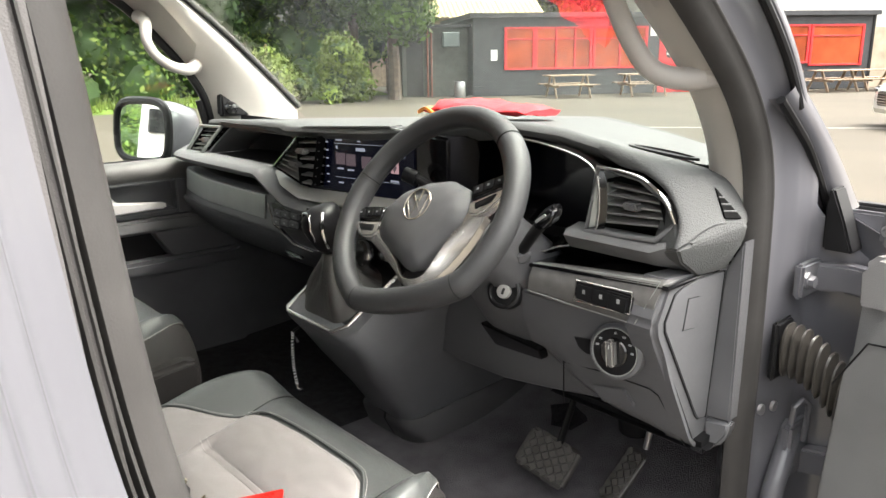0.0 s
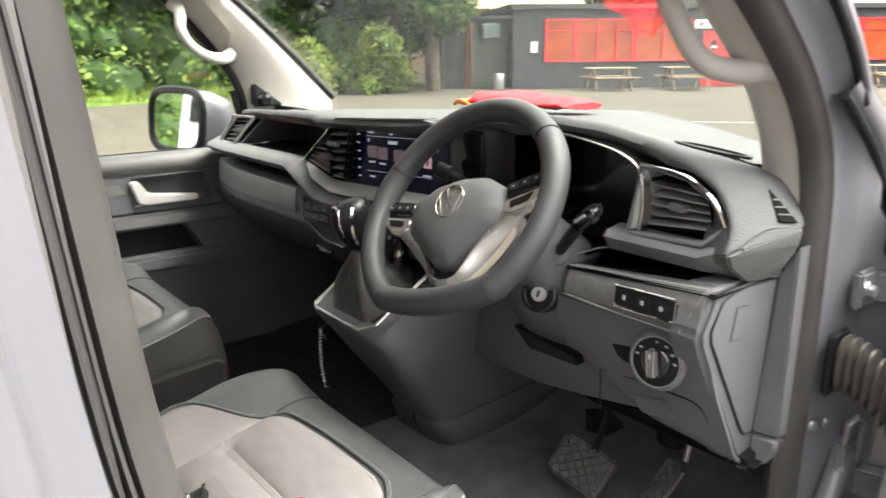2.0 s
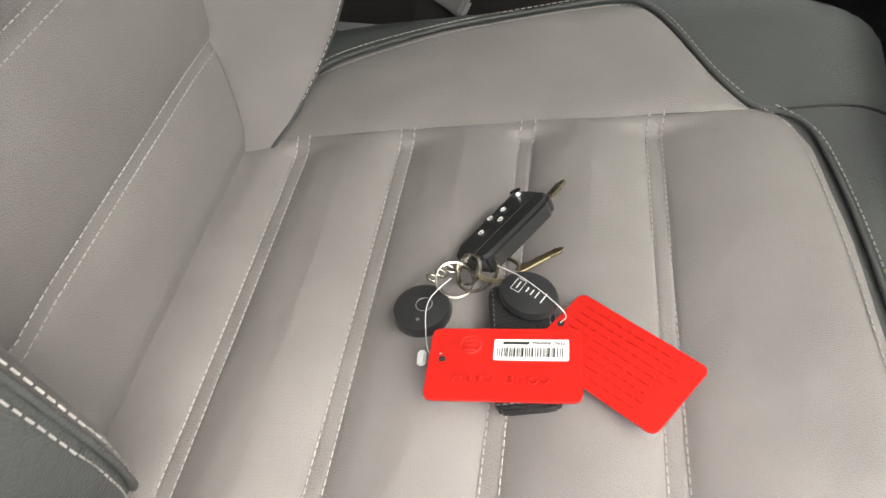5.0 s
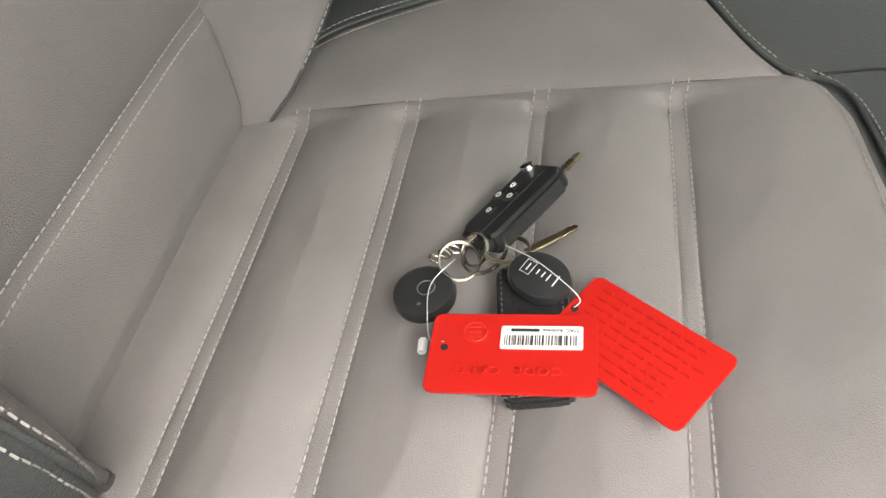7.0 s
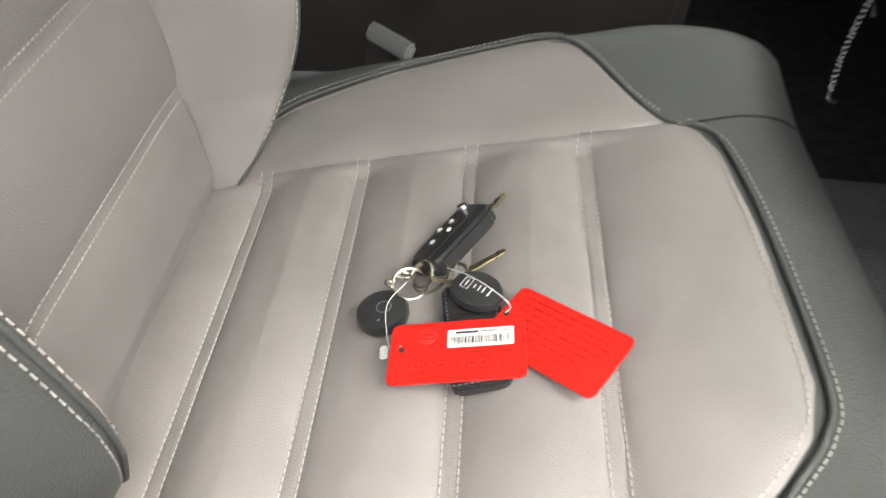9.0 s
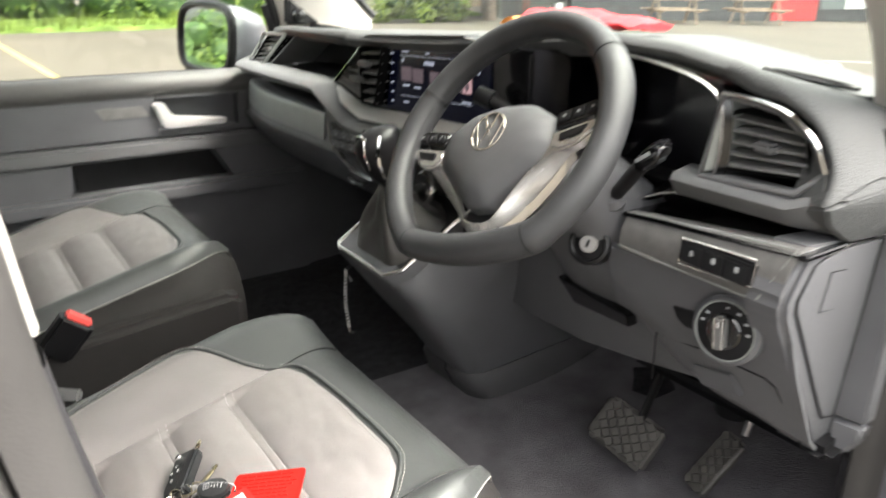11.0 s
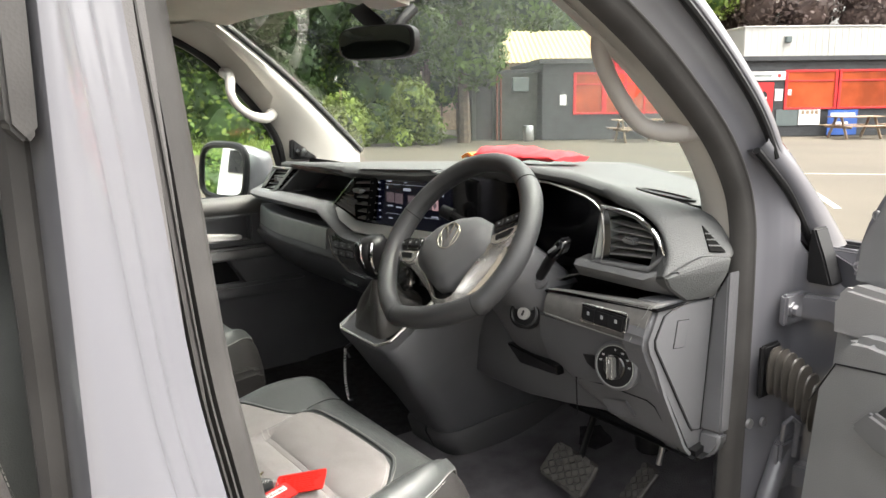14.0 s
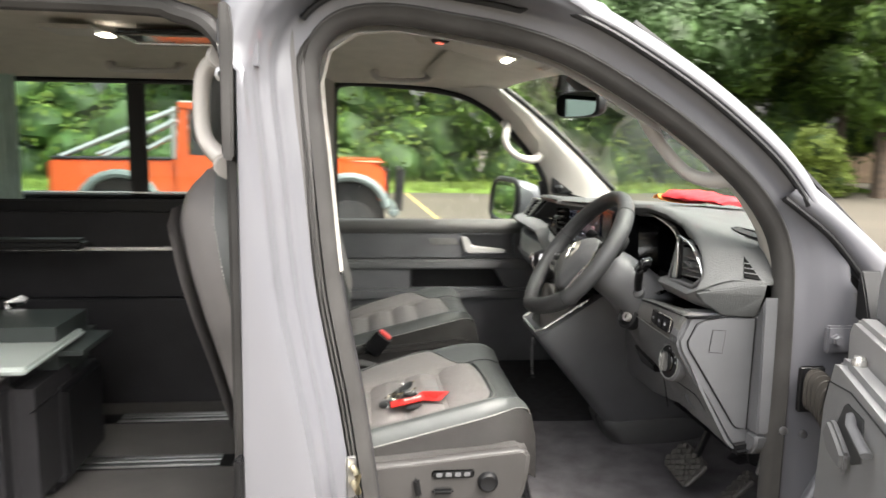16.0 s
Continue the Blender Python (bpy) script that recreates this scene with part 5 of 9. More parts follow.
part("flap_grip", prism([V(0.590, 0.0195, 1.040), V(0.650, 0.0165, 1.052), V(0.660, 0.0270, 1.023), V(0.600, 0.0310, 1.008)], (0, 0.012, -0.004), 0.003), LOWER, knee)
# black plate on the surface; the coin recess's shade is in its colour
part("coin_slot", prism([V(0.579, -0.0150, 1.121), V(0.609, -0.0160, 1.126), V(0.607, -0.0025, 1.095), V(0.592, -0.0030, 1.095), V(0.581, -0.0060, 1.103)], (0, 0.004, 0), 0.001), BLACK, knee)
kp = pose(0.660, -0.016, 1.124, 84, 0, 8)
ls = part("light_switch", lathe([(0.040, -0.006), (0.040, 0.010), (0.036, 0.014), (0.033, 0.013), (0.030, 0.010), (0.004, 0.010)], kp, 40), LOWER, dash, "round headlight switch with silver grip")
part("dial_face", lathe([(0.0335, 0.0), (0.0335, 0.0125), (0.018, 0.0135), (0.004, 0.0135)], kp, 36), BLACK, ls)
part("dial_knob", lathe([(0.0205, 0.010), (0.0205, 0.016), (0.0185, 0.018), (0.004, 0.018)], kp, 30), GLOSS, ls)
part("dial_grip", box(kp @ V(0, 0, 0.022), (0.0125, 0.038, 0.014), 0.0035, m=kp @ pose(0, 0, 0, 0, 0, 8)), mat("dial_grip_grey", (0.16, 0.158, 0.155), 0.32, 0.3, 0.05, 20), ls, "grey grip bar")
gm = kp @ pose(0, 0, 0, 0, 0, 8)
part("grip_edge", tube([gm @ V(x, y, 0.0286) for x, y in ((-0.0045, -0.0175), (0.0045, -0.0175), (0.0045, 0.0175), (-0.0045, 0.0175))], 0.0007, 6, True), SATIN, ls, "bright edge of the grip")
part("grip_mark", box(gm @ V(0, 0.010, 0.0292), (0.0012, 0.006, 0.0006), m=gm), WHITE, ls, smooth=0)
part("dial_rim", tube([kp @ V(0.0338 * math.cos(t), 0.0338 * math.sin(t), 0.0135) for t in np.linspace(0, 2 * math.pi, 40, endpoint=False)], 0.0008, 6, True), FASCIA, ls)
for a, w in ((92, 0.003), (62, 0.005), (34, 0.0045), (8, 0.0045), (146, 0.0045), (168, 0.0045)):
    part("dial_mark", box(kp @ V(0.027 * math.cos(radians(a)), 0.027 * math.sin(radians(a)), 0.0138), (w, 0.0028, 0.0008), m=kp), MARK, ls, smooth=0)
# rounded end panel of the dash, closing the knee panel and the switch panel
def on_end(y, z, out=0.0):
    return V(0.7235 + 0.058 * (z - 1.007) + 0.05 * y + out, y, z)


ep = part("end_panel", prism([on_end(*q) for q in ((0.046, 1.239), (-0.022, 1.243), (-0.044, 1.186), (-0.038, 1.164), (0.090, 0.954), (0.108, 0.948), (0.135, 0.955), (0.135, 1.239))], (-0.05, 0, 0), 0.007, 3), LOWER, dash, "dark end panel of the dash", 35)
SEAM = ((-0.008, 1.222), (-0.024, 1.186), (-0.021, 1.172), (0.080, 1.016), (0.088, 1.008), (0.110, 1.004), (0.106, 1.233), (0.046, 1.235), (0.010, 1.229))
part("panel_seam", tube([on_end(*q, 0.0005) for q in SEAM], 0.0013, 6, True), BLACK, ep)
part("end_cover", prism([on_end(*q, 0.0016) for q in SEAM], (-0.010, 0, 0), 0.0025, 2), LOWER, ep, "flat cover set into the end panel", 30)
part("flap_gap", prism([on_end(*q, 0.0021) for q in ((0.022, 1.2105), (0.050, 1.2085), (0.046, 1.1615), (0.018, 1.1635))], (-0.004, 0, 0), 0.0006), BLACK, ep)
part("end_flap", prism([on_end(*q, 0.0027) for q in ((0.0232, 1.2092), (0.0490, 1.2073), (0.0450, 1.1627), (0.0192, 1.1647))], (-0.004, 0, 0), 0.0006), LOWER, ep)
part("side_strip", prism([V(0.743, 0.107, 1.234), V(0.767, 0.107, 1.279), V(0.765, 0.113, 1.007), V(0.727, 0.111, 1.005)], (0.0, 0.03, 0), 0.0025), LOWER, dash, "narrow closing strip beside the door opening")
part("lower_boot", prism([V(0.727, 0.109, 1.003), V(0.766, 0.111, 1.005), V(0.765, 0.111, 0.984), V(0.752, 0.108, 0.962), V(0.730, 0.105, 0.953)], (-0.004, 0.04, 0), 0.005, 3), LOWER, dash, "", 45)
part("under_dash", box((0.60, 0.20, 0.985), (0.30, 0.25, 0.02), 0.01, m=pose(0, 0, 0, 10, 0, 0)), BLACK, dash)
part("under_column", prism([V(0.24, 0.04, 1.12), V(0.50, 0.02, 1.08), V(0.52, 0.07, 1.02), V(0.30, 0.11, 0.985), V(0.22, 0.12, 1.02)], (0, 0.10, 0.0), 0.01), LOWER, dash)
part("column_slot", prism([V(0.345, 0.018, 1.072), V(0.488, 0.012, 1.064), V(0.492, 0.014, 1.048), V(0.375, 0.028, 1.036)], (0, 0.02, 0), 0.002), GLOSS, dash, "gloss black slot under the column")

# ---- steering column with stalks and key barrel ----
col = thing("steering_column", "grey steering column cowl with ignition barrel and stalks", "steering column", at=(0.41, 0.0, 1.25))
cm = Matrix.Translation((0.411, -0.150, 1.317)) @ Matrix((((1, 0, 0, 0)), ((0, 0.545, -0.839, 0)), ((0, 0.839, 0.545, 0)), ((0, 0, 0, 1))))
wm = Matrix.Translation((0.4045, -0.1518, 1.3051)) @ Matrix((((1, 0, 0, 0)), ((0, 0.5965, -0.8026, 0)), ((0, 0.8026, 0.5965, 0)), ((0, 0, 0, 1))))
rows = []
for d, w, hu, hd in ((-0.055, 0.055, 0.042, 0.040), (-0.07, 0.072, 0.052, 0.050), (-0.10, 0.080, 0.056, 0.055), (-0.15, 0.085, 0.056, 0.062), (-0.21, 0.092, 0.05, 0.085), (-0.27, 0.10, 0.04, 0.11), (-0.33, 0.10, 0.03, 0.13)):
    r = []
    for k in range(28):
        t = 2 * math.pi * k / 28
        c_, s_ = math.cos(t), math.sin(t)
        r.append(cm @ V(math.copysign(abs(c_) ** 0.7, c_) * w, math.copysign(abs(s_) ** 0.75, s_) * (hu if s_ > 0 else hd), d))
    rows.append(r)
part("cowl", capped(rows), LOWER, col, "two-piece grey column cowl", 60)
km = Matrix.Translation((0.467, -0.047, 1.172)) @ cm.to_3x3().to_4x4() @ pose(0, 0, 0, 10, 22, 0)
kb = part("key_barrel", lathe([(0.027, -0.02), (0.027, 0.001), (0.023, 0.003), (0.021, 0.001), (0.0205, -0.003), (0.003, -0.003)], km, 32), BLACK, col, "ignition barrel with a bright ring")
part("barrel_face", lathe([(0.0112, -0.01), (0.0112, 0.003), (0.0100, 0.0045), (0.003, 0.0045)], km, 32), mat("barrel_silver", (0.46, 0.45, 0.44), 0.35, 0.3, 0.03, 20), kb)
part("key_slot", box(km @ V(0, 0, 0.0047), (0.004, 0.010, 0.002), 0.0005, m=km), INK, kb)
# wiper/indicator stalk
st = part("stalk", tube(smooth_line([V(0.485, -0.03, 1.235), V(0.505, -0.040, 1.252), V(0.530, -0.048, 1.278), V(0.545, -0.052, 1.292)], 4), [0.0085] * 6 + [0.009] * 7, 12), BLACK, col, "black column stalk")
part("stalk_head", prism([V(0.535, -0.066, 1.288), V(0.556, -0.066, 1.284), V(0.574, -0.064, 1.300), V(0.576, -0.062, 1.318), V(0.562, -0.060, 1.322), V(0.540, -0.062, 1.302)], (-0.002, 0.026, 0.004), 0.005, 3), GLOSS, st)
part("stalk_mark", box((0.556, -0.0675, 1.304), (0.022, 0.001, 0.004), m=pose(0, 0, 0, 0, -35, 0)), MARK, st, smooth=0)
part("stalk_boot", lathe([(0.017, -0.01), (0.017, 0.012), (0.010, 0.02), (0.004, 0.02)], Matrix.Translation((0.482, -0.028, 1.23)) @ pose(0, 0, 0, 40, 45, 0), 20), LOWER, col)
st = part("stalk", tube([V(0.34, -0.04, 1.30), V(0.315, -0.06, 1.318), V(0.285, -0.075, 1.335)], 0.008, 10), BLACK, col)
part("stalk_head", tube([V(0.292, -0.072, 1.330), V(0.272, -0.082, 1.338)], [0.013, 0.012], 14), BLACK, st)

# ---- steering wheel ----
wheel = thing("steering_wheel", "leather-rimmed flat-bottomed steering wheel with metal spokes", "steering wheel", at=wm.translation)
RIM = 0.162


def rim_point(t):
    x, y = RIM * math.cos(t), RIM * math.sin(t)
    if y < -0.1286:
        y = -0.1286 - (abs(y) - 0.1286) * 0.42
        x *= 1.02
    return hm @ V(x, y, 0)


hm = wm @ pose(0, 0, 0, 0, 0, 20)
hc = hm @ Matrix.Translation((-0.005, 0.010, 0))
rim = [rim_point(2 * math.pi * k / 96) for k in range(96)]
nrm = wm.to_3x3() @ V(0, 0, 1)
rad = []
for k in range(96):
    a = (360 * k / 96) % 360
    g = max(math.exp(-((a - c) / 14) ** 2) for c in (20, 160))
    rad.append(0.0172 + 0.0015 * g + (0.0015 if 230 < a < 310 else 0))
part("rim", tube(rim, rad, 18, True, up=nrm, squash=1.08), WHEELLEATHER, wheel, "black leather rim", 70)
for a in (32, 148, 236, 304):
    t = radians(a)
    p, q = rim_point(t - 0.005), rim_point(t + 0.005)
    part("rim_joint", tube([p, q], [0.0192, 0.0192], 18, up=nrm, squash=1.06), BLACK, wheel, "", 0)
bm = bmesh.new()
for k in range(96):
    a0 = 360 * k / 96
    if 34 < a0 < 146 or 150 < a0 < 234 or (a0 < 30 or a0 > 306):
        for j in range(3):
            t = radians(a0 + j * 1.25)
            p = rim_point(t)
            c = wm.translation
            inw = (c - p).normalized()
            base = p + inw * 0.0178 + nrm * 0.004
            tang = (rim_point(t + 0.01) - p).normalized()
            vs = [bm.verts.new(base + v) for v in (nrm * 0.004 + tang * 0.0008, nrm * 0.004 - tang * 0.0002, -nrm * 0.004 - tang * 0.001, -nrm * 0.004)]
            bm.faces.new(vs)
part("rim_stitching", bm, INK, wheel, "black lacing inside the rim", 0, kind="stuff")


def wheel_plate(pts, z0, z1, bevel, m, name, label="", parent=None):
    return part(name, prism([hc @ V(x, y, z0) for x, y in pts], nrm * (z1 - z0), bevel, 3), m, parent or wheel, label, 50)


hub = [(-0.088, -0.022), (-0.084, 0.012), (-0.048, 0.035), (0, 0.041), (0.048, 0.035), (0.084, 0.012), (0.088, -0.022), (0.078, -0.042), (0.048, -0.068), (0.013, -0.099), (-0.013, -0.099), (-0.048, -0.068), (-0.078, -0.042)]
wheel_plate([(x * 0.9, y * 0.9) for x, y in hub], -0.055, -0.014, 0.006, BLACK, "hub")
# domed airbag pad
outline = [V(*a, 0).lerp(V(*b, 0), k) for a, b in zip(hub, hub[1:] + hub[:1]) for k in (0.10, 0.36, 0.64, 0.90)]
rows = []
for k, (s, h) in enumerate(((1.0, -0.030), (1.0, -0.010), (0.99, -0.005), (0.97, -0.002), (0.80, 0.0075), (0.66, 0.0115), (0.3, 0.0128), (0.02, 0.013))):
    rows.append([hc @ V(p.x * s, -0.02 + (p.y + 0.02) * s, h) for p in outline])
BADGE = mat("badge_bronze", (0.62, 0.58, 0.50), 0.25, 0.9, 0.03, 20)
pad = part("airbag_pad", capped(rows), PAD, wheel, "smooth grey airbag pad with a round badge", 40)
part("badge_ring", tube([hc @ V(0.025 * math.cos(t), -0.004 + 0.025 * math.sin(t), 0.0124) for t in np.linspace(0, 2 * math.pi, 40, endpoint=False)], 0.0014, 8, True), BADGE, pad, "round bronze-toned badge ring")
for pts in ([(-0.0085, 0.0215), (-0.003, 0.006), (0.0, 0.010), (0.003, 0.006), (0.0085, 0.0215)], [(-0.0195, 0.012), (-0.009, -0.0165), (0.0, 0.003), (0.009, -0.0165), (0.0195, 0.012)]):
    part("badge_stroke", tube([hc @ V(x * 1.1, y * 1.1 - 0.006, 0.0128) for x, y in pts], 0.0013, 6), BADGE, pad)
part("pad_mark", prism([hm @ V(x, y, 0.0108) for x, y in ((-0.016, -0.043), (0.016, -0.043), (0.016, -0.038), (-0.016, -0.038))], nrm * 0.0002), PAD, pad, smooth=0)
for s in (-1, 1):
    wheel_plate([(s * x, y) for x, y in ((0.070, 0.020), (0.110, 0.026), (0.156, 0.034), (0.160, 0.010), (0.150, -0.014), (0.112, -0.034), (0.076, -0.034))], -0.034, -0.014, 0.005, BLACK, "spoke")
    pod = wheel_plate([(s * x, y) for x, y in ((0.084, 0.017), (0.118, 0.024), (0.144, 0.028), (0.150, 0.018), (0.148, 0.004), (0.088, -0.007))], -0.018, -0.003, 0.003, GLOSS, "button_pod", "gloss black button pod")
    for k in range(3):
        wheel_plate([(s * x, y) for x, y in ((0.091 + 0.018 * k, 0.014 + 0.003 * k), (0.106 + 0.018 * k, 0.017 + 0.003 * k), (0.106 + 0.018 * k, 0.004 + 0.003 * k), (0.091 + 0.018 * k, 0.001 + 0.003 * k))], -0.004, -0.001, 0.001, BLACK, "button", "", pod)
        wheel_plate([(s * x, y) for x, y in ((0.097 + 0.018 * k, 0.0105 + 0.003 * k), (0.1005 + 0.018 * k, 0.0105 + 0.003 * k), (0.1005 + 0.018 * k, 0.0075 + 0.003 * k), (0.097 + 0.018 * k, 0.0075 + 0.003 * k))], -0.001, -0.0006, 0, MARK, "button_mark", "", pod)
    wheel_plate([(s * x, y) for x, y in ((0.086, -0.010), (0.146, 0.002), (0.153, 0.018), (0.158, 0.012), (0.152, -0.006), (0.122, -0.030), (0.100, -0.034), (0.086, -0.028))], -0.018, -0.002, 0.003, SATIN, "spoke_trim", "satin metal spoke trim")
    wheel_plate([(s * x, y) for x, y in ((0.098, -0.014), (0.134, -0.006), (0.126, -0.018), (0.100, -0.024))], -0.003, 0.000, 0.001, BLACK, "lower_button")
    inner = smooth_line([V(0.090, -0.020, -0.004), V(0.064, -0.052, -0.006), V(0.043, -0.078, -0.008), V(0.024, -0.106, -0.010), V(0.008, -0.113, -0.012), V(-0.002, -0.113, -0.012)], 5)
    outer = smooth_line([V(0.124, -0.020, -0.008), V(0.090, -0.054, -0.022), V(0.060, -0.084, -0.028), V(0.034, -0.112, -0.024), V(0.012, -0.126, -0.018), V(-0.002, -0.127, -0.018)], 5)
    rows = [[hc @ V(s * q.x, q.y, q.z) for q in (a + V(0, 0, -0.010), a, a.lerp(b, 0.08) + V(0, 0, 0.0012), a.lerp(b, 0.5) + V(0, 0, 0.001), a.lerp(b, 0.93) + V(0, 0, 0.0005), b, b + V(0, 0, -0.012))] for a, b in zip(inner, outer)]
    part("lower_spoke", thicken(sheet(rows)[0], 0.0015), SATIN, wheel, "bright brushed metal lower spoke", 40)
wheel_plate([(-0.030, -0.090), (0.030, -0.090), (0.032, -0.126), (-0.032, -0.126)], -0.030, -0.020, 0.003, BLACK, "lower_infill")


# ---- gear console ----
con = thing("gear_console", "dark grey gear lever console standing on the cab floor", "console", at=(0.17, -0.05, 0.72))


def rounded(x0, x1, y0, y1, r, z, tilt=0.0):
    pts = []
    for cx, cy, a0 in ((x1 - r, y1 - r, 0), (x0 + r, y1 - r, 90), (x0 + r, y0 + r, 180), (x1 - r, y0 + r, 270)):
        for k in range(6):
            a = radians(a0 + 18 * k)
            x, y = cx + r * math.cos(a), cy + r * math.sin(a)
            pts.append(V(x, y, z + tilt * (y - y0)))
    return pts


rows = [rounded(-0.085, 0.085, 0.085, 0.46, 0.04, 0.70), rounded(-0.052, 0.112, 0.035, 0.44, 0.04, 0.78, 0.05), rounded(-0.012, 0.165, -0.035, 0.40, 0.04, 0.865, 0.15), rounded(0.010, 0.215, -0.110, 0.36, 0.035, 0.955, 0.3),
        rounded(0.045, 0.275, -0.172, 0.33, 0.03, 1.03, 0.45), rounded(0.040, 0.262, -0.196, 0.30, 0.026, 1.062, 0.62), rounded(0.042, 0.258, -0.197, 0.30, 0.026, 1.070, 0.65)]
part("pedestal", capped(rows), LOWER, con, "tapered dark plastic pedestal", 60)
rows = [rounded(-0.108, 0.104, 0.066, 0.47, 0.05, 0.705), rounded(-0.082, 0.124, 0.034, 0.46, 0.05, 0.765, 0.05), rounded(-0.060, 0.116, 0.036, 0.45, 0.045, 0.780, 0.05)]
part("foot_flange", capped(rows), mat("console_foot_plastic", (0.075, 0.074, 0.076), 0.6, 0, 0.1, 8, 0.2, 600), con, "grey foot flange with a joint", 60)
part("flange_joint", tube([V(0.03, 0.062, 0.715), V(0.034, 0.033, 0.766), V(0.034, 0.036, 0.781)], 0.002, 6), BLACK, con)
frame_pts = [V(0.048, -0.190, 1.077), V(0.060, -0.196, 1.073), V(0.205, -0.197, 1.073), V(0.230, -0.18, 1.085), V(0.240, -0.07, 1.160), V(0.225, -0.055, 1.170), V(0.070, -0.055, 1.170), V(0.055, -0.07, 1.160)]
part("chrome_frame", tube(frame_pts, 0.0036, 8, True), SATIN, con, "bright frame round the gaiter")
bm = bmesh.new()
bm.faces.new([bm.verts.new(p + V(0, 0, -0.004)) for p in frame_pts])
part("well", bm, BLACK, con, smooth=0)
# leather gaiter, folded
rows = []
for k, t in enumerate(np.linspace(0, 1, 16)):
    r = []
    for j in range(40):
        a = 2 * math.pi * j / 40
        sx, sy = 0.080 * (1 - t) + 0.017 * t, 0.058 * (1 - t) + 0.017 * t
        fold = 1 + 0.16 * math.sin(5 * a + 2.2 * t) * math.sin(math.pi * t) + 0.07 * math.sin(9 * a - 4 * t) * math.sin(math.pi * t)
        cx, cy, cz = 0.145 - 0.003 * t, -0.126 - 0.020 * t, 1.112 + 0.078 * t
        ca, sa = math.cos(a), math.sin(a)
        q = 0.55 + 0.45 * t
        x = math.copysign(abs(ca) ** q, ca) * sx * fold
        y = math.copysign(abs(sa) ** q, sa) * sy * fold
        r.append(V(cx + x, cy + y, cz + y * 0.68 * (1 - t)))
    rows.append(r)
part("gaiter", sheet(rows, True)[0], mat("gaiter_leather", (0.060, 0.057, 0.054), 0.36, 0, 0.15, 20, 0.35, 700), con, "creased black leather gaiter", 70)
part("lever", tube([V(0.142, -0.146, 1.180), V(0.142, -0.158, 1.215)], 0.010, 12), BLACK, con)
rows = []
for z, w, d, off in ((1.196, 0.014, 0.014, -0.150), (1.205, 0.021, 0.022, -0.152), (1.225, 0.025, 0.030, -0.158), (1.245, 0.027, 0.036, -0.164), (1.262, 0.026, 0.036, -0.166), (1.274, 0.020, 0.028, -0.166), (1.279, 0.008, 0.012, -0.166)):
    rows.append([V(0.142 + w * math.cos(2 * math.pi * k / 24), off + d * math.sin(2 * math.pi * k / 24), z + 0.25 * d * math.sin(2 * math.pi * k / 24)) for k in range(24)])
knob = part("lever_knob", capped(rows), BLACK, con, "black gear knob with chrome trim", 60)
for s in (-1, 1):
    part("knob_trim", tube(smooth_line([V(0.142 + s * 0.022, -0.176, 1.270), V(0.142 + s * 0.0275, -0.182, 1.248), V(0.142 + s * 0.0265, -0.178, 1.225), V(0.142 + s * 0.020, -0.166, 1.207)], 4), 0.0035, 8), CHROME, knob)

ring_k = [V(0.142 + 0.0135 * math.copysign(abs(math.cos(t)) ** 0.7, math.cos(t)), -0.1965 + 0.05 * abs(0.010 * math.sin(t)) + 0.012 * max(0, -math.sin(t)), 1.243 + 0.026 * math.copysign(abs(math.sin(t)) ** 0.8, math.sin(t))) for t in np.linspace(0, 2 * math.pi, 28, endpoint=False)]
part("knob_ring", tube(ring_k, 0.0022, 8, True), CHROME, knob, "chrome ring on the gear knob")
bm = bmesh.new()
bm.faces.new([bm.verts.new(p_ + V(0, 0.0006, 0)) for p_ in ring_k])
part("knob_plate", thicken(bm, 0.004), GLOSS, knob, "gloss black plate on the gear knob")

# pedals
ped = thing("brake_pedal", "wide brake pedal with cross-hatched rubber pad", "pedal", at=(0.40, 0.15, 0.78))
pm = Matrix.Translation((0.400, 0.145, 0.782)) @ pose(0, 0, 0, 48, 10, 6)
PEDAL = mat("pedal_rubber", (0.085, 0.080, 0.074), 0.5, 0, 0.25, 40)
part("pad", box(pm @ V(0, 0, 0), (0.118, 0.082, 0.016), 0.010, 3, pm), PEDAL, ped, "black rubber pad")
bm = bmesh.new()
for i in range(-5, 6):
    for j in range(-4, 5):
        if (i + j) % 2 == 0 and abs(i) < 5 and abs(j) < 4:
            box(pm @ V(i * 0.0112, j * 0.0098, 0.010), (0.0125, 0.0125, 0.005), 0, 1, pm @ pose(0, 0, 0, 0, 0, 45), bm)
part("grip_block", bm, PEDAL, ped, "raised diamond grip blocks", 0, kind="stuff")
part("arm", tube([V(0.410, 0.165, 0.800), V(0.418, 0.20, 0.90), V(0.420, 0.22, 1.02)], 0.010, 10, squash=0.5), BLACK, ped)
ped = thing("accelerator_pedal", "narrow accelerator pedal with cross-hatched rubber pad", "pedal", at=(0.53, 0.21, 0.77))
pm = Matrix.Translation((0.527, 0.210, 0.772)) @ pose(0, 0, 0, 52, 6, -14)
part("pad", box(pm @ V(0, 0, 0), (0.050, 0.110, 0.014), 0.010, 3, pm), PEDAL, ped, "black rubber pad")
bm = bmesh.new()
for i in range(-2, 3):
    for j in range(-5, 6):
        if (i + j) % 2 == 0 and abs(i) < 2:
            box(pm @ V(i * 0.0112, j * 0.0090, 0.009), (0.0118, 0.0118, 0.005), 0, 1, pm @ pose(0, 0, 0, 0, 0, 45), bm)
part("grip_block", bm, PEDAL, ped, "raised diamond grip blocks", 0, kind="stuff")
part("arm", tube([V(0.545, 0.25, 0.82), V(0.552, 0.262, 0.90), V(0.555, 0.28, 1.0)], 0.006, 10), STEEL, ped)
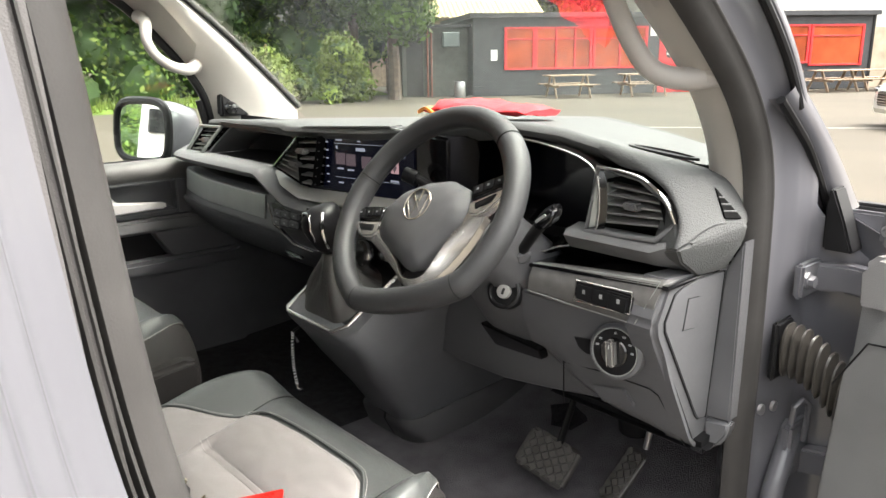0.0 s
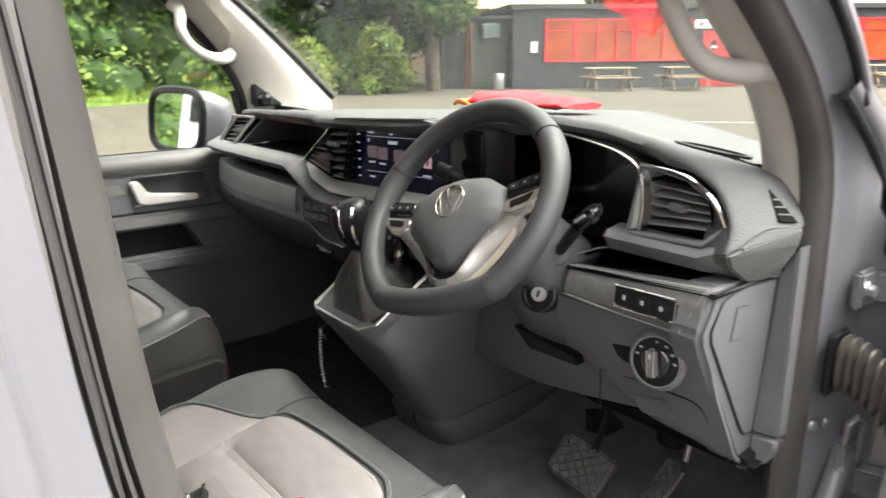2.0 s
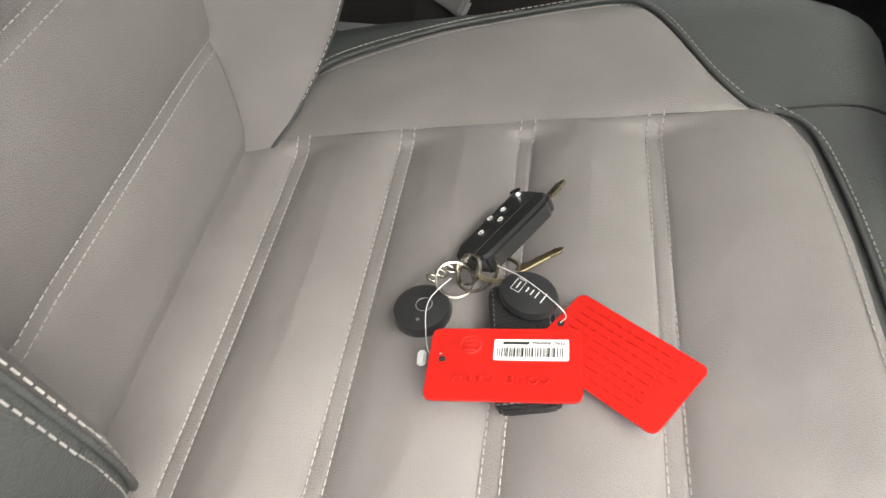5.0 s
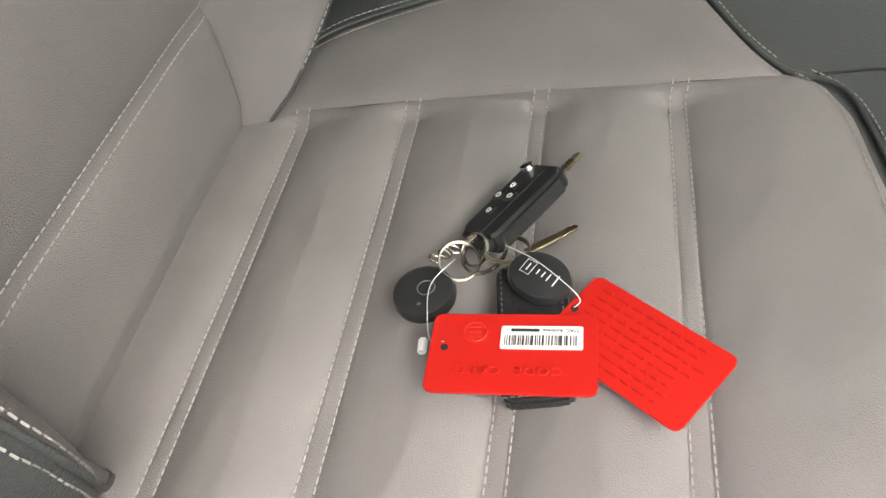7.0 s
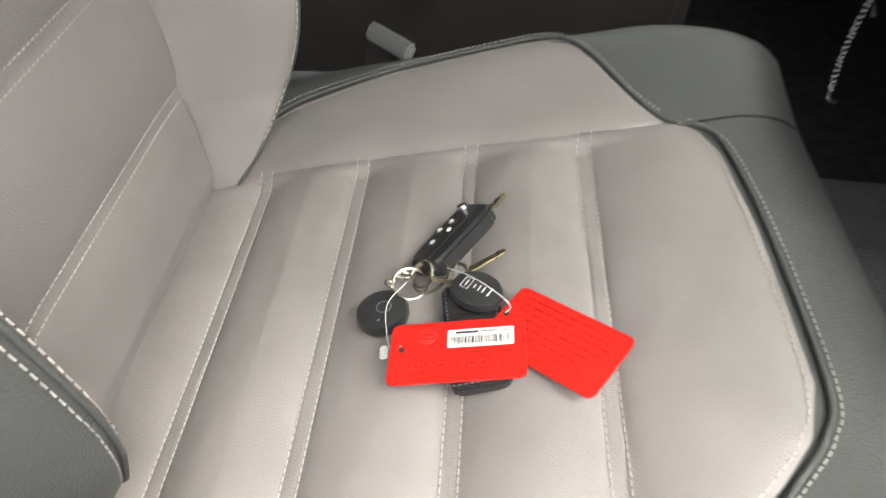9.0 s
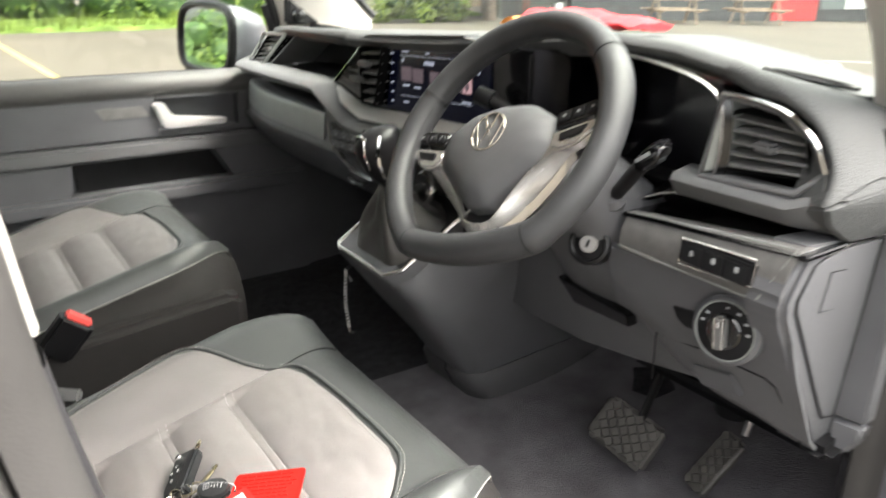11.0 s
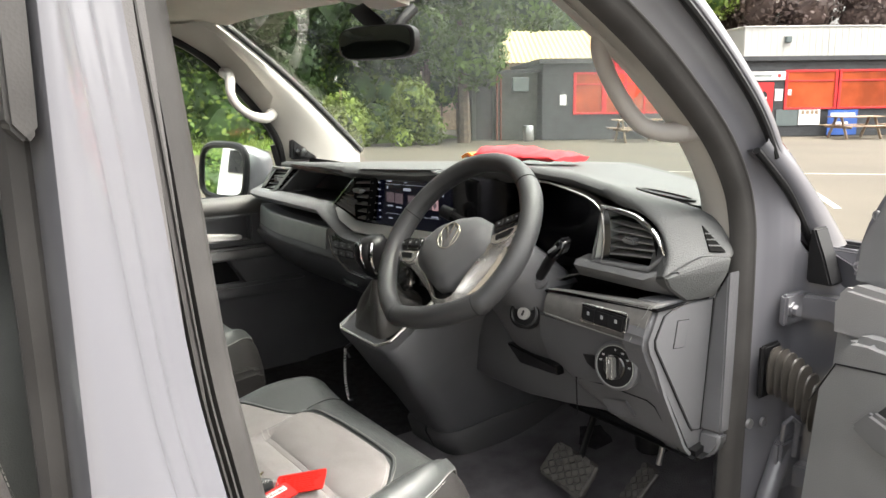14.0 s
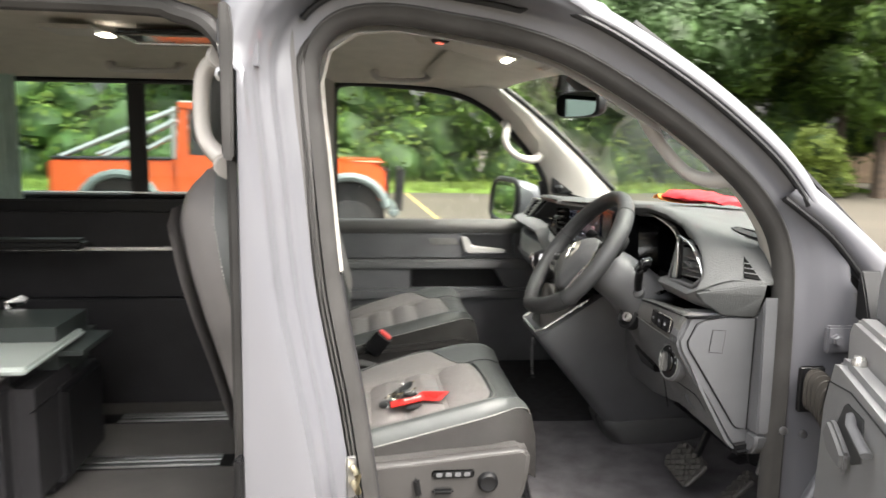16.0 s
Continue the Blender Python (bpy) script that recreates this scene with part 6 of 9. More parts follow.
part("column_joint", lathe([(0.038, 0), (0.034, 0.05), (0.030, 0.12), (0.010, 0.12)], Matrix.Translation((0.50, 0.29, 0.835)) @ pose(0, 0, 0, 15, 0, 0), 20), BLACK, ped)

# twisted cord hanging under the console
cord = thing("cord", "thin black and white twisted cord with a metal clip", "cord", at=(-0.01, -0.15, 0.99))
cl = smooth_line([V(-0.012, -0.150, 1.000), V(-0.016, -0.151, 0.96), V(-0.017, -0.150, 0.92), V(-0.012, -0.148, 0.885)], 14)
part("strand", tube(cl, 0.0022, 8), INK, cord)
bm = bmesh.new()
for i in range(0, len(cl) - 1, 2):
    box(cl[i] + V(0, 0, 0), (0.0052, 0.0052, 0.0022), 0, 1, pose(0, 0, 0, 25, 20, 30 * i), bm)
part("white_twist", bm, WHITE, cord, "white twisted thread", 0, kind="stuff")
part("clip", tube([V(-0.012, -0.148, 0.885), V(-0.006, -0.150, 0.879), V(0.004, -0.150, 0.880), V(0.010, -0.150, 0.884)], 0.0028, 8), CHROME, cord, "bright metal clip")
part("tab", prism([V(-0.004, -0.150, 0.992), V(0.010, -0.150, 0.984), V(0.0, -0.150, 0.980)], (0, 0.002, 0)), LOWER, cord)
part("anchor", tube([V(-0.012, -0.150, 1.0), V(0.02, -0.13, 1.03), V(0.055, -0.12, 1.05)], 0.003, 8), BLACK, cord)


# seat belt buckles between the seats
def buckle(c, m, label):
    b = thing("seat_belt_buckle", label, "seat belt buckle", "buckles", at=c)
    mm = Matrix.Translation(c) @ m
    part("body", box(mm @ V(0, 0, 0), (0.030, 0.052, 0.075), 0.007, 3, mm), BLACK, b, "black buckle body")
    part("release", box(mm @ V(0, 0, 0.036), (0.018, 0.040, 0.010), 0.003, 2, mm), REDPL, b, "red release button")
    part("stem", tube([mm @ V(0, -0.004, -0.03), mm @ V(0.0, -0.02, -0.10), mm @ V(0, -0.02, -0.16)], 0.008, 8, squash=0.5), BLACK, b)
    return b


buckle(Vector((-0.055, -0.600, 0.975)), pose(0, 0, 0, -38, 8, -14), "black passenger belt buckle with red button")
tongue = thing("belt_guide", "clear plastic belt guide beside the passenger seat", "belt guide", at=(0.02, -0.60, 0.90))
part("plate", box((0.078, -0.632, 0.953), (0.062, 0.012, 0.018), 0.003, m=pose(0, 0, 0, -30, 0, 48)), mat("clear_grey_plastic", (0.15, 0.15, 0.15), 0.25, 0, 0.05, 20), tongue, "pale translucent tip")
part("post", box((0.072, -0.640, 0.905), (0.058, 0.010, 0.085), 0.003, m=pose(0, 0, 0, -14, 0, 48)), SEATBASE, tongue)


# ---- passenger door, closed ----
pd = thing("passenger_door", "closed passenger door with dark trim and clear window", "door", at=(-0.80, -0.3, 0.6))
S = -0.760


def dpanel(pts, x0, x1, m, name, label="", bevel=0.004, parent=None):
    return part(name, prism([V(x0, y, z) for y, z in pts], (x1 - x0, 0, 0), bevel), m, parent or pd, label)


dpanel([(-0.78, 0.58), (0.13, 0.58), (0.13, 1.235), (-0.78, 1.235)], -0.80, -0.830, LOWER, "door_core")
rows = []
for y in np.linspace(-0.78, 0.10, 12):
    rows.append([V(-0.800, y, 1.262), V(-0.775, y, 1.266), V(-0.757, y, 1.258), V(-0.748, y, 1.242), V(-0.752, y, 1.225), V(-0.765, y, 1.210)])
part("door_top_rail", sheet(rows)[0], mat("door_rail_grey", (0.12, 0.117, 0.113), 0.5, 0, 0.08, 8, 0.2, 600), pd, "grey door top rail", 60)
# upper trim round the handle recess, lower trim round the map pocket
dpanel([(-0.78, 1.212), (-0.26, 1.212), (-0.26, 1.115), (-0.78, 1.115)], -0.758, -0.80, LOWER, "upper_trim", "dark upper door trim")
dpanel([(-0.06, 1.212), (0.11, 1.212), (0.11, 1.115), (-0.06, 1.115)], -0.758, -0.80, LOWER, "upper_trim")
dpanel([(-0.26, 1.212), (-0.06, 1.212), (-0.06, 1.203), (-0.26, 1.203)], -0.758, -0.80, LOWER, "upper_trim")
dpanel([(-0.26, 1.130), (-0.06, 1.130), (-0.06, 1.115), (-0.26, 1.115)], -0.758, -0.80, LOWER, "upper_trim")
dpanel([(-0.40, 1.196), (-0.29, 1.196), (-0.27, 1.165), (-0.38, 1.165)], -0.756, -0.762, SWITCHP, "lock_pad", "", 0.003)
dpanel([(-0.78, 1.112), (0.11, 1.112), (0.11, 1.072), (-0.78, 1.072)], -0.750, -0.80, DASH, "arm_ledge", "dark arm ledge", 0.008)
# black plate in a shallow hollow, pocket shade put into its colour
dpanel([(-0.455, 1.078), (-0.14, 1.078), (-0.09, 0.995), (-0.455, 0.995)], -0.790, -0.80, BLACK, "map_pocket", "map pocket with a black back for its inner shade")
dpanel([(-0.78, 0.998), (0.11, 0.998), (0.12, 0.955), (-0.78, 0.955)], -0.744, -0.80, LOWER, "pocket_rim", "rounded pocket rim", 0.010)
dpanel([(-0.78, 1.075), (-0.46, 1.075), (-0.47, 0.995), (-0.78, 0.995)], -0.758, -0.80, LOWER, "pocket_end")
dpanel([(-0.135, 1.075), (0.11, 1.075), (0.11, 0.995), (-0.085, 0.995)], -0.758, -0.80, LOWER, "pocket_end")
dpanel([(-0.78, 0.958), (0.12, 0.958), (0.12, 0.58), (-0.78, 0.58)], -0.770, -0.80, LOWER, "lower_trim", "dark lower door trim", 0.008)
dpanel([(-0.272, 1.200), (-0.246, 1.200), (-0.226, 1.166), (-0.10, 1.152), (-0.092, 1.143), (-0.10, 1.135), (-0.235, 1.135), (-0.252, 1.142)], -0.744, -0.756, mat("polished_handle", (0.80, 0.79, 0.77), 0.35, 0.55, 0.03, 10), "inside_handle", "satin chrome inside door handle", 0.004)
# window opening: frame and pane
wl_ = [(0.070, 1.262), (0.074, 1.345), (0.058, 1.420), (0.018, 1.490), (-0.055, 1.576), (-0.138, 1.660), (-0.250, 1.724), (-0.38, 1.752), (-0.56, 1.768), (-0.70, 1.770), (-0.742, 1.752), (-0.748, 1.70), (-0.748, 1.262)]
line = smooth_line([V(-0.792, y, z) for y, z in wl_[:12]], 4) + [V(-0.792, -0.748, 1.262)]
part("window_seal", tube(line, 0.0125, 10), BLACK, pd, "black window seal")
bm = bmesh.new()
bm.faces.new([bm.verts.new(V(-0.812, y, z)) for y, z in wl_])
pane = part("pane", bm, GLASS, pd, "clear side window", 0)
pane.visible_shadow = False
part("quarter_post", tube([V(-0.795, 0.052, 1.262), V(-0.795, 0.058, 1.345), V(-0.795, 0.042, 1.412)], 0.010, 8), BLACK, pd)
# wall of the van round that window: header and rear pillar with cream trim
rows = []
for y, z in ((0.02, 1.50), (-0.055, 1.590), (-0.138, 1.672), (-0.250, 1.735), (-0.38, 1.764), (-0.56, 1.780), (-0.72, 1.782), (-0.90, 1.782)):
    rows.append([V(-0.800, y, z - 0.006), V(-0.770, y, z + 0.004), V(-0.745, y, z + 0.030), V(-0.70, y - 0.01, z + 0.060)])
part("header_trim", sheet(rows)[0], CREAM, van, "cream roof rail trim", 60)
part("pillar_trim", box((-0.770, -0.805, 1.52), (0.05, 0.115, 0.56), 0.015), CREAM, van, "cream centre pillar trim")
part("pillar_trim", box((-0.790, -0.805, 0.92), (0.05, 0.12, 0.70), 0.015), REARTRIM, van)
# same roof rail on the driver's side, just inside the opening
rows = []
for y, z in ((-0.10, 1.585), (-0.207, 1.648), (-0.307, 1.702), (-0.404, 1.730), (-0.498, 1.745), (-0.590, 1.756), (-0.655, 1.750), (-0.70, 1.72), (-0.716, 1.66), (-0.700, 1.50), (-0.690, 1.33)):
    rows.append([V(0.752, y, z - 0.010), V(0.742, y + 0.004, z - 0.012), V(0.728, y, z + 0.006), V(0.715, y - 0.03, z + 0.050)])
part("opening_trim", sheet(rows)[0], CREAM, van, "cream trim edge of the door opening", 60)
# pale vertical edge of the trim down the rear of the opening
rows = []
for i in range(len(loop)):
    if kinds[i][0] in "CB" and loop[i][1] > 1.31 and loop[i][0] < -0.66:
        (y, z), (ny, nz) = loop[i], outward(i)
        rows.append([V(x, y - ny * d, z - nz * d) for d, x in ((-0.004, 0.712), (0.0045, 0.706), (0.0065, 0.698), (0.002, 0.686), (-0.03, 0.680))])
part("opening_trim", sheet(rows)[0], CREAM, van, "cream trim edge down the door opening", 60)
# dark lower trim of the same pillar, below the cream part
rows = []
for i in range(len(loop)):
    if kinds[i][0] == "B" and loop[i][1] < 1.335:
        (y, z), (ny, nz) = loop[i], outward(i)
        rows.append([V(x, y - ny * d, z - nz * d) for d, x in ((-0.004, 0.752), (0.0035, 0.742), (0.0045, 0.722), (0.000, 0.700), (-0.05, 0.690))])
part("lower_pillar_trim", sheet(rows)[0], REARTRIM, van, "dark grey lower trim of the centre pillar", 60)
# belt: webbing hanging inside the pillar
belt_ = thing("seat_belt", "pale grey seat belt webbing hanging at the pillar", "seat belt", at=(0.76, -0.76, 1.4))
part("webbing", box((0.706, -0.775, 1.25), (0.004, 0.046, 0.90), 0.001, m=pose(0, 0, 0, -3, 0, 0)), BLACK, belt_)
part("pillar_cover", prism([V(0.79, -0.835, 0.70), V(0.79, -0.655, 0.70), V(0.79, -0.715, 1.30), V(0.79, -0.745, 1.75), V(0.79, -0.835, 1.75)], (-0.075, 0, 0), 0.012), mat("pillar_cover_grey", (0.10, 0.095, 0.095), 0.55, 0, 0.08, 8, 0.15, 700), van, "dark lower and upper pillar cover")

# passenger's outside mirror
mir = thing("door_mirror", "grey outside mirror with dark rim on the passenger door", "mirror", at=(-0.95, 0.02, 1.25))
mm = Matrix.Translation((-0.955, -0.010, 1.320)) @ pose(0, 0, 0, -6, 0, 14)
rows = []
for d, s in ((-0.060, 0.96), (-0.055, 1.0), (0.0, 0.98), (0.05, 0.86), (0.085, 0.55), (0.098, 0.15)):
    r = []
    for k in range(32):
        t = 2 * math.pi * k / 32
        c_, s_ = math.cos(t), math.sin(t)
        r.append(mm @ V(math.copysign(abs(c_) ** 0.55, c_) * 0.125 * s, d, math.copysign(abs(s_) ** 0.55, s_) * 0.090 * s))
    rows.append(r)
part("shell", capped(rows), PAINT, mir, "grey mirror shell", 50)
rim_ = [mm @ V(math.copysign(abs(math.cos(t)) ** 0.55, math.cos(t)) * 0.121, -0.060, math.copysign(abs(math.sin(t)) ** 0.55, math.sin(t)) * 0.086) for t in (2 * math.pi * k / 32 for k in range(32))]
part("rim", tube(rim_, 0.012, 8, True), BLACK, mir, "black mirror rim")
bm = bmesh.new()
bm.faces.new([bm.verts.new(mm @ V(math.copysign(abs(math.cos(t)) ** 0.5, math.cos(t)) * 0.114, -0.0625, math.copysign(abs(math.sin(t)) ** 0.5, math.sin(t)) * 0.080)) for t in (2 * math.pi * k / 32 for k in range(32))])
part("mirror_glass", bm, MIRROR, mir, "mirror glass", 0)
part("foot", prism([V(-0.88, 0.02, 1.262), V(-0.80, 0.02, 1.262), V(-0.80, 0.07, 1.34), V(-0.86, 0.05, 1.33)], (0, 0.07, 0), 0.010), PAINT, mir)
part("foot_pad", prism([V(-0.885, 0.005, 1.290), V(-0.868, 0.005, 1.290), V(-0.868, 0.005, 1.345), V(-0.880, 0.005, 1.345)], (0, 0.02, 0), 0.003), BLACK, mir)

# ---- driver's door, swung open ----
dd = thing("driver_door", "open driver's door with grey trim and painted frame", "door", at=(0.885, 0.285, 0.6))
dm = Matrix.Translation((0.885, 0.285, 0.0)) @ pose(0, 0, 0, 0, 0, 68) @ Matrix.Translation((-0.885, -0.285, 0.0))
# outline when closed, in (y, z)
glass_out = [(0.105, 1.30), (0.100, 1.45), (0.06, 1.50), (-0.04, 1.585), (-0.17, 1.66), (-0.30, 1.705), (-0.44, 1.73), (-0.60, 1.745), (-0.67, 1.735), (-0.685, 1.66), (-0.675, 1.30)]


def door_prism(pts, x0, x1, bevel=0.006):
    return prism([dm @ V(x0, y, z) for y, z in pts], (dm.to_3x3() @ V(x1 - x0, 0, 0)), bevel)


lower = [(0.285, 0.60), (0.290, 1.10), (0.272, 1.265), (0.20, 1.30), (-0.70, 1.30), (-0.68, 1.05), (-0.63, 0.60)]
part("outer_skin", door_prism(lower, 0.905, 0.93, 0.008), PAINT, dd, "grey painted door skin")
part("inner_frame", door_prism(lower, 0.850, 0.904, 0.008), PAINT, dd, "grey painted inner frame")
part("frame_front", door_prism([(0.285, 1.265), (0.284, 1.30), (0.264, 1.36), (0.208, 1.46), (0.10, 1.555), (-0.02, 1.64), (-0.16, 1.715), (-0.30, 1.765), (-0.45, 1.79), (-0.60, 1.80), (-0.60, 1.75), (-0.44, 1.735), (-0.30, 1.71), (-0.17, 1.665), (-0.04, 1.59), (0.06, 1.505), (0.10, 1.45), (0.105, 1.295)], 0.860, 0.91, 0.006), PAINT, dd, "grey window frame")
part("frame_rear", door_prism([(-0.60, 1.80), (-0.72, 1.78), (-0.75, 1.70), (-0.735, 1.30), (-0.675, 1.30), (-0.69, 1.66), (-0.67, 1.735), (-0.60, 1.75)], 0.865, 0.91), PAINT, dd)
bm = bmesh.new()
bm.faces.new([bm.verts.new(dm @ V(0.892, y, z)) for y, z in glass_out])
g_ = part("pane", bm, GLASS, dd, "clear door window", 0)
g_.visible_shadow = False
trim = [(0.262, 0.62), (0.270, 1.08), (0.262, 1.225), (0.20, 1.262), (-0.66, 1.262), (-0.65, 1.05), (-0.60, 0.62)]
# paler than the passenger's trim: sky light put into this grey
DOORTRIM = mat("door_trim_grey", (0.23, 0.23, 0.232), 0.45, 0, 0.08, 8, 0.2, 600)
part("trim_panel", door_prism(trim, 0.815, 0.849, 0.012), DOORTRIM, dd, "grey door trim panel")
# rail a step paler again, for sky light on its upward face
part("trim_top", door_prism([(0.258, 1.185), (0.262, 1.245), (0.235, 1.272), (-0.66, 1.275), (-0.66, 1.215), (0.10, 1.200)], 0.806, 0.848, 0.010), mat("door_rail_skylit", (0.30, 0.296, 0.294), 0.5, 0, 0.08, 8, 0.2, 600), dd, "top rail of the door trim, sky light put into its paler grey")
part("mirror_sail", door_prism([(0.268, 1.262), (0.262, 1.33), (0.205, 1.435), (0.11, 1.52), (0.085, 1.46), (0.085, 1.262)], 0.846, 0.862, 0.010), mat("sail_grey", (0.20, 0.20, 0.205), 0.5, 0, 0.08, 8, 0.1, 600), dd, "grey sail panel behind the mirror")
for y_, z_ in ((0.262, 1.290), (0.236, 1.372)):
    part("screw", lathe([(0.0075, 0), (0.0075, 0.003), (0.004, 0.004), (0.003, 0.001)], Matrix.Translation(dm @ V(0.8515, y_, z_)) @ pose(0, 0, 0, 0, -90, 0) @ pose(0, 0, 0, 68, 0, 0), 16), STEEL, dd, "zinc screw in the door edge")
part("lower_trim", door_prism([(0.252, 0.62), (0.258, 0.91), (0.240, 1.12), (0.185, 1.212), (0.150, 1.218), (-0.64, 1.218), (-0.62, 1.05), (-0.59, 0.62)], 0.770, 0.814, 0.012), DOORTRIM, dd, "deep grey lower door trim")
part("trim_seam", tube([dm @ V(0.7695, 0.246, 1.09), dm @ V(0.7695, 0.20, 1.165), dm @ V(0.7695, 0.06, 1.19), dm @ V(0.7695, -0.30, 1.195)], 0.0014, 6), BLACK, dd)
# raised plate, not a hollow: recess shade put into its dark colour
rc = part("pull_recess", door_prism([(0.140, 1.098), (0.085, 1.162), (0.070, 1.170), (-0.02, 1.176), (-0.03, 1.115), (0.02, 1.092)], 0.7675, 0.772, 0.001), mat("recess_shade", (0.035, 0.035, 0.036), 0.6, 0, 0.1, 12), dd, "flat dark plate with the pull recess's shade in its colour")
part("pull_cup", door_prism([(0.150, 1.092), (0.118, 1.128), (0.060, 1.118), (0.016, 1.108), (0.02, 1.078), (0.10, 1.074)], 0.752, 0.769, 0.006), mat("cup_grey", (0.16, 0.16, 0.162), 0.45, 0.0, 0.05, 10), rc, "lighter grey pull cup")
part("inside_handle", tube([dm @ V(0.766, 0.03, 1.165), dm @ V(0.758, 0.0, 1.16), dm @ V(0.758, -0.09, 1.15)], 0.008, 10, squash=0.6), LOWER, dd, "dark inside handle")
part("mirror_knob", lathe([(0.012, 0), (0.012, 0.006), (0.009, 0.014), (0.003, 0.015)], Matrix.Translation(dm @ V(0.792, 0.120, 1.218)), 18), SATIN, dd, "bright mirror adjuster knob")
part("pocket", door_prism([(0.20, 0.70), (0.17, 0.86), (-0.56, 0.86), (-0.56, 0.70)], 0.735, 0.772, 0.014), DOORTRIM, dd)

# hinges, check strap and rubber bellows on the front pillar
for z in (1.204, 0.905):
    hg = part("door_hinge", box((0.797, 0.262, z), (0.014, 0.095, 0.052), 0.004), PAINT, van, "grey painted door hinge bolted to the pillar")
    part("hinge_arm", prism([V(0.800, 0.285, z - 0.022), V(0.838, 0.300, z - 0.020), V(0.905, 0.262, z - 0.016), V(0.905, 0.245, z - 0.016), V(0.840, 0.270, z - 0.020), V(0.800, 0.262, z - 0.022)], (0, 0, 0.042), 0.004), PAINT, hg)
    part("knuckle", lathe([(0.013, -0.034), (0.013, 0.034), (0.009, 0.037), (0.003, 0.037)], pose(0.880, 0.276, z), 18), PAINT, hg)
    part("bolt", lathe([(0.013, 0), (0.013, 0.004), (0.009, 0.005), (0.009, 0.012), (0.003, 0.012)], pose(0.803, 0.232, z, 0, 90, 0), 6), PAINT, hg)
bel = thing("bellows", "ribbed black rubber cable bellows between pillar and door", "bellows", at=(0.80, 0.2, 1.1))
path = smooth_line([V(0.788, 0.198, 1.106), V(0.812, 0.198, 1.107), V(0.838, 0.200, 1.096), V(0.864, 0.202, 1.074), V(0.884, 0.204, 1.048), V(0.900, 0.206, 1.018)], 9)
rows = []
for i, p in enumerate(path):
    u, s = V(0.10 * i / len(path), 0, 1).normalized(), V(0, 1, 0)
    k = (0.60, 0.98, 1.0, 0.72)[i % 4] if i > 2 else 1.0
    rows.append([p + (math.copysign(abs(math.cos(t)) ** 0.7, math.cos(t)) * s * 0.022 + math.copysign(abs(math.sin(t)) ** 0.7, math.sin(t)) * u * 0.041) * (k if i > 2 else 0.98) for t in (2 * math.pi * j / 24 for j in range(24))])
part("sleeve", capped(rows), mat("bellows_rubber", (0.055, 0.050, 0.045), 0.38, 0, 0.15, 30), bel, "black rubber sleeve with deep ribs", 30)
part("mounting_flange", box((0.790, 0.198, 1.106), (0.010, 0.052, 0.090), 0.004, 3), BLACK, bel, "flat rubber flange on the pillar")
ck = thing("check_strap", "bright steel door check strap bracket", "door check", at=(0.80, 0.22, 0.96))
part("loop", tube([V(0.800, 0.235, 0.945), V(0.805, 0.235, 1.005), V(0.812, 0.245, 1.015), V(0.818, 0.255, 1.005), V(0.815, 0.255, 0.945)], 0.005, 8), PAINT, ck)
part("bracket", box((0.802, 0.255, 0.93), (0.016, 0.07, 0.09), 0.005), PAINT, ck)
for y in (0.15, 0.19):
    part("bolt", lathe([(0.008, 0), (0.008, 0.005), (0.003, 0.006), (0.002, 0.006)], pose(0.790, y, 1.055 - y * 0.2, 0, 90, 0), 12), STEEL, ck)
part("pillar_bead", tube(smooth_line([V(0.792, 0.262, 0.962), V(0.797, 0.246, 0.948), V(0.799, 0.226, 0.915), V(0.798, 0.206, 0.870), V(0.796, 0.196, 0.80), V(0.794, 0.190, 0.60)], 5), 0.016, 14), PAINT, van, "rounded bead pressed into the painted pillar", 60)

# ---- roof fittings ----
rv = thing("rear_view_mirror", "black-rimmed interior mirror under the camera housing", "mirror", at=(-0.02, -0.03, 1.67))
rm = Matrix.Translation((-0.02, -0.035, 1.668)) @ pose(0, 0, 0, 0, 0, 18)
ring_ = lambda s, d: [rm @ V(math.copysign(abs(math.cos(t)) ** 0.45, math.cos(t)) * 0.108 * s, d, math.copysign(abs(math.sin(t)) ** 0.6, math.sin(t)) * 0.036 * s) for t in (2 * math.pi * k / 32 for k in range(32))]
part("body", capped([ring_(0.93, -0.014), ring_(1.0, -0.010), ring_(1.0, 0.008), ring_(0.8, 0.030), ring_(0.3, 0.036)]), BLACK, rv, "black mirror body", 50)
bm = bmesh.new()
bm.faces.new([bm.verts.new(p) for p in ring_(0.92, -0.0150)])
part("mirror_glass", bm, mat("dim_mirror", (0.16, 0.19, 0.19), 0.02, 1.0, 0.02, 2), rv, "dimmed mirror glass", 0)
part("stem", tube([V(-0.02, -0.01, 1.68), V(-0.02, 0.03, 1.72), V(-0.02, 0.06, 1.745)], 0.012, 10), BLACK, rv)
part("camera_housing", prism([V(-0.08, 0.02, 1.775), V(0.05, 0.02, 1.775), V(0.075, -0.14, 1.80), V(-0.10, -0.14, 1.80)], (0, 0.0, -0.035), 0.012, 3), CREAM, rv, "cream housing at the windscreen's top")
part("camera_pod", prism([V(-0.11, -0.06, 1.745), V(-0.04, -0.06, 1.755), V(-0.03, -0.02, 1.725), V(-0.10, -0.02, 1.715)], (0, 0.03, -0.028), 0.006), BLACK, rv, "black sensor pod")
oc = thing("overhead_console", "cream overhead console with lit reading lamps and grille", "overhead console", at=(0, -0.32, 1.80))
rows = []
